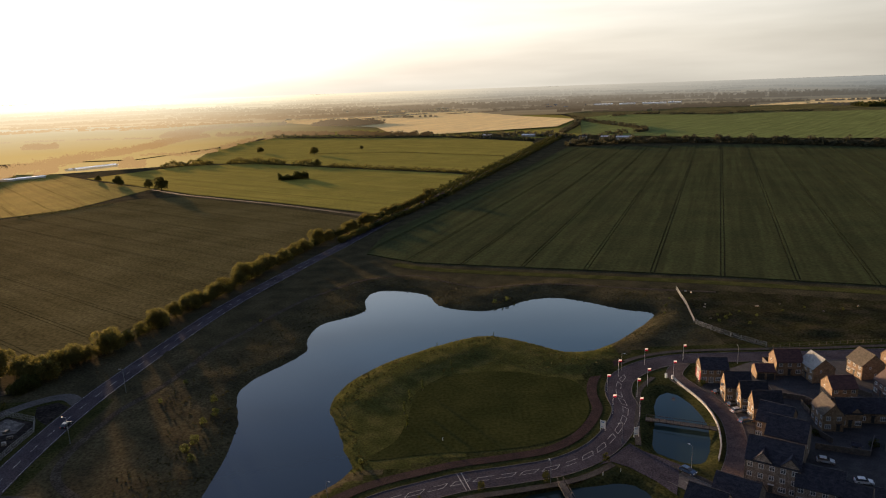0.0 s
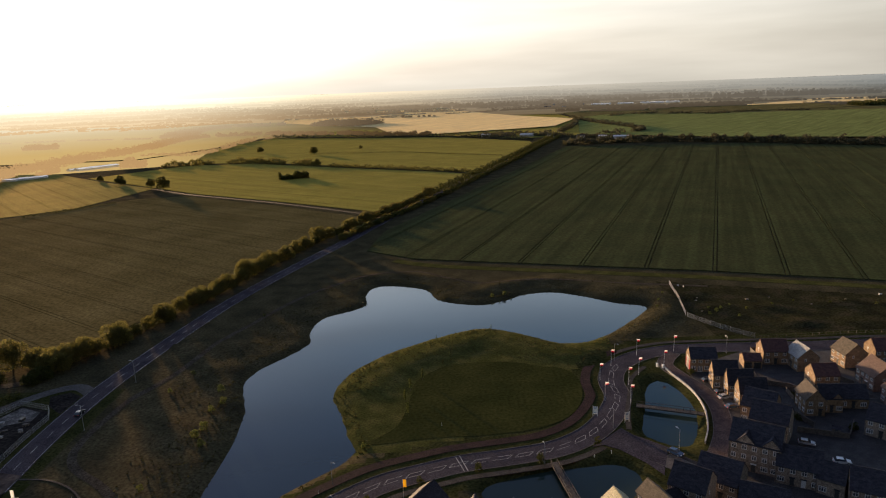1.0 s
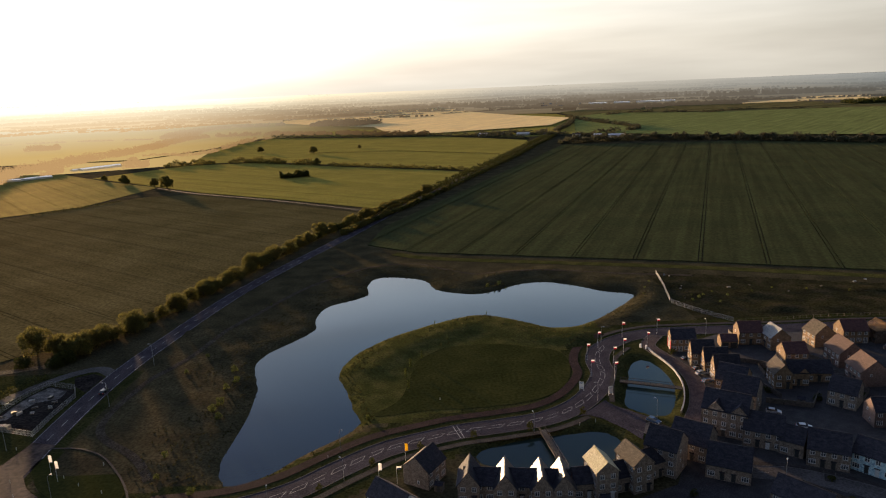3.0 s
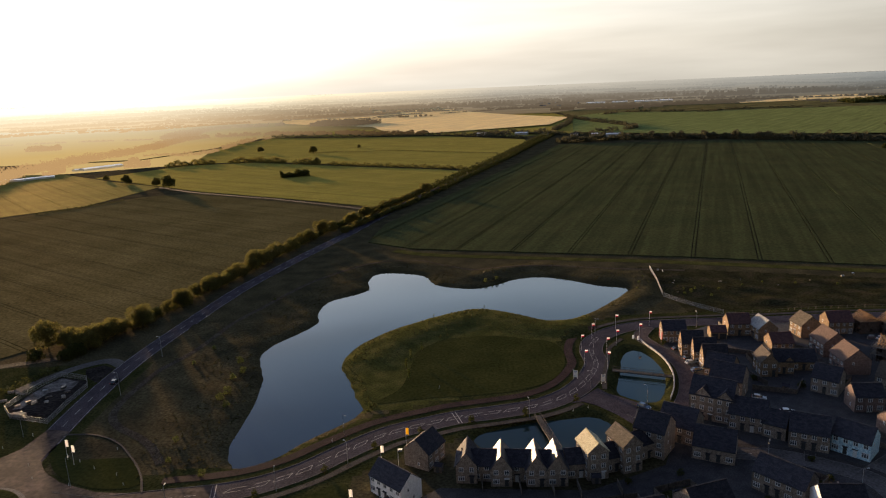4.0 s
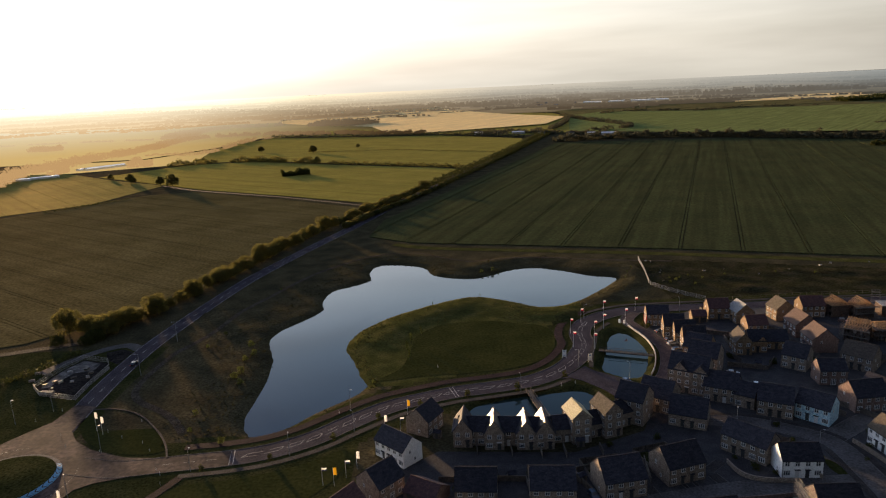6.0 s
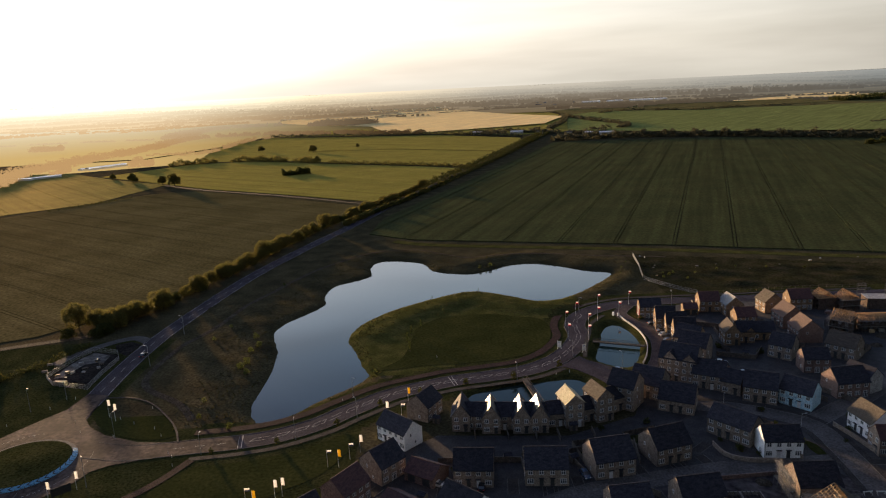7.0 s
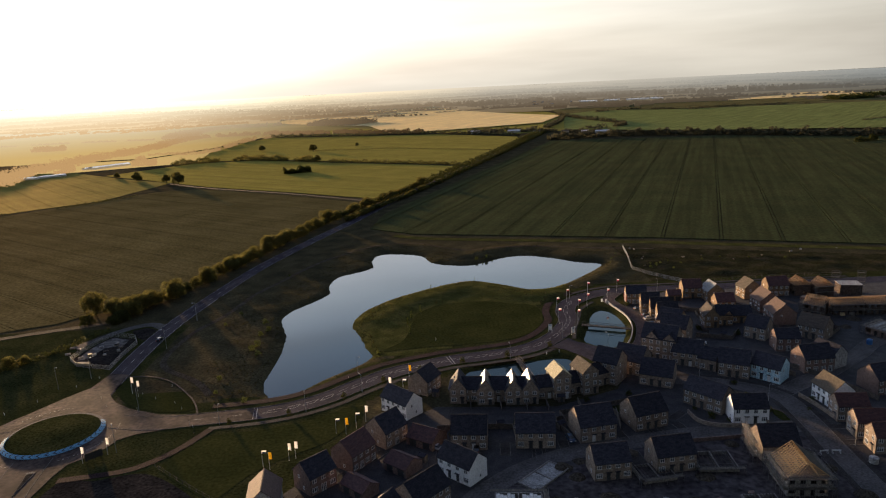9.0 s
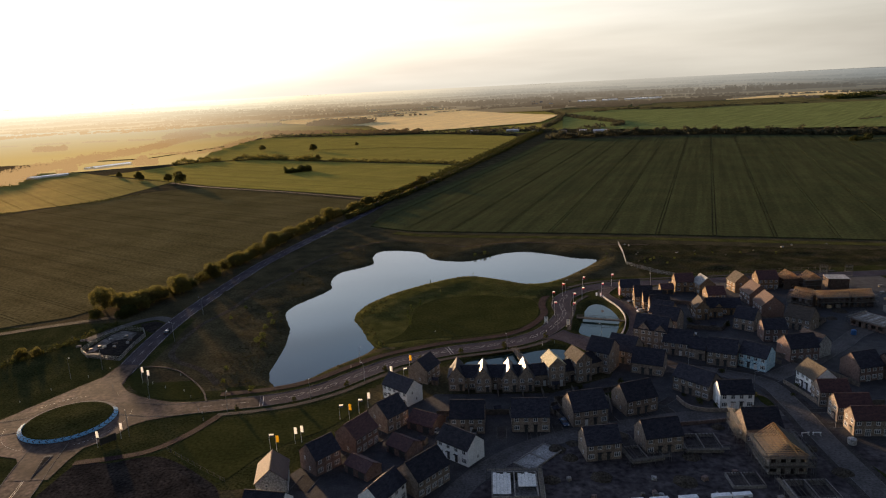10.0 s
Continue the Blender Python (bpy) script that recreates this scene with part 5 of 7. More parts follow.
house(154.8, 215.8, -93, 7.4, 9.4, 5, "G", STONE_SUN_TAN, TILE_RED)
house(122.8, 196.9, -91, 6.6, 8.0, 5, "G", STONE_SUN_TAN, TILE_RED)
house(110.4, 181.0, -8, 5.6, 8.6, 5, "G", STONE_SUN_TAN, TILE_BROWN, 3.2)
house(116.2, 182.0, -8, 6.4, 7.0, 4.6, "F", STONE_SUN_TAN, SLATE, gables=((1.4, 3.0),))
house(124.0, 184.0, -8, 8.4, 7.0, 3.4, "F", STONE_SUN_TAN, SLATE)
house(140.4, 195.6, -90, 9.6, 9.0, 5, "F", BRICK, TILE_PINK)
house(138.8, 180.1, -94, 9.8, 9.0, 5, "F", BRICK, TILE_PINK)
house(123.0, 165.3, -44, 8.0, 8.0, 5, "F", STONE, SLATE)
house(126.9, 152.6, -96, 6.6, 8.6, 5, "G", BRICK, SLATE)
house(143.4, 162.6, -50, 10.0, 8.5, 5, "F", STONE, TILE_BROWN)

# Ranges that join the gabled houses of the pond terrace.
house(17.2, 124.4, -7, 26.0, 6.4, 4.7, "F", STONE, SLATE, label="buff stone linking range of a terrace under a long slate roof")
house(33.2, 124.6, 4, 5.0, 6.0, 4.4, "F", STONE, SLATE, label="buff stone link with a slate roof beside a gabled house")
house(42.7, 126.6, 14, 4.2, 6.0, 4.4, "F", STONE, SLATE, label="buff stone link with a slate roof between tall houses")
house(52.3, 131.8, 24, 5.0, 6.0, 4.6, "F", STONE, SLATE, label="buff stone link with a slate roof at the terrace's end")

# The show house wears red panels beside a tall glazed front.
tagged(red_house, "buff stone show house with red panels and tall glazing")
for u, w, top in ((-2.6, 0.35, 3.4), (1.9, 1.1, 3.9)):
    panel = Shape()
    panel.box(u, -4.66, 0.1, u + w, -4.5, top)
    part("red_panel", panel, RED_PAINT, red_house)
for u in (-1.75, -0.55, 0.65):
    fm, pm = window_meshes(1.1, 2.1)
    for z in (0.15, 2.45):
        win = part("window", fm, None, red_house, m=pose(u + 0.5, -4.56, z))
        part("pane", pm, None, win)


# ---- trees, hedges, grasses ----
def leaf_cloud(shape, lobes, count, size, rnd):
    """Small leaf clumps scattered through the shells of the lobes (x, y, z, radius, flatness)."""
    total = sum(l[3] ** 2 for l in lobes)
    for lx, ly, lz, lr, flat in lobes:
        for _ in range(max(3, int(count * lr * lr / total))):
            u, t = rnd.uniform(-0.75, 1), rnd.uniform(0, 2 * math.pi)
            q = math.sqrt(1 - u * u)
            r = lr * rnd.uniform(0.72, 1.08)
            c = Vector((lx + r * q * math.cos(t), ly + r * q * math.sin(t), lz + r * u * flat))
            a, b = Vector((rnd.gauss(0, 1), rnd.gauss(0, 1), rnd.gauss(0, 0.7))), Vector((rnd.gauss(0, 1), rnd.gauss(0, 1), rnd.gauss(0, 0.7)))
            a = a.normalized() * size * rnd.uniform(0.6, 1.3)
            b = b.normalized() * size * rnd.uniform(0.5, 1.1)
            shape.face((c - a, c - b * 0.7, c + a * 0.9, c + b))


def tree_shapes(h, r, count, size, seed, trunk=0.3, slim=False):
    """Trunk with limbs, and a crown of leaf clumps; low trees are bushy down to the ground."""
    rnd = random.Random(seed)
    wood, crown = Shape(), Shape()
    bushy = h < 9 and not slim
    bole = h * (0.12 if bushy else 0.27)
    tip = Vector((rnd.uniform(-0.2, 0.2), rnd.uniform(-0.2, 0.2), h * 0.75))
    rad = trunk * h / 8
    wood.tube((0, 0, -0.3), (tip.x * 0.4, tip.y * 0.4, bole), rad, rad * 0.7, 7)
    wood.tube((tip.x * 0.4, tip.y * 0.4, bole), tip, rad * 0.7, rad * 0.2, 6)
    lobes = []
    for i in range(6 if slim else 15 if bushy else 12):
        a = i * 2.4 + rnd.uniform(-0.4, 0.4)
        z = h * (0.3 + 0.11 * i) if slim else h * rnd.uniform(0.16, 0.78) if bushy else h * rnd.uniform(0.32, 0.82)
        reach = r * rnd.uniform(0.4, 0.72) * (1.2 - 0.75 * abs(z / h - 0.42)) * (0.35 if slim else 1)
        c = (reach * math.cos(a), reach * math.sin(a), z)
        wood.tube((tip.x * 0.3, tip.y * 0.3, bole * rnd.uniform(0.8, 1.3)), c, rad * 0.35, rad * 0.1, 4)
        lobes.append((*c, r * rnd.uniform(0.34, 0.52) * (0.7 if slim else 1), rnd.uniform(0.75, 1.0)))
    lobes.append((tip.x, tip.y, h - r * 0.4, r * 0.45, 0.9))
    leaf_cloud(crown, lobes, count, size, rnd)
    return wood, crown


KINDS = {}


def plant(kind, x, y, size=1.0, turn=0.0, label="", category="tree", group="", z=None):
    """Sets one tree or bush of a kind; the first of a kind is built, the others are copies of it."""
    at = pose(x, y, (ground_at(x, y) if z is None else z) - 0.05, 0, 0, turn)
    if kind not in KINDS:
        spec = PLANT_SPECS[kind]
        wood, crown = tree_shapes(*spec[:5], *spec[6:])
        ob = empty(spec[5][1], at, spec[5][2], category, group)
        part("trunk", wood, BARK, ob)
        part("crown", crown, spec[5][0], ob)
        KINDS[kind] = ob
        ob.matrix_basis = at @ Matrix.Diagonal((size, size, size, 1))
    else:
        src = KINDS[kind]
        ob = copy_thing(src, at @ Matrix.Diagonal((size / src.scale.x, size / src.scale.x, size / src.scale.x, 1)))
    return tagged(ob, label, category, group)


# height, crown radius, clumps, clump size, seed, (leaves, name, label), trunk
PLANT_SPECS = {
    "hedge_a": (7.0, 4.3, 4600, 0.28, 11, (LEAF_MID, "hedgerow_tree", "rounded hedgerow tree with olive yellow-green leaves"), 0.25),
    "hedge_b": (5.6, 3.7, 3800, 0.28, 12, (LEAF_MID, "hedgerow_tree", "dense olive green hedgerow tree beside the road"), 0.25),
    "hedge_c": (8.4, 4.8, 5600, 0.29, 13, (LEAF_MID, "hedgerow_tree", "tall hedgerow tree with sunlit yellow-green crown"), 0.25),
    "hedge_d": (4.2, 3.0, 1800, 0.32, 14, (LEAF_DARK, "hedgerow_bush", "low dark green hawthorn bush in the hedgerow"), 0.2),
    "hedge_e": (6.4, 3.6, 3400, 0.28, 15, (LEAF_MID, "hedgerow_tree", "upright hedgerow tree with olive leaves"), 0.25),
    "field_tree": (15.0, 7.5, 3000, 0.8, 16, (LEAF_MID, "field_tree", "broad dark tree standing beside the farm lane"), 0.35),
    "sapling": (4.6, 0.8, 300, 0.24, 17, (LEAF_YELLOW, "sapling", "slim yellow-green sapling on the lawn"), 0.12, True),
    "willow_bush": (3.2, 1.6, 480, 0.26, 18, (LEAF_YELLOW, "willow_bush", "bright yellow-green willow bush on the lake bank"), 0.15),
    "street_tree": (3.8, 1.3, 260, 0.28, 19, (LEAF_DARK, "street_tree", "small young street tree beside the road"), 0.14),
    "shrub": (1.6, 1.1, 170, 0.24, 20, (LEAF_DARK, "garden_shrub", "small dark green garden shrub"), 0.12),
}

rnd = random.Random(5)
hedge_line = spline([(-147, 226), (-146, 240), (-138, 256), (-124, 302), (-111, 346), (-97, 400), (-78, 458), (-61, 504), (-32, 572), (-10, 629), (20, 715), (93, 922), (165, 1140), (237, 1353)], False, 2.0)
kinds = ("hedge_a", "hedge_b", "hedge_c", "hedge_e", "hedge_a", "hedge_d")
run = gap = 0.0
for a, b in zip(hedge_line, hedge_line[1:]):
    run += (b - a).length
    if a.y > 640:
        break
    if run >= gap:
        run, gap = 0.0, rnd.uniform(4.2, 8.0)
        n = Vector((-(b - a).y, (b - a).x)).normalized()
        p = a + n * rnd.uniform(-0.8, 2.0)
        plant(rnd.choice(kinds), p.x, p.y, rnd.uniform(0.75, 1.25), rnd.uniform(0, 360), group="hedgerow along the main road")
for x, y, k, s in ((-166, 238, "hedge_c", 1.35), (-157, 238, "hedge_a", 1.15), (-149, 235, "hedge_a", 1.3), (-153, 236, "hedge_b", 1.2), (-144, 250, "hedge_e", 1.2), (-134.5, 259, "hedge_c", 1.2), (-127, 288, "hedge_c", 1.05), (-119.5, 318, "hedge_a", 1.15), (577, 833, "hedge_d", 1.87), (603, 845, "hedge_d", 2.04), (590, 838, "hedge_d", 1.2), (-171, 175, "hedge_b", 0.75), (-166, 178, "hedge_a", 0.5), (-163, 223, "hedge_d", 1.0), (-150, 222, "hedge_d", 1.0)):
    plant(k, x, y, s, rnd.uniform(0, 360), group="hedgerow along the main road")
right_row = [p + n * -13.0 for p, n in zip(hedge_line, sides_of(hedge_line)) if p.y > 452]
gap = run = 0.0
for a, b in zip(right_row, right_row[1:]):
    run += (b - a).length
    if a.y > 640:
        break
    if run >= gap:
        run, gap = 0.0, rnd.uniform(2.8, 4.6)
        plant(rnd.choice(("hedge_d", "hedge_a", "hedge_b", "hedge_e")), a.x + rnd.uniform(-1, 1), a.y, rnd.uniform(0.5, 0.85), rnd.uniform(0, 360), group="hedgerow along the main road")


def hedge_stuff(name, line, width, height, per_metre, size, mat, label, seed, gaps=0.0):
    """A long far hedge or belt of trees: joined leaf clumps with an uneven top and breaks."""
    r = random.Random(seed)
    s = Shape()
    phase = [r.uniform(0, 6) for _ in range(3)]
    run = 0.0
    for a, b in zip(line, line[1:]):
        d = b - a
        n = Vector((-d.y, d.x)).normalized()
        for _ in range(max(1, int(d.length * per_metre))):
            t = r.random()
            u = run + t * d.length
            top = height * (0.62 + 0.22 * math.sin(u * 0.31 / height * 6 + phase[0]) + 0.16 * math.sin(u * 0.83 / height * 6 + phase[1]) + r.uniform(-0.12, 0.12))
            if gaps and math.sin(u * 0.05 + phase[2]) > 1 - gaps:
                continue
            p = a + d * t + n * r.uniform(-width / 2, width / 2)
            z = far_rise(np.hypot(p.x, p.y)) + top * (1 - r.random() ** 1.6)
            c = Vector((p.x, p.y, float(z)))
            e = Vector((r.gauss(0, 1), r.gauss(0, 1), r.gauss(0, 0.8))).normalized() * size * r.uniform(0.6, 1.3)
            f = Vector((r.gauss(0, 1), r.gauss(0, 1), r.gauss(0, 0.8))).normalized() * size * r.uniform(0.6, 1.2)
            s.face((c - e, c - f * 0.7, c + e * 0.9, c + f))
        run += d.length
    return tagged(part(name, s, mat), label, "hedge", kind="stuff")


# Hedge made taller than it stands, to keep sun streaks off the bank.
hedge_stuff("hedgerow", [p for p in hedge_line if p.y < 640], 3.2, 5.4, 26, 0.34, LEAF_DARK, "dark hedge between the road's hedgerow trees, raised to block sun", 52)
far_road_hedge = [p for p in hedge_line if p.y > 635]
hedge_stuff("hedgerow", far_road_hedge, 5.5, 7.5, 20, 0.75, LEAF_DARK, "tall dark hedgerow along the road", 31)
hedge_stuff("hedgerow", shifted(far_road_hedge, -13.0), 5.0, 6.0, 22, 0.65, LEAF_DARK, "dark hedgerow along the road", 32)
hedge_stuff("hedgerow", spline([(40, 795), (8, 822), (-60, 866), (-133, 912), (-150, 925)], False, 10), 5, 5.5, 18, 0.8, LEAF_MID, "dark clipped hedge between green fields", 33)
hedge_stuff("hedgerow", spline([(-165, 938), (-200, 960), (-276, 1009), (-330, 1015), (-371, 1008), (-400, 985)], False, 10), 14, 9.5, 26, 1.1, LEAF_MID, "ragged hedgerow with taller trees", 34, 0.12)
hedge_stuff("hedgerow", spline([(171, 1240), (100, 1330), (16, 1413), (-157, 1472), (-379, 1574)], False, 14), 9, 9.0, 6, 1.5, LEAF_HAZED, "dark hedge along the far field", 35)
# HAZE_TREES belts glow by themselves in place of haze.
hedge_stuff("hedgerow", spline([(-374, 1554), (-405, 1471), (-405, 1341), (-405, 1231), (-420, 1185), (-452, 1170)], False, 14), 9, 9.0, 12, 1.1, HAZE_TREES, "ragged hedgerow with painted haze running down to a farm", 36, 0.25)
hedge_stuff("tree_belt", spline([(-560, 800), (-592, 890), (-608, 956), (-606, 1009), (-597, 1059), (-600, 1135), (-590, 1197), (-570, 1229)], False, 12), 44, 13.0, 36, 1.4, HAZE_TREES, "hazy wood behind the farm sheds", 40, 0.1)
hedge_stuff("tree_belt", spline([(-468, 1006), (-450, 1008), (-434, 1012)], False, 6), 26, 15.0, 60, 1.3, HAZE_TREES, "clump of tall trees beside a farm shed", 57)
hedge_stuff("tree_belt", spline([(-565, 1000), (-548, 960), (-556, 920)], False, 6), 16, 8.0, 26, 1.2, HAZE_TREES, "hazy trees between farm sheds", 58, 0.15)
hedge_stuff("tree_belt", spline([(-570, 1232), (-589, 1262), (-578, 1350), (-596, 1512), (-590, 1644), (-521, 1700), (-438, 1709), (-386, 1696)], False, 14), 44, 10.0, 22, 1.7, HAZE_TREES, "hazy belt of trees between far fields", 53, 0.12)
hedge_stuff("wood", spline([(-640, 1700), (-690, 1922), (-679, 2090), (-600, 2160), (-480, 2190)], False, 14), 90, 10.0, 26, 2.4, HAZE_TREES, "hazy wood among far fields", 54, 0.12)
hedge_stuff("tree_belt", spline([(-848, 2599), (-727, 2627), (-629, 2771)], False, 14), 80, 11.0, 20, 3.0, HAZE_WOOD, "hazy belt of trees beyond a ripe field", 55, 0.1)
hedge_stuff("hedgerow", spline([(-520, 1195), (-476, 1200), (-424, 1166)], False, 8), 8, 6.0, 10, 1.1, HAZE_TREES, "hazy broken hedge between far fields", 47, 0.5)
hedge_stuff("wood", spline([(-389, 1680), (-279, 1615), (-226, 1620), (-160, 1545), (-90, 1500), (-20, 1470)], False, 12), 34, 10.0, 30, 1.6, HAZE_TREES, "belt of trees with painted haze below a ripe field", 59, 0.05)
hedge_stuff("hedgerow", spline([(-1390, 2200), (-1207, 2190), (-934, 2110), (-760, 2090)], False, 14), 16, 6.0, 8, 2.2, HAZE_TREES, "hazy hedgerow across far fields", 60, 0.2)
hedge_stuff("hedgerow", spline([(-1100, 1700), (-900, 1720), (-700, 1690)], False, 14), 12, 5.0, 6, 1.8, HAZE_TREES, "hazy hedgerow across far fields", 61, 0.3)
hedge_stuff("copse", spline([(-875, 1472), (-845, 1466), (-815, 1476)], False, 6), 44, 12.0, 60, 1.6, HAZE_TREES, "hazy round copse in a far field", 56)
hedge_stuff("hedgerow", spline([(-216, 1135), (-130, 1112), (-64, 1100), (11, 1045), (95, 985)], False, 14), 2, 1.6, 5, 0.7, LEAF_MID, "thin low hedge across a green field", 37)
hedge_stuff("tree_belt", spline([(206, 1118), (325, 1130), (400, 1100), (488, 1052), (640, 918), (800, 830), (1100, 700)], False, 10), 22, 13.0, 16, 1.9, LEAF_HAZED, "dense dark belt of trees behind the barley field", 38)
hedge_stuff("tree_belt", spline([(150, 1330), (100, 1370), (200, 1345), (262, 1270), (330, 1235)], False, 10), 26, 9.0, 11, 1.6, LEAF_HAZED, "trees round a roadside hamlet", 39, 0.2)
hedge_stuff("copse", spline([(-189, 797), (-171, 803), (-157, 809)], False, 5), 15, 8.5, 110, 0.9, LEAF_DARK, "small dark copse alone in a meadow", 41)
# The haze over this wood is emitted by its own leaves.
hedge_stuff("wood", spline([(-360, 2090), (-300, 2070), (-190, 1990)], False, 12), 120, 17.0, 40, 3.0, HAZE_TREES, "wood with painted haze beside a ripe field", 42)
hedge_stuff("hedgerow", spline([(-300, 686), (-344, 622), (-374, 586), (-397, 572), (-560, 500)], False, 10), 3, 2.2, 4, 0.7, LEAF_DARK, "low broken hedge beside a track", 43, 0.4)
hedge_stuff("hedgerow", spline([(320, 1330), (372, 1330), (420, 1420), (390, 1700), (380, 1960)], False, 14), 14, 11.0, 10, 1.8, LEAF_HAZED, "dark trees along the far road", 44, 0.15)
hedge_stuff("hedgerow", spline([(470, 1960), (620, 2090), (760, 1915), (890, 1985), (1100, 1900)], False, 14), 16, 9.0, 4, 2.2, LEAF_HAZED, "scattered trees along a far field", 45, 0.5)
hedge_stuff("hedgerow", spline([(800, 1180), (880, 1220), (980, 1180), (1100, 1150)], False, 14), 8, 5.0, 5, 1.3, LEAF_HAZED, "low dark hedge across a far green field", 46, 0.1)
hedge_stuff("hedgerow", spline([(-215, 128), (-196, 145), (-174, 166), (-156, 192), (-148, 212)], False, 3), 3.5, 2.6, 22, 0.4, LEAF_DARK, "low dark hedge behind the works compound", 48)
hedge_stuff("hedgerow", spline([(255, 1425), (300, 1560), (340, 1700), (372, 1850)], False, 12), 16, 9.0, 14, 1.4, LEAF_HAZED, "dark trees along the far road", 50, 0.1)
hedge_stuff("hedgerow", spline([(60, 1385), (110, 1395), (170, 1400), (230, 1385)], False, 10), 24, 10.0, 16, 1.4, LEAF_HAZED, "trees round a roadside hamlet", 51, 0.15)
hedge_stuff("wood", spline([(1230, 2030), (1330, 2030), (1430, 2090)], False, 12), 100, 15.0, 34, 3.0, LEAF_DARK, "dark square wood beside a ripe field", 49)
for x, y, s in ((-305, 744, 1.0), (-325, 760, 0.72), (-379, 802, 0.75), (-372, 795, 0.5), (-423, 844, 0.5), (-202, 1112, 0.85), (-306, 1180, 0.7), (-134, 1187, 0.45), (-170, 946, 0.6)):
    plant("field_tree", x, y, s, rnd.uniform(0, 360), group="field trees")
for x, y, s in ((-11.8, 186.5, 1.0), (-13.2, 196.4, 0.95), (-11.7, 204.2, 1.0), (-7.8, 212.7, 0.9), (2, 233, 0.5), (20, 262, 0.45), (-3, 250, 0.5)):
    plant("sapling", x, y, s, rnd.uniform(0, 360), group="saplings")
for x, y, s in ((-75, 177, 1.0), (-74, 182, 1.05), (-71.5, 172, 0.9), (-77, 209, 1.0), (-73.5, 200, 0.9), (-75.5, 194, 0.85), (-80, 150, 0.7), (-78, 139, 0.6), (-66, 131, 0.8), (-95, 210, 0.6), (-92, 225, 0.6), (-24, 169, 0.6), (24, 306, 0.7), (30, 309, 0.8), (-82, 290, 0.5)):
    plant("willow_bush", x, y, s * 0.82, rnd.uniform(0, 360), group="bushes on the lake bank")
for p0 in range(18, 250, 17):
    p = at_length(estate_line, p0 + 20)
    if p and p[0].x < 45:
        q = p[0] - p[1] * 5.4
        plant("street_tree", q.x, q.y, rnd.uniform(0.55, 0.9), rnd.uniform(0, 360), z=0.0, group="street trees")

# Tufts of long grass on the banks and the rough ground.
tufts = Shape()
rnd = random.Random(9)
TX, TY = np.random.uniform(-118, 118, 90000), np.random.uniform(125, 350, 90000)
TS = distance_to(LAKE, TX, TY)
TP = np.minimum(distance_to(POND_N, TX, TY), distance_to(POND_S, TX, TY))
TZ = ground_height(TX, TY)
bank = ((TS > 0.3) & (TS < 26) & ((TY > 205) | (TX < -60))) | ((TP > 0.2) & (TP < 3.0)) | ((TS > 0.3) & (TS < 4.5))
lawn_keep = ((TX > -12) & (TX < 46) & (TY > 168) & (TY < 226))
road_d = np.full(TX.shape, 1e9)
for line in (estate_line[::3], side_line[::3], crescent_line[::3]):
    for p in line:
        road_d = np.minimum(road_d, np.hypot(TX - p.x, TY - p.y))
fade = np.clip(1.15 - TS / 30, 0.12, 1) * (0.55 + 0.45 * np.sin(TX * 0.21 + 2 * np.sin(TY * 0.13)) * np.sin(TY * 0.19))
pick = np.where(bank & ~lawn_keep & (np.random.random(TX.shape) < 0.75) & (road_d > 11.5) & (np.random.random(TX.shape) < fade))[0][:24000]
for i in pick:
    x, y, z = TX[i], TY[i], TZ[i]
    t, h = rnd.uniform(0, math.pi), rnd.uniform(0.12, 0.42)
    w = rnd.uniform(0.12, 0.32)
    dx, dy = w * math.cos(t), w * math.sin(t)
    lx, ly = rnd.uniform(-0.3, 0.3), rnd.uniform(-0.3, 0.3)
    tufts.face(((x - dx, y - dy, z - 0.05), (x + dx, y + dy, z - 0.05), (x + dx * 0.7 + lx, y + dy * 0.7 + ly, z + h), (x - dx * 0.6 + lx, y - dy * 0.6 + ly, z + h * 0.8)))
tagged(part("long_grass", tufts, BLADE), "tufts of long dry grass and reeds on the banks", "grass", kind="stuff")


# ---- street furniture ----
def flag(x, y, cloth, trim, label, h=6.5, banner=False, turn=20):
    """A slim white pole with a cloth: a flying flag, or a tall banner."""
    ob = empty("flagpole", pose(x, y, ground_at(x, y), 0, 0, turn), label, "flag", "flags along the road")
    p = Shape()
    p.tube((0, 0, 0), (0, 0, h), 0.06, 0.035, 8)
    part("pole", p, WHITE_PAINT, ob)
    f = Shape()
    w, hh = (0.8, 2.1) if banner else (1.25, 0.95)
    n = 8
    for i in range(n):
        for j in range(2):
            x0, x1 = 0.05 + w * i / n, 0.05 + w * (i + 1) / n
            z0, z1 = h - 0.1 - hh * (j + 1) / 2, h - 0.1 - hh * j / 2
            wave = lambda u: 0.16 * math.sin(u * 5.0) * u / w
            f.face(((x0, wave(x0), z0 - 0.1 * x0), (x1, wave(x1), z0 - 0.1 * x1), (x1, wave(x1), z1 - 0.1 * x1), (x0, wave(x0), z1 - 0.1 * x0)), 0 if banner or j == 0 else 1)
    part("cloth", f, (cloth, trim), ob)
    return ob


flag_at = ((52.8, 207, 1), (50.9, 192, 0), (59.5, 218.7, 0), (61.5, 203, 1), (58.4, 189.5, 0), (71.3, 228, 1), (67.1, 210.7, 0), (77.6, 216.2, 1), (85.9, 230.4, 0))
for x, y, red in flag_at:
    flag(x, y, WHITE_CLOTH, RED_CLOTH, "white flag with a red lower band on a pole" if red else "white and red flag on a slim white pole")
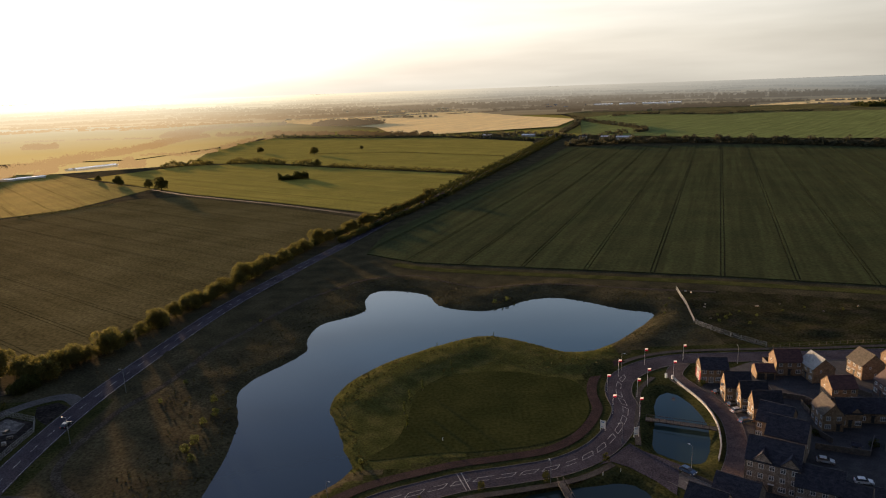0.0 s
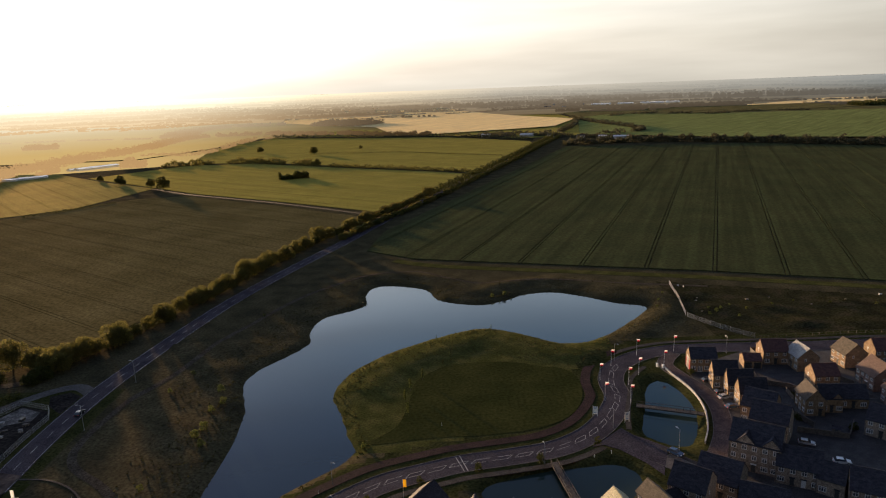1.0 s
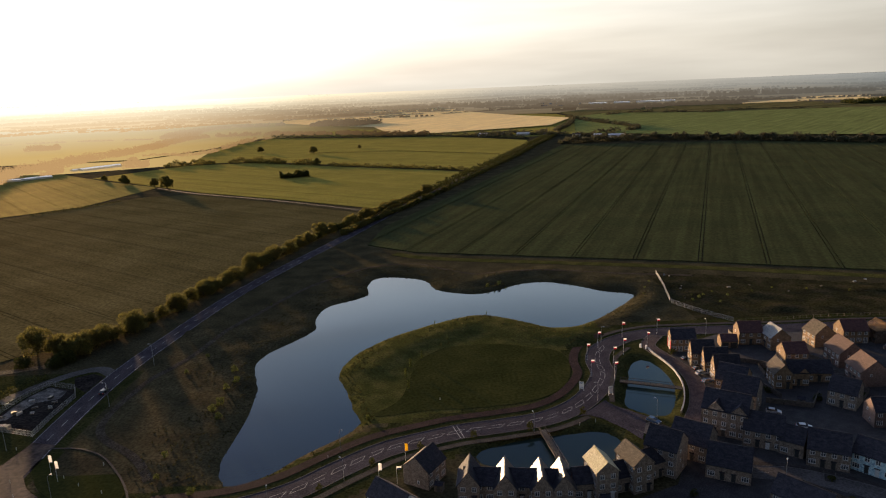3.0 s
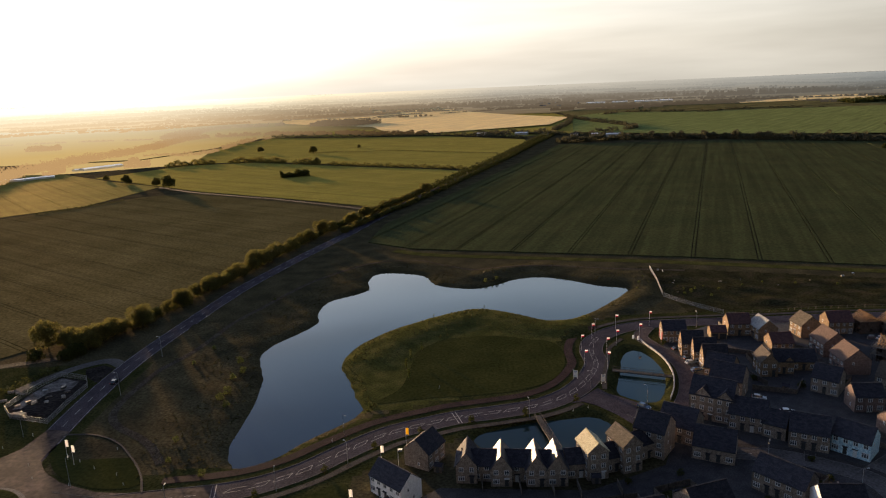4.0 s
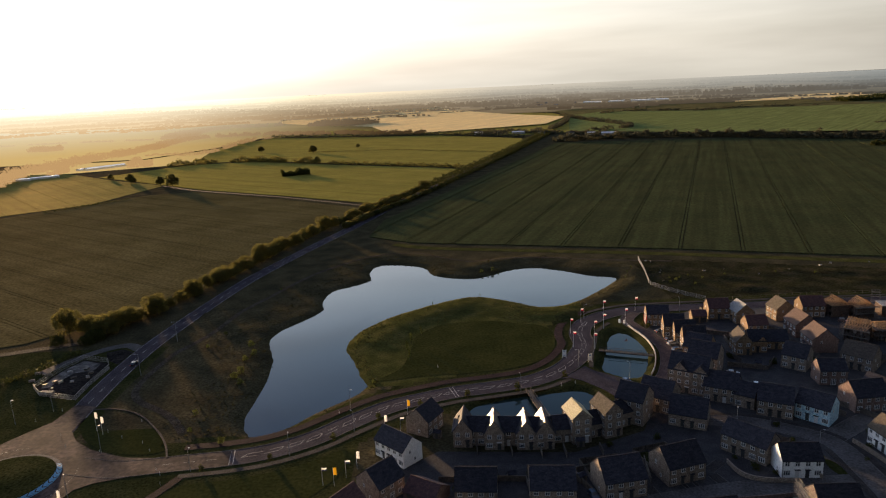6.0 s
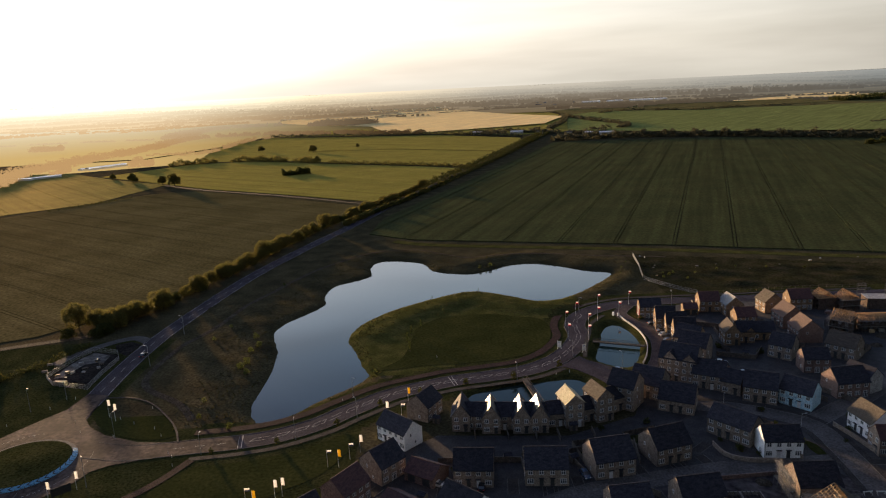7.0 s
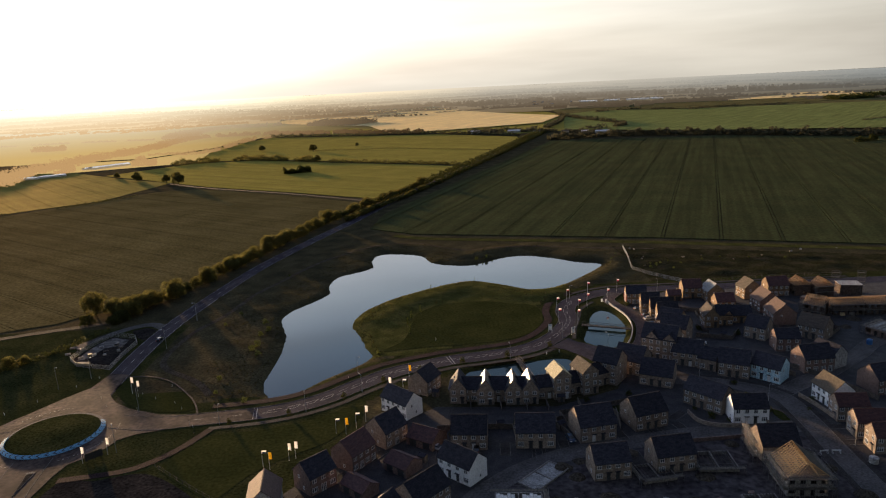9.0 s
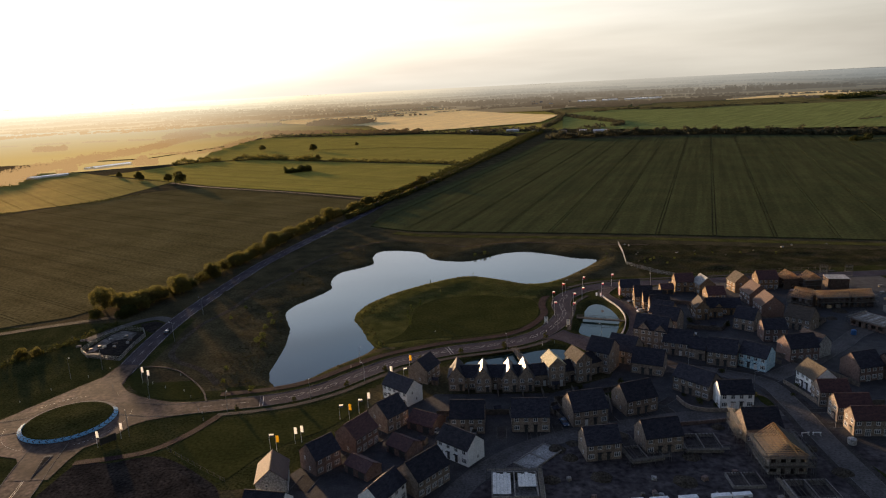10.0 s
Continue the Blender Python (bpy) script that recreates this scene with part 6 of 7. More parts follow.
for x, y, c in ((-43.5, 92.1, WHITE_CLOTH), (-41.8, 92.9, WHITE_CLOTH), (-47.9, 87.8, YELLOW_CLOTH), (-29.1, 105.4, YELLOW_CLOTH), (-23.9, 112.9, WHITE_CLOTH), (-17.7, 133.2, WHITE_CLOTH), (-11.2, 142.6, YELLOW_CLOTH), (-108.4, 142.9, WHITE_CLOTH), (-105.0, 139.7, WHITE_CLOTH), (-98.1, 101.1, WHITE_CLOTH), (-103.1, 96.5, WHITE_CLOTH)):
    flag(x, y, c, c, "tall yellow banner on a pole beside the green" if c is YELLOW_CLOTH else "tall white banner on a pole beside the green", 6.2 if y > 135 and x < -100 else 5.4, True, 10)
for x, y in ((-50.1, 89.3), (-32.1, 105.8), (-26.4, 108.9), (-12.9, 131.6)):
    flag(x, y, WHITE_CLOTH, BLUE_CLOTH, "small white flag with a dark lower band", 5.2)


def board(x, y, turn, size=1.0):
    """A framed sale board on two posts, its writing too small to read."""
    ob = empty("sign_board", pose(x, y, ground_at(x, y), 0, 0, turn), "tall white sale board with blue print on two posts" if size > 0.7 else "small white road sign board on two posts", "sign", "sale boards")
    ob.matrix_basis = ob.matrix_basis @ Matrix.Diagonal((size, size, size, 1))
    for e in (-0.95, 0.95):
        p = Shape()
        p.box(e - 0.07, -0.07, 0, e + 0.07, 0.07, 4.4)
        part("post", p, WHITE_PAINT, ob)
    b = Shape()
    b.box(-0.88, -0.05, 0.9, 0.88, 0.05, 4.2)
    panel = part("panel", b, WHITE_PAINT, ob)
    t = Shape()
    for z, w in ((3.7, 1.3), (3.3, 1.0), (1.4, 1.2)):
        t.box(-w / 2, -0.06, z, w / 2, -0.052, z + 0.22)
    part("print", t, BLUE_PAINT if size > 0.7 else DARK, panel)
    return ob


board(45.5, 182, -25, 0.75)
board(54, 177.5, 15, 0.75)


def hoarding(x, y, turn):
    """A broad dark display board on three stout posts, its back braced."""
    ob = empty("display_board", pose(x, y, ground_at(x, y), 0, 0, turn), "broad dark display board on posts beside the roundabout", "sign")
    for e in (-2.0, 0.0, 2.0):
        p, b = Shape(), Shape()
        p.box(e - 0.08, 0.05, -0.1, e + 0.08, 0.21, 2.6)
        b.tube((e, 0.2, 1.5), (e, 1.3, 0.0), 0.05, 0.05, 6)
        part("post", p, WOOD_DARK, ob)
        part("brace", b, WOOD_DARK, ob)
    f = Shape()
    f.box(-2.4, -0.03, 0.5, 2.4, 0.04, 2.6)
    panel = part("panel", f, DARK, ob)
    t = Shape()
    t.box(-2.44, -0.05, 2.6, 2.44, 0.06, 2.68)
    t.box(-2.44, -0.05, 0.42, 2.44, 0.06, 0.5)
    part("frame_rail", t, WOOD_DARK, panel)
    return ob


hoarding(-100.8, 98.6, 42)


def lamp_post(x, y, turn, h=8.0):
    ob = empty("street_lamp", pose(x, y, ground_at(x, y), 0, 0, turn), "grey steel street lamp with a short arm", "street lamp", "street lamps")
    p, a, l = Shape(), Shape(), Shape()
    p.tube((0, 0, 0), (0, 0, 1.2), 0.09, 0.09, 8)
    p.tube((0, 0, 1.2), (0, 0, h), 0.07, 0.045, 8)
    a.tube((0, 0, h - 0.05), (0.9, 0, h + 0.1), 0.035, 0.03, 6)
    l.box(0.75, -0.16, h + 0.02, 1.45, 0.16, h + 0.17, taper=0.05)
    part("pole", p, STEEL, ob)
    part("arm", a, STEEL, ob)
    part("lantern", l, STEEL, ob)
    return ob


lamps_at = ((26, 155.5, 100), (-27, 134, 130), (-44, 122, 100), (63.6, 160.3, 120), (-30, 150, -40), (-138, 150, -30), (-151, 118, -20), (-130, 158, -10), (-100, 128, 80), (-70, 116, 90), (49, 174, 200), (62, 224, -40), (104, 226.5, 90), (-96, 102, 120), (-112, 62, 160), (-112, 185, 180), (-111, 220, 180), (100, 110, 0), (111, 84, 180), (112, 62, 180), (84, 124, 60))
for x, y, r in lamps_at:
    lamp_post(x, y, r, 8.5 if x < -90 else 6.5)


def bollard(x, y):
    s = Shape()
    s.tube((0, 0, 0), (0, 0, 0.95), 0.07, 0.06, 8)
    s.tube((0, 0, 0.95), (0, 0, 1.02), 0.06, 0.02, 8)
    return tagged(part("bollard", s, WHITE_PAINT, m=pose(x, y, ground_at(x, y))), "small white marker post beside the road", "bollard", "marker posts")


for x, y in ((-1.4, 179.3), (-96, 147), (-90, 133), (-86, 128), (-118, 140), (-101, 129), (-80, 117.5), (-78, 115), (-140, 140), (-127, 158), (-132, 151), (-146, 131), (-76, 110), (-104, 141), (-113, 133), (-98, 137), (45, 160), (40, 158.5), (-33, 146)):
    bollard(x, y)


def fence_run(name, pts, h, step, mat, label, rails=3, post=0.06, mesh_gap=0.0, straight=False):
    """Posts with rails between them along a line; each post, and the rails of each bay, are parts."""
    if straight:
        line = [Vector(pts[0])]
        for a, b in zip(pts, pts[1:]):
            n = max(1, round((Vector(b) - Vector(a)).length / step))
            line += [Vector(a).lerp(Vector(b), (k + 1) / n) for k in range(n)]
    else:
        line = spline(pts, False, step)
    ob = empty(name, pose(line[0].x, line[0].y, 0), label, "fence", "fences")
    base = Vector((line[0].x, line[0].y, 0))
    for i, p in enumerate(line):
        z = ground_at(p.x, p.y)
        s = Shape()
        s.box(-post, -post, -0.1, post, post, h)
        part("post", s, mat, ob, m=pose(p.x - base.x, p.y - base.y, z))
        if i + 1 < len(line):
            q = line[i + 1]
            zq = ground_at(q.x, q.y)
            r = Shape()
            if mesh_gap:
                length = (q - p).length - 2 * post
                n = max(2, int(length / mesh_gap))
                xs = [v for k in range(n + 1) for v in (post + (length - 0.04) * k / n, post + (length - 0.04) * k / n + 0.04)]
                zs = [v for k in range(rails) for v in (h * (0.08 + 0.84 * k / (rails - 1)), h * (0.08 + 0.84 * k / (rails - 1)) + 0.06)]
                r.lattice(xs, zs, -0.02, 0.02)
                part("panel", r, mat, ob, m=pose(p.x - base.x, p.y - base.y, (z + zq) / 2, 0, 0, math.degrees(math.atan2((q - p).y, (q - p).x))))
            else:
                for k in range(rails):
                    r = Shape()
                    u = h * (0.12 + 0.83 * k / max(1, rails - 1))
                    r.tube(Vector((p.x, p.y, z + u)) - base, Vector((q.x, q.y, zq + u)) - base, post * 0.55, None, 4)
                    part("rail", r, mat, ob)
    return ob


fence_run("mesh_fence", [(113, 317), (109, 293), (104.5, 270)], 2.0, 3.4, STEEL, "tall pale mesh fence beside the lake", 3, 0.07, 0.3)
fence_run("mesh_fence", [(104.5, 268), (110, 257), (115, 249), (121, 241)], 2.0, 3.4, STEEL, "tall pale mesh fence above the estate road", 3, 0.07, 0.3)
fence_run("wooden_fence", [(121, 240), (141, 241), (165, 242), (200, 240)], 1.2, 3.0, WOOD_GREY, "low wooden fence along the estate road", 2)
fence_run("wooden_fence", [(-81, 92.5), (-70, 83), (-59, 74)], 1.1, 2.6, WOOD_GREY, "low wooden fence at the green's edge", 2)
fence_run("mesh_fence", [(-147.7, 177.7), (-141.8, 170.9), (-126.7, 165.8), (-127.6, 179.1), (-127.4, 193.0), (-131.0, 199.9), (-142.6, 204.3), (-145.5, 196.0), (-147.1, 186.1), (-147.7, 177.7)], 2.0, 3.0, STEEL, "mesh fence round a works compound", 3, 0.045, 0.3, True)


def gate_pier(x, y, turn):
    s = Shape()
    s.box(-0.3, -0.3, 0, 0.3, 0.3, 1.3)
    s.box(-0.36, -0.36, 1.3, 0.36, 0.36, 1.44, taper=0.08)
    return tagged(part("stone_pier", s, RENDER_WHITE, m=pose(x, y, 0.0, 0, 0, turn)), "pale stone gate pier at the drive's end", "pier", "stone piers")


for x, y in ((77.1, 215.5), (75.4, 216.9)):
    gate_pier(x, y, 20)


def footbridge(x, y, turn, length, label):
    ob = empty("footbridge", pose(x, y, 0.15, 0, 0, turn), label, "bridge", "footbridges")
    n = int(length / 0.5)
    for i in range(n):
        s = Shape()
        u = -length / 2 + length * i / n
        s.box(u + 0.02, -0.8, 0.0, u + length / n - 0.02, 0.8, 0.08)
        part("plank", s, WOOD_DARK, ob)
    for e in (-0.85, 0.85):
        b = Shape()
        b.box(-length / 2, e - 0.08, -0.25, length / 2, e + 0.08, 0.06)
        part("beam", b, WOOD_DARK, ob)
        r = Shape()
        r.box(-length / 2, e - 0.05, 1.0, length / 2, e + 0.05, 1.1)
        part("handrail", r, WOOD_DARK, ob)
        for i in range(int(length / 2) + 1):
            q = Shape()
            u = -length / 2 + 0.1 + (length - 0.2) * i / int(length / 2)
            q.box(u - 0.05, e - 0.05, 0.06, u + 0.05, e + 0.05, 1.0)
            part("post", q, WOOD_DARK, ob)
    return ob


footbridge(69, 184, -22, 20, "weathered timber footbridge across the pond")
footbridge(30, 146, -82, 21, "weathered timber footbridge across the lower pond")


# ---- cars ----
def car(x, y, turn, paint, label, van=False):
    """A parked car: pressed body, glasshouse, wheels with tyre and rim, lamps."""
    ob = empty("van" if van else "car", pose(x, y, ground_at(x, y) + 0.05, 0, 0, turn), label, "van" if van else "car", "parked cars")
    L_, W_ = (4.9, 1.9) if van else (4.3, 1.78)
    low = [(-L_ / 2, 0.35), (-L_ / 2 + 0.05, 0.75), (-L_ / 2 + 0.15, 0.92), (L_ / 2 - 1.1, 0.95), (L_ / 2 - 0.25, 0.8), (L_ / 2, 0.6), (L_ / 2 - 0.03, 0.3)]
    top = [(-L_ / 2 + 0.1, 0.9), (-L_ / 2 + 0.25, 1.95), (L_ / 2 - 1.5, 1.98), (L_ / 2 - 0.85, 0.95)] if van else [(-L_ / 2 + 0.25, 0.9), (-L_ / 2 + 0.75, 1.42), (L_ / 2 - 1.9, 1.45), (L_ / 2 - 1.1, 0.93)]

    def hull(profile, half, inset):
        s = Shape()
        zs = [p[1] for p in profile]
        a = [(px, half - inset * (pz - min(zs)) / (max(zs) - min(zs)), pz) for px, pz in profile]
        b = [(px, -py, pz) for px, py, pz in a]
        s.face(a[::-1] if False else a)
        s.face(b[::-1])
        for i in range(len(a)):
            j = (i + 1) % len(a)
            s.face((a[i], b[i], b[j], a[j]))
        return s

    part("body", hull(low, W_ / 2, 0.05), paint, ob)
    cabin = part("cabin", hull(top, W_ / 2 - 0.07, 0.16), GLASS if not van else paint, ob)
    r = Shape()
    xs = sorted(p[0] for p in top)
    zt = max(p[1] for p in top)
    r.box(top[1][0] - 0.02, -W_ / 2 + 0.2, zt - 0.03, top[2][0] + 0.02, W_ / 2 - 0.2, zt + 0.04, taper=0.04)
    part("roof", r, paint, cabin)
    for u in (-L_ / 2 + 0.8, L_ / 2 - 0.85):
        for e in (-1, 1):
            t, q = Shape(), Shape()
            t.tube((u, e * (W_ / 2 - 0.2), 0.33), (u, e * (W_ / 2 + 0.01), 0.33), 0.33, 0.33, 14)
            q.tube((u, e * (W_ / 2), 0.33), (u, e * (W_ / 2 + 0.02), 0.33), 0.2, 0.19, 10)
            wheel = part("wheel", t, TYRE, ob)
            part("rim", q, STEEL, wheel)
    for e in (-1, 1):
        h, b = Shape(), Shape()
        h.box(L_ / 2 - 0.16, e * 0.62 - 0.2, 0.58, L_ / 2 + 0.01, e * 0.62 + 0.2, 0.72)
        b.box(-L_ / 2 - 0.01, e * 0.68 - 0.14, 0.62, -L_ / 2 + 0.1, e * 0.68 + 0.14, 0.82)
        part("headlight", h, WHITE_PAINT, ob)
        part("tail_light", b, RED_PAINT, ob)
    return ob


CAR_BLACK, CAR_SILVER, CAR_WHITE, CAR_BLUE, CAR_RED = (plain("car_" + n, c, 0.25, 0.0, 0.7) for n, c in (("black", (0.02, 0.021, 0.024)), ("silver", (0.42, 0.43, 0.45)), ("white", (0.7, 0.7, 0.7)), ("blue", (0.05, 0.09, 0.16)), ("red", (0.2, 0.02, 0.02))))
car(62, 158.5, -52, CAR_BLUE, "dark blue car stopped on the estate street")
car(99, 161, -25, CAR_SILVER, "pale silver car parked in a yard")
car(103, 151, -15, CAR_WHITE, "white car parked in a yard")
for x, y, c, n in ((88.2, 203.5, CAR_BLACK, "black"), (89.0, 194.5, CAR_BLACK, "black"), (88.6, 190.5, CAR_SILVER, "silver"), (88.2, 184, CAR_BLUE, "dark blue")):
    car(x, y, 15, c, f"{n} car parked before the crescent houses")
car(-119, 196, 90, CAR_BLACK, "dark car on the main road")
car(-2, 94, -30, CAR_SILVER, "silver car parked by a garage")
car(9, 92, 80, CAR_BLACK, "black car parked on a drive")
car(36, 95, -80, CAR_BLUE, "dark blue car parked on a drive")
car(166, 205, 20, CAR_SILVER, "silver car parked by new houses")
car(148, 224, 170, CAR_WHITE, "white car parked on the estate road")


# ---- garden walls, fences, sheds ----
def garden_wall(pts, h, mat, label, thick=0.12):
    line = [Vector(p) for p in pts]
    s = Shape()
    ribbon(s, line, -thick, thick, 0.0, h)
    ribbon(s, line, -thick - 0.05, thick + 0.05, h, h + 0.07)
    return tagged(part("garden_wall", s, mat), label, "wall", "garden walls")


garden_wall([Vector(p) for p in spline([(77.6, 214.9), (78.3, 208.7), (79.5, 202.7), (80.3, 196.4), (80.2, 189.1), (79.2, 182.3), (77.6, 176.5), (75.2, 169.9), (71.9, 163.3)], False, 1.0)], 0.75, RENDER_GREY, "low pale curved wall between pond and drive", 0.14)
for pts in ([(74, 107), (75, 101), (79, 97.8), (87, 96.6)], [(111.5, 114), (113, 107), (114, 98)], [(96, 113), (92, 104), (94, 97.5)]):
    garden_wall([Vector(p) for p in spline(pts, False, 1.0)], 1.3, STONE, "curved buff stone garden wall")
for a, b in (((12.5, 104), (20.5, 103)), ((20.5, 103), (21, 92)), ((33.5, 104), (36, 96)), ((-2, 104.5), (12.5, 104)), ((34, 106), (52, 111)), ((53, 110), (51.5, 99)), ((68, 113), (66, 101)), ((9, 117), (9, 122)), ((18.5, 115), (18.5, 121)), ((26.5, 114), (26.5, 120)), ((33, 113), (33, 119)), ((43, 113), (43, 118)), ((100, 168), (112, 163)), ((112, 163), (118, 171)), ((104, 178), (106, 170)), ((126, 186), (133, 176)), ((128, 205), (133, 196)), ((48, 88), (52, 84)), ((120, 136), (126, 126)), ((113, 137), (118, 128)), ((128, 122), (133, 108)), ((125, 96), (133, 96)), ((125, 88), (133, 88)), ((104, 200), (112, 196)), ((112, 196), (116, 188))):
    garden_wall((a, b), 1.7, WOOD_GREY, "weathered close-boarded garden fence", 0.05)


def shed(x, y, turn, w, d):
    ob = empty("garden_shed", pose(x, y, 0.04, 0, 0, turn), "small weathered timber garden shed", "shed", "sheds")
    b, dr = Shape(), Shape()
    b.box(-w / 2, -d / 2, 0, w / 2, d / 2, 1.9)
    dr.box(-0.4, -d / 2 - 0.03, 0.05, 0.4, -d / 2, 1.75)
    part("body", b, WOOD_GREY, ob)
    part("door", dr, DARK, ob)
    part("roof", gable_roof(w, d, 1.9, 0.5, True, 0.15, 0.06), SLATE, ob)
    return ob


for x, y, r in ((10, 123.5, 10), (23, 122, 5), (38, 119.5, 0), (17, 104.5, 5), (34.5, 102, 30), (-2, 128, -20), (110, 166, -30), (122, 183, 10), (56, 111, 20), (-6, 88, -35)):
    shed(x, y, r, 2.2, 1.8)
rnd = random.Random(77)
for x, y in ((80, 103.5), (84, 101), (77, 109), (96, 116), (110, 105), (114, 111), (116, 104), (-22, 108), (-25, 104), (-4, 102), (2, 101), (22, 106), (30, 105.5), (46, 106), (64, 112), (84, 213), (85, 210), (76, 150), (68, 148), (52, 135), (60, 121), (96, 125), (98, 105), (119, 118), (118, 92), (14, 122), (29, 119.5), (46, 118.5), (104, 175), (116, 168)):
    plant("shrub", x, y, rnd.uniform(0.6, 1.3), rnd.uniform(0, 360), group="garden shrubs", category="shrub", z=0.04)


def drive(x, y, turn, w, d, mat=PAVING, label="paved drive beside a new house"):
    """A thin paved plate with a raised edging."""
    ob = part("paved_drive", slab_shape(w, d), mat, m=pose(x, y, 0.045, 0, 0, turn))
    for e in (-1, 1):
        k = Shape()
        k.box(e * w / 2 - 0.06, -d / 2, 0.0, e * w / 2 + 0.06, d / 2, 0.07)
        part("edging", k, KERB, ob)
    return tagged(ob, label, "drive", "paved drives")


def slab_shape(w, d):
    s = Shape()
    s.box(-w / 2, -d / 2, -0.03, w / 2, d / 2, 0.035)
    return s


def garden(x, y, turn, w, d, back, lawn=True):
    """A rear garden: grass plot, and close-boarded fence panels between posts on three sides."""
    c, n = math.cos(radians(turn)), math.sin(radians(turn))
    gx_, gy_ = x - n * (back + d / 2), y + c * (back + d / 2)
    if lawn:
        g = Shape()
        g.box(-w / 2 + 0.3, -d / 2 + 1.5, -0.03, w / 2 - 0.3, d / 2 - 0.3, 0.03)
        tagged(part("garden_lawn", g, VERGE, m=pose(gx_, gy_, 0.05, 0, 0, turn)), "dark rough grass plot behind a house", "lawn", "garden lawns")
    ob = empty("garden_fence", pose(gx_, gy_, 0.04, 0, 0, turn), "close-boarded timber fence round a small garden", "fence", "garden fences")
    for (ax, ay), (bx, by) in (((-w / 2, -d / 2), (-w / 2, d / 2)), ((-w / 2, d / 2), (w / 2, d / 2)), ((w / 2, d / 2), (w / 2, -d / 2))):
        length = math.hypot(bx - ax, by - ay)
        k = max(1, round(length / 1.9))
        ang = math.degrees(math.atan2(by - ay, bx - ax))
        for i in range(k):
            px, py = ax + (bx - ax) * i / k, ay + (by - ay) * i / k
            p, q = Shape(), Shape()
            p.box(-0.06, -0.06, -0.05, 0.06, 0.06, 1.85)
            q.box(0.06, -0.025, 0.08, length / k - 0.06, 0.025, 1.7)
            part("post", p, WOOD_DARK, ob, m=pose(px, py, 0, 0, 0, ang))
            part("panel", q, WOOD_GREY, ob, m=pose(px, py, 0, 0, 0, ang))


for x, y, t, w, d, b in ((25.9, 95.6, -5, 11, 8, 4.3), (42.9, 98.2, 9, 10.6, 8, 4.8), (59.3, 103.1, 16, 10.4, 8, 4.5), (7.4, 96.7, -6, 10, 8, 4.3), (123.0, 165.3, -44, 8, 8, 4), (99.9, 133.8, -28, 9.6, 8, 4.4), (88.3, 144.9, -29, 10, 9, 4.3), (82.0, 111.6, -51, 11, 8, 3.8), (116.9, 218.6, -5, 8.6, 5, 3.7), (113.5, 181.6, -8, 11, 7, 4.6), (143.4, 162.6, -50, 9.6, 8, 4.4)):
    garden(x, y, t, w, d, b)
for x, y, t, w, d in ((17.0, 92.0, -5, 2.8, 7), (33.6, 91.5, 0, 2.8, 7), (51.0, 94.5, 12, 2.8, 7), (69.0, 99.0, 16, 2.8, 6), (24.6, 88.6, -5, 1.0, 4.6), (27.4, 88.4, -5, 1.0, 4.6), (42.4, 91.0, 9, 1.0, 4.0), (45.3, 91.4, 9, 1.0, 4.0), (60.2, 95.6, 16, 1.0, 5.4), (63.0, 96.4, 16, 1.0, 5.4), (51.0, 83.5, 5, 4.6, 7.0), (-1.0, 91.0, -6, 2.8, 7), (70.5, 106.0, -50, 2.8, 6), (96.5, 126.5, -28, 2.6, 5), (115.5, 104.5, -84, 2.6, 5), (111.8, 94.5, -96, 2.6, 4), (111.8, 85.5, -96, 2.6, 4), (131.0, 188.0, -90, 3, 7), (149.0, 205.0, -90, 3, 7), (104.0, 206.0, -8, 4, 8), (-19.0, 92.0, -37, 2.8, 6), (-28.0, 82.0, -37, 2.8, 5), (-37.0, 71.0, -20, 5, 7)):
    drive(x, y, t, w, d)


# ---- the building site ----
def scaffold(parent, x0, y0, x1, y1, h, lifts):
    """A run of scaffold from one corner to another: standards, ledgers and boarded lifts, each a part."""
    a, b = Vector((x0, y0, 0)), Vector((x1, y1, 0))
    d = (b - a).normalized()
    n = Vector((-d.y, d.x, 0)) * 1.1
    bays = max(1, int((b - a).length / 2.1))
    for i in range(bays + 1):
        p = a + (b - a) * i / bays
        for q in (p, p + n):
            s = Shape()
            s.tube(q, q + Vector((0, 0, h + 0.9)), 0.05, None, 5)
            part("standard", s, SCAFFOLD_TUBE, parent)
    for k in range(1, lifts + 1):
        z = Vector((0, 0, h * k / lifts))
        for q in (a, a + n):
            for up in (0.0, 0.9):
                s = Shape()
                s.tube(q + z + Vector((0, 0, up)), q + (b - a) + z + Vector((0, 0, up)), 0.04, None, 4)
                part("ledger", s, SCAFFOLD_TUBE, parent)
        for j in range(4):
            o = n * (0.1 + 0.22 * j)
            w = n * 0.19
            s = Shape()
            c = [a + z + o, a + z + o + w, b + z + o + w, b + z + o]
            s.face(c)
            s.face([v + Vector((0, 0, -0.05)) for v in c[::-1]])
            part("scaffold_board", s, SCAFFOLD_BOARD, parent)


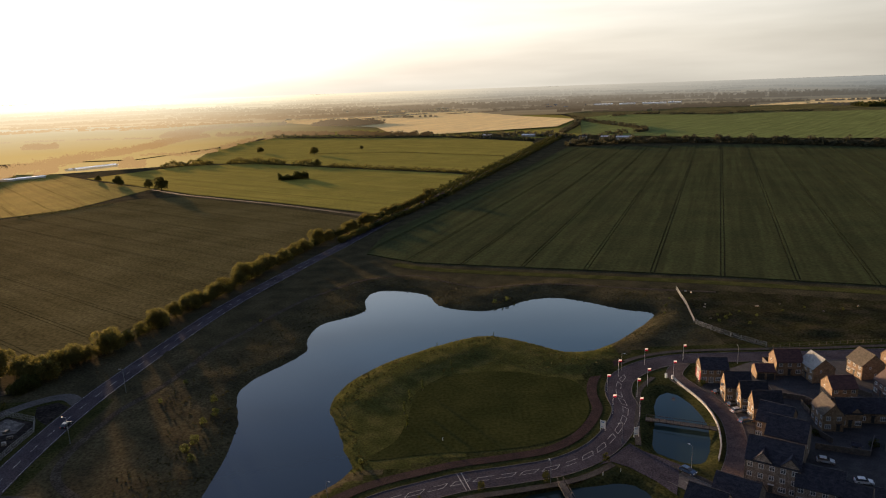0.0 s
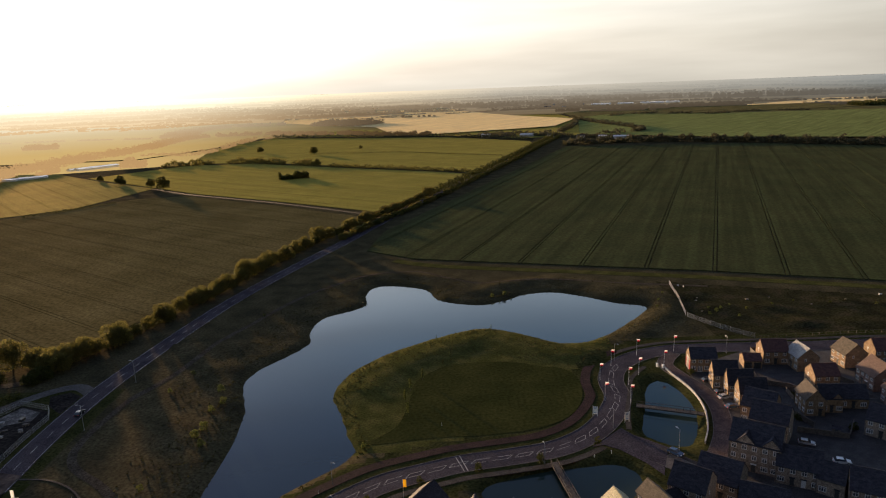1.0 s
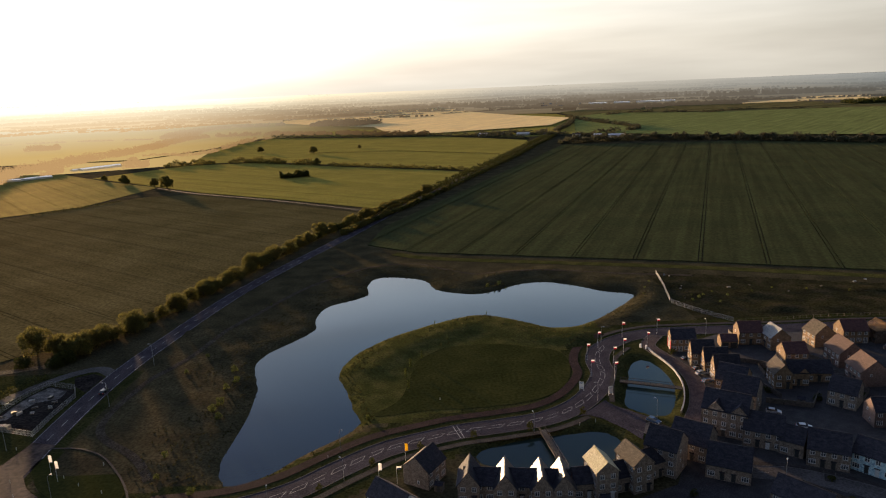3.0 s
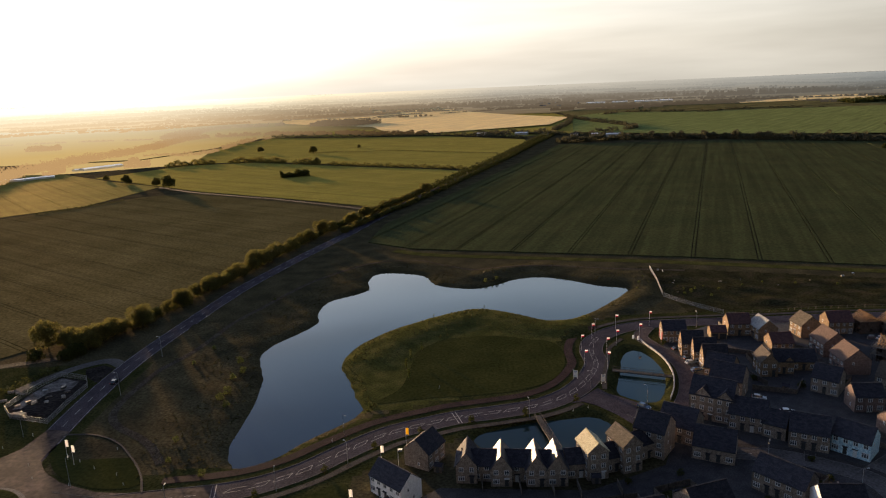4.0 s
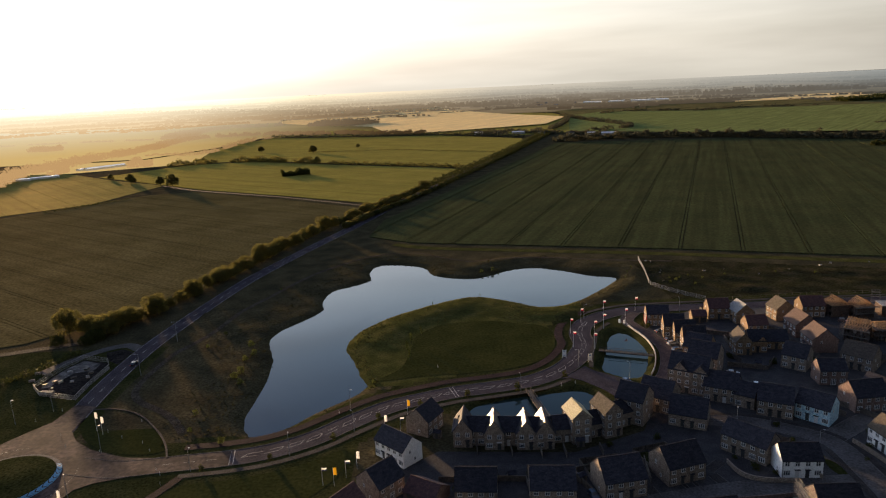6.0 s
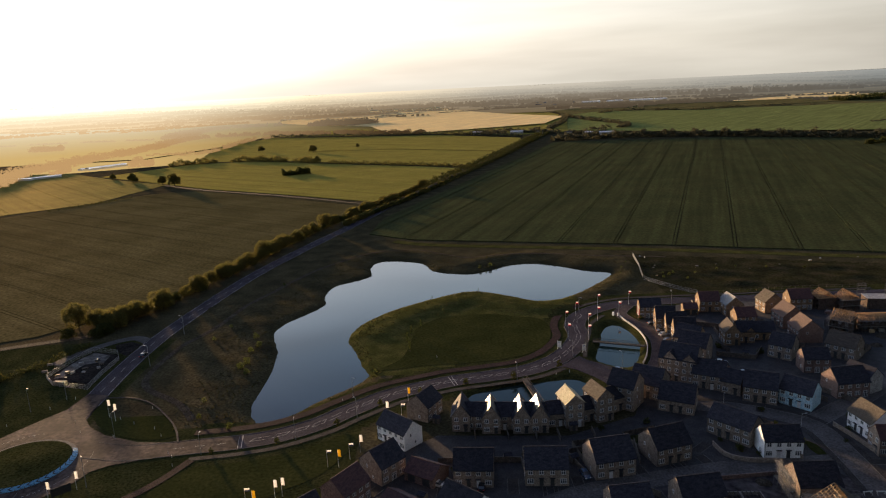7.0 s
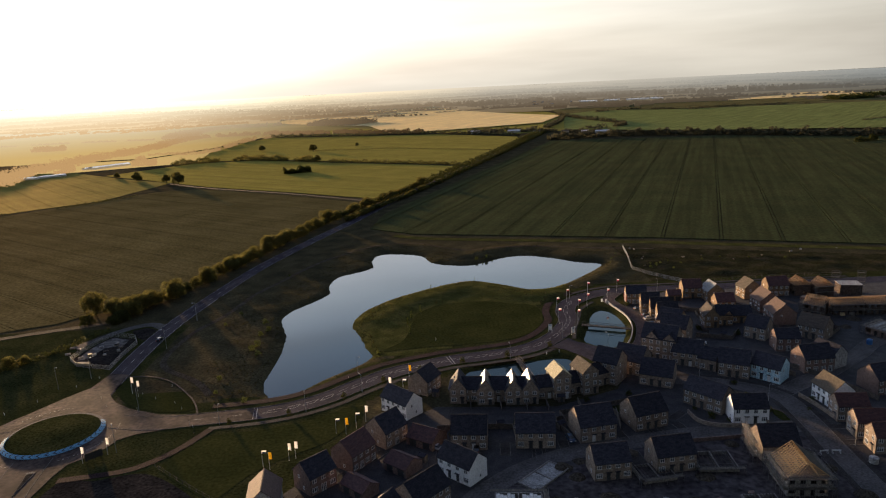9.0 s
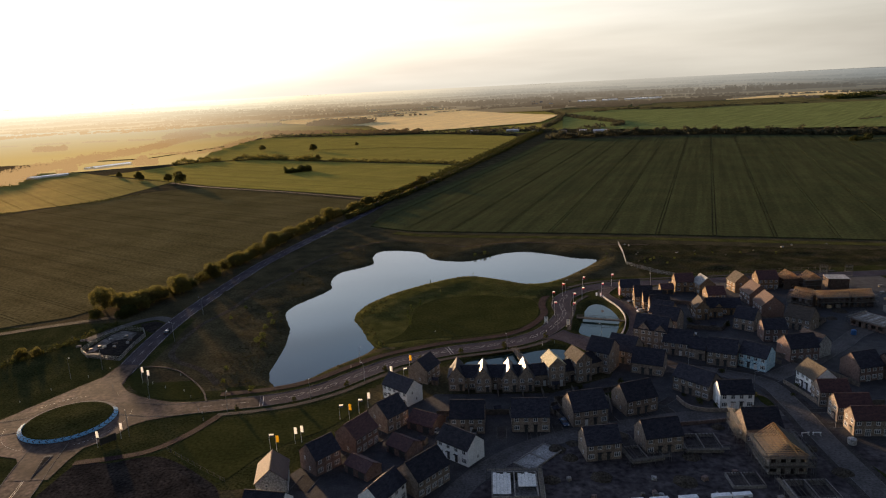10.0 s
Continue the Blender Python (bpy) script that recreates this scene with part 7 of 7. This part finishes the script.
def unfinished_house(x, y, turn, w, d, eave, ridge, label, sides="fblr", felt=False, mat=BLOCKWORK, timber=TIMBER, pitch=0.8):
    """Blockwork shell under bare roof trusses, with scaffold round it."""
    ob = empty("house", pose(x, y, 0.04, 0, 0, turn), label, "house", "unfinished houses")
    walls = Shape()
    rnd = random.Random(int(x * 10))
    for m, length, role in ((pose(-w / 2, -d / 2, 0), w, "front"), (pose(w / 2, -d / 2, 0, 0, 0, 90), d, "end"), (pose(w / 2, d / 2, 0, 0, 0, 180), w, "back"), (pose(-w / 2, d / 2, 0, 0, 0, -90), d, "end")):
        items = [i[:4] for i in layout(length, eave, role, rnd) if i[0] > 0.2 and i[0] + i[2] < length - 0.2]
        wall_panel(walls, m, length, eave, [(round(i[0], 3), *i[1:]) for i in items])
    part("wall", walls, mat, ob)
    fl = Shape()
    fl.box(-w / 2 + 0.15, -d / 2 + 0.15, eave - 0.4, w / 2 - 0.15, d / 2 - 0.15, eave - 0.2)
    part("upper_floor", fl, mat, ob)
    along = ridge == "F"
    span, run = (d, w) if along else (w, d)
    rise = span / 2 * pitch
    k = int(run / 0.8)
    for i in range(k + 1):
        u = -run / 2 + run * i / k
        s = Shape()
        pts = [(-span / 2 - 0.3, eave - 0.1), (0, eave + rise), (span / 2 + 0.3, eave - 0.1)]
        for (p0, z0), (p1, z1) in ((pts[0], pts[1]), (pts[1], pts[2]), ((-span / 2, eave), (span / 2, eave)), ((-span / 4, eave), (0, eave + rise)), ((span / 4, eave), (0, eave + rise))):
            a, b = ((u, p0, z0), (u, p1, z1)) if along else ((p0, u, z0), (p1, u, z1))
            s.tube(a, b, 0.075, None, 4)
        part("roof_truss", s, timber, ob)
    for j in range(7):
        for e in (-1, 1):
            q = span / 2 * (1 - j / 7)
            z = eave + rise * j / 7 + 0.08
            s = Shape()
            a, b = ((-run / 2, e * q, z), (run / 2, e * q, z)) if along else ((e * q, -run / 2, z), (e * q, run / 2, z))
            s.tube(a, b, 0.05, None, 4)
            part("batten", s, timber, ob)
    if felt:
        s = Shape()
        q, z0, z1 = span / 2 + 0.3, eave + 0.06, eave + rise + 0.2
        s.face([(q, -run / 2, z0), (q, run / 2, z0), (0.1, run / 2, z1), (0.1, -run / 2, z1)])
        s.face([(q, -run / 2, z0 - 0.05), (0.1, -run / 2, z1 - 0.05), (0.1, run / 2, z1 - 0.05), (q, run / 2, z0 - 0.05)])
        part("roof_felt", s, ROOF_FELT, ob)
    for key, c in (("f", (-w / 2 - 1.4, -d / 2 - 1.4, w / 2 + 1.4, -d / 2 - 1.4)), ("r", (w / 2 + 1.4, -d / 2 - 1.4, w / 2 + 1.4, d / 2 + 1.4)), ("b", (w / 2 + 1.4, d / 2 + 1.4, -w / 2 - 1.4, d / 2 + 1.4)), ("l", (-w / 2 - 1.4, d / 2 + 1.4, -w / 2 - 1.4, -d / 2 - 1.4))):
        if key in sides:
            scaffold(ob, *c, eave, 2)
    return ob


unfinished_house(86.7, 67.8, -5, 9.6, 10.3, 5.2, "G", "unfinished house with bare timber trusses, felt and scaffold", felt=True)
unfinished_house(157.2, 186.5, -47, 7.0, 8.5, 5.2, "F", "unfinished house with sunlit timber roof and scaffold", "fl", False, BRICK_DARK, TIMBER_RED)
unfinished_house(169.5, 187.0, -6, 12.0, 7.5, 4.6, "F", "unfinished house under timber trusses on the far plot", "fl", False, BRICK_DARK, TIMBER_RED, 0.5)
unfinished_house(180.8, 185.8, -6, 9.0, 7.5, 4.6, "F", "unfinished terrace under timber trusses on the far plot", "fr", False, BRICK_DARK, TIMBER_RED, 0.6)
unfinished_house(164.8, 214.2, -88, 6.6, 7.4, 5.0, "F", "unfinished brick house with low sun on its trusses", "l", False, BRICK_DARK, TIMBER_RED)
unfinished_house(173.4, 211.0, -88, 6.6, 7.4, 5.0, "F", "unfinished brick house with low sun on its trusses", "r", False, BRICK_DARK, TIMBER_RED)


def storey_shell(x, y, turn, w, d, h, label):
    """One brick storey with its window openings under a boarded deck, with scaffold along two sides."""
    ob = empty("house", pose(x, y, 0.04, 0, 0, turn), label, "house", "unfinished houses")
    walls, deck = Shape(), Shape()
    rnd = random.Random(int(x * 10))
    for m, length, role in ((pose(-w / 2, -d / 2, 0), w, "front"), (pose(w / 2, -d / 2, 0, 0, 0, 90), d, "end"), (pose(w / 2, d / 2, 0, 0, 0, 180), w, "back"), (pose(-w / 2, d / 2, 0, 0, 0, -90), d, "end")):
        items = [i[:4] for i in layout(length, h, role, rnd) if i[0] > 0.2 and i[0] + i[2] < length - 0.2 and i[1] + i[3] < h - 0.2]
        wall_panel(walls, m, length, h, [(round(i[0], 3), *i[1:]) for i in items])
    part("wall", walls, BRICK, ob)
    deck.box(-w / 2 + 0.15, -d / 2 + 0.15, h - 0.3, w / 2 - 0.15, d / 2 - 0.15, h - 0.12)
    part("deck", deck, BLOCKWORK, ob)
    for i in range(9):
        u, b = -w / 2 + 0.9 + (w - 1.8) * i / 8, Shape()
        b.box(u - 0.28, -d / 2 + 0.4 + rnd.uniform(0, 1.5), h - 0.12, u + 0.28, d / 2 - 0.4 - rnd.uniform(0, 2.0), h - 0.05)
        part("floor_board", b, (SCAFFOLD_BOARD, CONCRETE)[i % 3 == 1], ob)
    scaffold(ob, -w / 2 - 1.3, -d / 2 - 1.3, w / 2 + 1.3, -d / 2 - 1.3, h, 1)
    scaffold(ob, -w / 2 - 1.3, d / 2 + 1.3, -w / 2 - 1.3, -d / 2 - 1.3, h, 1)
    return ob


storey_shell(170.6, 159.2, -63, 13.0, 10.5, 3.2, "single brick storey of a new terrace with boarded deck")
shell_scaffold = empty("scaffold", pose(17, 61.5, 0.04, 0, 0, -5), "scaffold with boards round a ground-floor shell", "scaffold", "scaffolds")
scaffold(shell_scaffold, 7.2, -6.5, 7.2, 6.5, 2.4, 1)
scaffold(shell_scaffold, 7.0, 7.2, -7.0, 7.2, 2.4, 1)
for tx, ty in ((183.0, 216.5), (193.6, 214.3)):
    tower = empty("scaffold", pose(tx, ty, 0.04, 0, 0, -12), "tall scaffold tower beside a new terrace", "scaffold", "scaffolds")
    scaffold(tower, -1.6, 0.0, 1.6, 0.0, 8.0, 4)
cover = Shape()
cover.box(-4.7, -3.7, 4.61, 4.7, 3.7, 4.70)
tagged(part("roof_sheet", cover, RENDER_GREY, m=pose(186.0, 211.5, 0.04, 0, 0, -12)), "pale sheet laid over the walls of a new terrace", "roof sheet")
side_scaffold = empty("scaffold", pose(0, 0, 0.04), "free-standing scaffold tower against a house wall", "scaffold")
scaffold(side_scaffold, 81.5, 88.0, 80.2, 78.0, 6.0, 3)


def footing(x, y, turn, w, d, h, label, mat=BLOCKWORK):
    """Low blockwork walls of a house just begun, round a concrete slab."""
    ob = empty("house_footing", pose(x, y, 0.04, 0, 0, turn), label, "footing", "house footings")
    s = Shape()
    s.box(-w / 2 + 0.2, -d / 2 + 0.2, 0, w / 2 - 0.2, d / 2 - 0.2, 0.25)
    part("slab", s, CONCRETE if "pale" in label else SOIL, ob)
    for x0, y0, x1, y1 in ((-w / 2, -d / 2, w / 2, -d / 2 + 0.3), (-w / 2, d / 2 - 0.3, w / 2, d / 2), (-w / 2, -d / 2 + 0.3, -w / 2 + 0.3, d / 2 - 0.3), (w / 2 - 0.3, -d / 2 + 0.3, w / 2, d / 2 - 0.3), (-0.15, -d / 2 + 0.3, 0.15, d / 2 - 0.3)):
        s = Shape()
        s.box(x0, y0, 0, x1, y1, h)
        part("wall", s, mat, ob)
    if "knee-high" in label or "low blockwork" in label:
        for i in range(10):
            s = Shape()
            u = -w / 2 + 0.5 + (w - 1.0) * i / 9
            s.box(u - 0.06, -d / 2 + 0.05, h, u + 0.06, d / 2 - 0.05, h + 0.2)
            part("joist", s, WOOD_DARK, ob)
    return ob


footing(70.5, 79, -4, 10, 8.5, 1.2, "knee-high blockwork footing on bare earth")
footing(53.5, 75.5, 8, 9, 7.5, 1.0, "knee-high blockwork footing with stacked planks")
for fx, fy, fr, fw, fd in ((70.5, 79, -4, 10, 8.5), (53.5, 75.5, 8, 9, 7.5), (87.4, 53.6, -3, 10.5, 8)):
    low = empty("scaffold", pose(fx, fy, 0.04, 0, 0, fr), "low scaffold with boards round a house footing", "scaffold", "scaffolds")
    scaffold(low, -fw / 2 - 1.2, -fd / 2 - 1.2, fw / 2 + 1.2, -fd / 2 - 1.2, 1.6, 1)
    scaffold(low, -fw / 2 - 1.2, fd / 2 + 1.2, -fw / 2 - 1.2, -fd / 2 - 1.2, 1.6, 1)
footing(25.3, 77.2, 44, 13.5, 6.3, 0.5, "pale concrete slab of a new house")
footing(87.4, 53.6, -3, 10.5, 8, 1.8, "low blockwork walls of a new house")
footing(74.5, 60.5, -3, 8, 6, 0.9, "low blockwork walls of a new house")
footing(190, 170, -10, 12, 10, 2.4, "ground-floor blockwork of a terrace on the far plot")
footing(186.0, 211.5, -12, 9, 7, 4.6, "dark brick shell of a new terrace", BRICK_DARK)
footing(17, 61.5, -5, 11.5, 11, 2.6, "ground-floor shell with pale boarded floor")
fb = Shape()
for i in range(12):
    if i not in (5, 6):
        fb.box(-5.4 + i * 0.9, -4.6 + (3.2 if i > 6 else 0.0), 2.64, -4.55 + i * 0.9, 4.9 - (i % 3) * 0.4, 2.71, pose(17, 61.5, 0.0, 0, 0, -5))
tagged(part("floor_boards", fb, node_mat("pale_floor_board", (0.62, 0.60, 0.55), (0.74, 0.71, 0.65), 2.0, 0.7, 0.1, 8.0)), "pale floor boards laid over a new ground floor", "floor boards", kind="stuff")


def pallet(x, y, turn, w, d, h, mat, label):
    """A stack on a pallet, wrapped or strapped."""
    ob = empty("pallet_stack", pose(x, y, 0.05, 0, 0, turn), label, "pallet", "building materials")
    for i in range(3):
        s = Shape()
        u = -w / 2 + 0.05 + i * (w - 0.2) / 2
        s.box(u, -d / 2, 0, u + 0.1, d / 2, 0.14)
        part("bearer", s, TIMBER, ob)
    s = Shape()
    s.box(-w / 2, -d / 2, 0.14, w / 2, d / 2, 0.14 + h, taper=0.03)
    part("load", s, mat, ob)
    return ob


rnd = random.Random(123)
for i in range(16):
    x, y = rnd.uniform(30, 96), rnd.uniform(50, 67)
    pallet(x, y, rnd.uniform(-20, 20), rnd.uniform(0.9, 1.6), rnd.uniform(0.8, 1.2), rnd.uniform(0.3, 0.9), (BLOCKWORK, CONCRETE, WOOD_GREY, BRICK)[i % 4], ("grey block stack on a pallet on bare earth", "grey concrete stack on a pallet", "sawn timber stack on bare earth", "brick stack on a pallet on bare earth")[i % 4])
for x in (45, 51, 58, 66, 71):
    pallet(x, 54.5, 2, 4.6, 1.4, 0.8, RENDER_WHITE, "long white wrapped stack of boards")
for i in range(22):
    x, y = rnd.uniform(160, 205), rnd.uniform(150, 215)
    pallet(x, y, rnd.uniform(-20, 20), rnd.uniform(1.0, 2.4), 1.1, rnd.uniform(0.5, 1.2), (BLOCKWORK, TIMBER, BRICK, CONCRETE)[i % 4], ("grey block stack on a pallet by new walls", "sawn timber stack by new walls", "brick stack on a pallet by new walls", "pale concrete stack by new walls")[i % 4])
tank = Shape()
tank.tube((0, 0, 0), (0, 0, 1.7), 1.0, 1.0, 16)
tank.tube((0, 0, 1.7), (0, 0, 2.0), 1.0, 0.4, 16)
tagged(part("water_tank", tank, BLUE_PAINT, m=pose(158, 152, 0.05)), "blue plastic water tank on the building site", "tank")

# Things along the unfinished street: trestle barriers, a white tank, a brick trench wall, heaps of spoil.
def trestle(x, y, turn):
    """A white road barrier: a plank on two splayed trestles."""
    ob = empty("road_barrier", pose(x, y, 0.09, 0, 0, turn), "white trestle barrier across an unfinished street", "barrier", "road barriers")
    p = Shape()
    p.box(-1.2, -0.04, 0.75, 1.2, 0.04, 1.0)
    part("plank", p, WHITE_PAINT, ob)
    for u in (-0.95, 0.95):
        for e in (-1, 1):
            q = Shape()
            q.tube((u, 0, 0.8), (u, e * 0.4, 0), 0.05, None, 5)
            part("leg", q, WHITE_PAINT, ob)


trestle(100.6, 80.8, 4)
trestle(103.8, 80.6, -6)
white_tank = Shape()
white_tank.tube((0, 0, 0), (0, 0, 1.5), 1.1, 1.15, 18)
white_tank.tube((0, 0, 1.5), (0, 0, 1.8), 1.15, 0.5, 18)
tagged(part("water_tank", white_tank, RENDER_GREY, m=pose(110.4, 75.3, 0.05)), "pale grey plastic tank on the building site", "tank")
brick_run = Shape()
ribbon(brick_run, [Vector(p) for p in ((66.5, 90.2), (76.0, 90.6), (84.5, 91.2))], -0.15, 0.15, 0.0, 1.1)
tagged(part("brick_wall", brick_run, BRICK, m=pose(0, 0, 0.04)), "low red-brown brick wall beside an unfinished street", "wall")


def heap(x, y, r, h, seed):
    """A low heap of dug earth with an uneven top."""
    g = random.Random(seed)
    sh = Shape()
    rings_ = [(1.0, 0.0), (0.78, 0.35), (0.45, 0.8), (0.12, 1.0)]
    pts = [[(r * k * (1 + g.uniform(-0.16, 0.16)) * math.cos(2 * math.pi * i / 12), r * k * (1 + g.uniform(-0.16, 0.16)) * math.sin(2 * math.pi * i / 12), h * z * g.uniform(0.8, 1.1)) for i in range(12)] for k, z in rings_]
    for lo, hi in zip(pts, pts[1:]):
        for i in range(12):
            j = (i + 1) % 12
            sh.face((lo[i], lo[j], hi[j], hi[i]))
    sh.face(pts[-1])
    tagged(part("earth_heap", sh, EARTH, m=pose(x, y, 0.04)), "uneven heap of dug earth on the building site", "earth heap", "earth heaps")


for n, (x, y, r, h) in enumerate(((31, 81, 2.6, 1.0), (34, 76, 2.2, 0.9), (36, 83.5, 1.8, 0.7), (47.5, 86, 2.0, 0.7), (66, 73, 2.4, 0.9), (79, 88, 2.0, 0.8), (98, 74, 2.2, 0.9), (40, 66, 3.0, 1.1), (60, 62, 3.2, 1.2), (27, 66, 2.4, 0.9), (100, 62, 2.6, 1.0), (168, 178, 3.0, 1.2), (178, 150, 3.4, 1.4), (160, 170, 2.2, 0.9))):
    heap(x, y, r, h, n)

# Debris left on the rough ground behind the mesh fence.
rnd = random.Random(57)
for x, y, w, d, h, mat, n in ((116, 313, 1.6, 0.4, 1.2, STEEL, "grey fence panels propped on rough ground"), (118, 311, 0.4, 1.4, 1.0, STEEL, "grey fence panels propped on rough ground"), (116, 289, 1.6, 1.0, 0.3, BLOCKWORK, "grey concrete rubble on rough ground"), (139, 288, 2.6, 1.3, 0.5, BLOCKWORK, "grey concrete pipe stack on rough ground"), (150, 290, 1.2, 0.9, 0.5, WOOD_GREY, "weathered boards stacked on rough ground"), (118, 293, 1.0, 0.8, 0.4, BLOCKWORK, "grey concrete rubble on rough ground"), (163, 278, 1.8, 1.0, 0.5, WOOD_GREY, "weathered boards stacked on rough ground"), (200, 288, 2.6, 1.0, 0.9, STEEL, "grey steel frames on rough ground"), (207, 291, 0.6, 2.0, 1.0, STEEL, "grey steel frames on rough ground"), (227, 290, 1.6, 1.0, 0.5, BLOCKWORK, "grey concrete rubble on rough ground"), (113, 274, 1.4, 0.6, 0.6, WOOD_GREY, "weathered boards stacked on rough ground"), (181, 283, 1.1, 1.0, 0.4, BLOCKWORK, "grey concrete rubble on rough ground")):
    ob = pallet(x, y, rnd.uniform(-40, 40), w * 0.6, d * 0.6, h * 0.6, mat, n)
    ob.location.z = ground_at(x, y) - 0.02
for x, y, k in ((115, 270, 0.9), (119, 273, 1.1), (122, 276, 0.8), (117, 277, 0.7), (133, 275, 0.8), (128, 281, 0.6), (146, 279, 0.7), (126, 266, 0.8), (158, 284, 0.6), (172, 279, 0.7), (190, 275, 0.8), (104, 300, 0.6), (99, 290, 0.7), (96, 282, 0.6), (27, 300, 0.6), (33, 305, 0.5)):
    plant("willow_bush", x, y, k * 0.5, rnd.uniform(0, 360), group="bushes on the lake bank", category="bush", label="low yellow-green weed clump on rough ground")

# The works compound beside the main road.
rnd = random.Random(31)
sheet("compound_hardcore", [(-145.7, 187.8), (-144.7, 194.9), (-141.7, 202.7), (-133.3, 198.6), (-132.8, 192.6), (-139.4, 190.4), (-141.0, 184.1), (-142.5, 178.1), (-145.1, 177.5)], 0.062, CONCRETE_DUST, "pale crushed stone spread in a works compound", "gravel")
sheet("compound_ground", [(-147.0, 177.2), (-141.8, 171.3), (-127.1, 166.3), (-127.8, 179.6), (-127.9, 193.5), (-130.9, 199.4), (-142.3, 203.8), (-145.2, 195.4), (-146.8, 185.6)], 0.05, DARK_SOIL, "dark gravel of a works compound", "gravel")
for x, y, w, d, h, t in ((-139.5, 171.9, 4.6, 1.6, 1.1, -8), (-151.8, 183.9, 2.0, 0.8, 0.7, 20), (-153.6, 191.0, 1.8, 0.8, 0.7, 10), (-149.1, 189.6, 4.4, 0.4, 0.5, -12)):
    pallet(x, y, t, w, d, h, BLOCKWORK, "grey concrete barriers stacked in a works compound")
for i in range(9):
    pallet(rnd.uniform(-145, -131), rnd.uniform(178, 196), rnd.uniform(0, 90), rnd.uniform(0.8, 2.0), rnd.uniform(0.6, 1.2), rnd.uniform(0.3, 0.9), (DARK, RENDER_GREY, WOOD_GREY, CONCRETE)[i % 4], ("dark pipes stacked in a works compound", "pale rubble heap in a works compound", "timber stack in a works compound", "concrete blocks in a works compound")[i % 4])

# ---- farms and far buildings ----
def barn(x, y, turn, w, d, h, roof, label):
    ob = empty("barn", pose(x, y, float(far_rise(math.hypot(x, y))) + 1.0 * (math.hypot(x, y) > 2200), 0, 0, turn), label, "barn", "farm buildings")
    b = Shape()
    b.box(-w / 2, -d / 2, 0, w / 2, d / 2, h)
    part("wall", b, RENDER_WHITE if w > 30 else RENDER_GREY, ob)
    part("roof", gable_roof(w, d, h, d * (0.16 if w < 30 else 0.07 if y < 2000 else 0.004), True, 0.4, 0.2), roof, ob)
    return ob


METAL_ROOF = plain("pale_metal_roof", (0.80, 0.76, 0.70), 0.4, 0.8)
for x, y, r, w, d, h, n in ((-507, 1010, 55, 62, 16, 3, "long pale-roofed farm shed in hazy light"), (-566, 884, 5, 32, 12, 2.5, "pale-roofed farm shed in hazy light"), (-540, 902, 40, 34, 11, 2.5, "long pale-roofed farm shed in hazy light"), (-524, 1000, 55, 40, 12, 2.5, "low farm shed in hazy light"), (96, 1361, -20, 18, 9, 5, "far farmhouse among trees"), (132, 1372, -20, 14, 8, 5, "far white cottage among trees"), (175, 1343, -20, 26, 10, 4, "far farm barn among trees"), (297, 1228, -20, 16, 9, 4.5, "far roadside building among trees"), (325, 1208, -20, 28, 10, 4.5, "far pale-roofed roadside shed"), (262, 1252, -20, 14, 9, 5, "far roadside cottage among trees"), (215, 1300, -20, 12, 8, 5, "far roadside cottage among trees")):
    barn(x, y, r, w, d, h, METAL_ROOF if w > 15 else SLATE, n)
for x, y, w in ((650, 2740, 70), (742, 2725, 60), (840, 2700, 90), (915, 2690, 50)):
    barn(x, y, -18, w, 60, 4, METAL_ROOF, "huge pale warehouse far off")
rnd = random.Random(8)
for i in range(16):
    barn(420 + rnd.uniform(0, 170), 2600 + rnd.uniform(0, 330), rnd.uniform(-30, 30), rnd.uniform(9, 14), 8, 4, (TILE_PINK, TILE_GREY)[i % 2], ("far village house with a pinkish roof", "far village house with a pale grey roof")[i % 2])
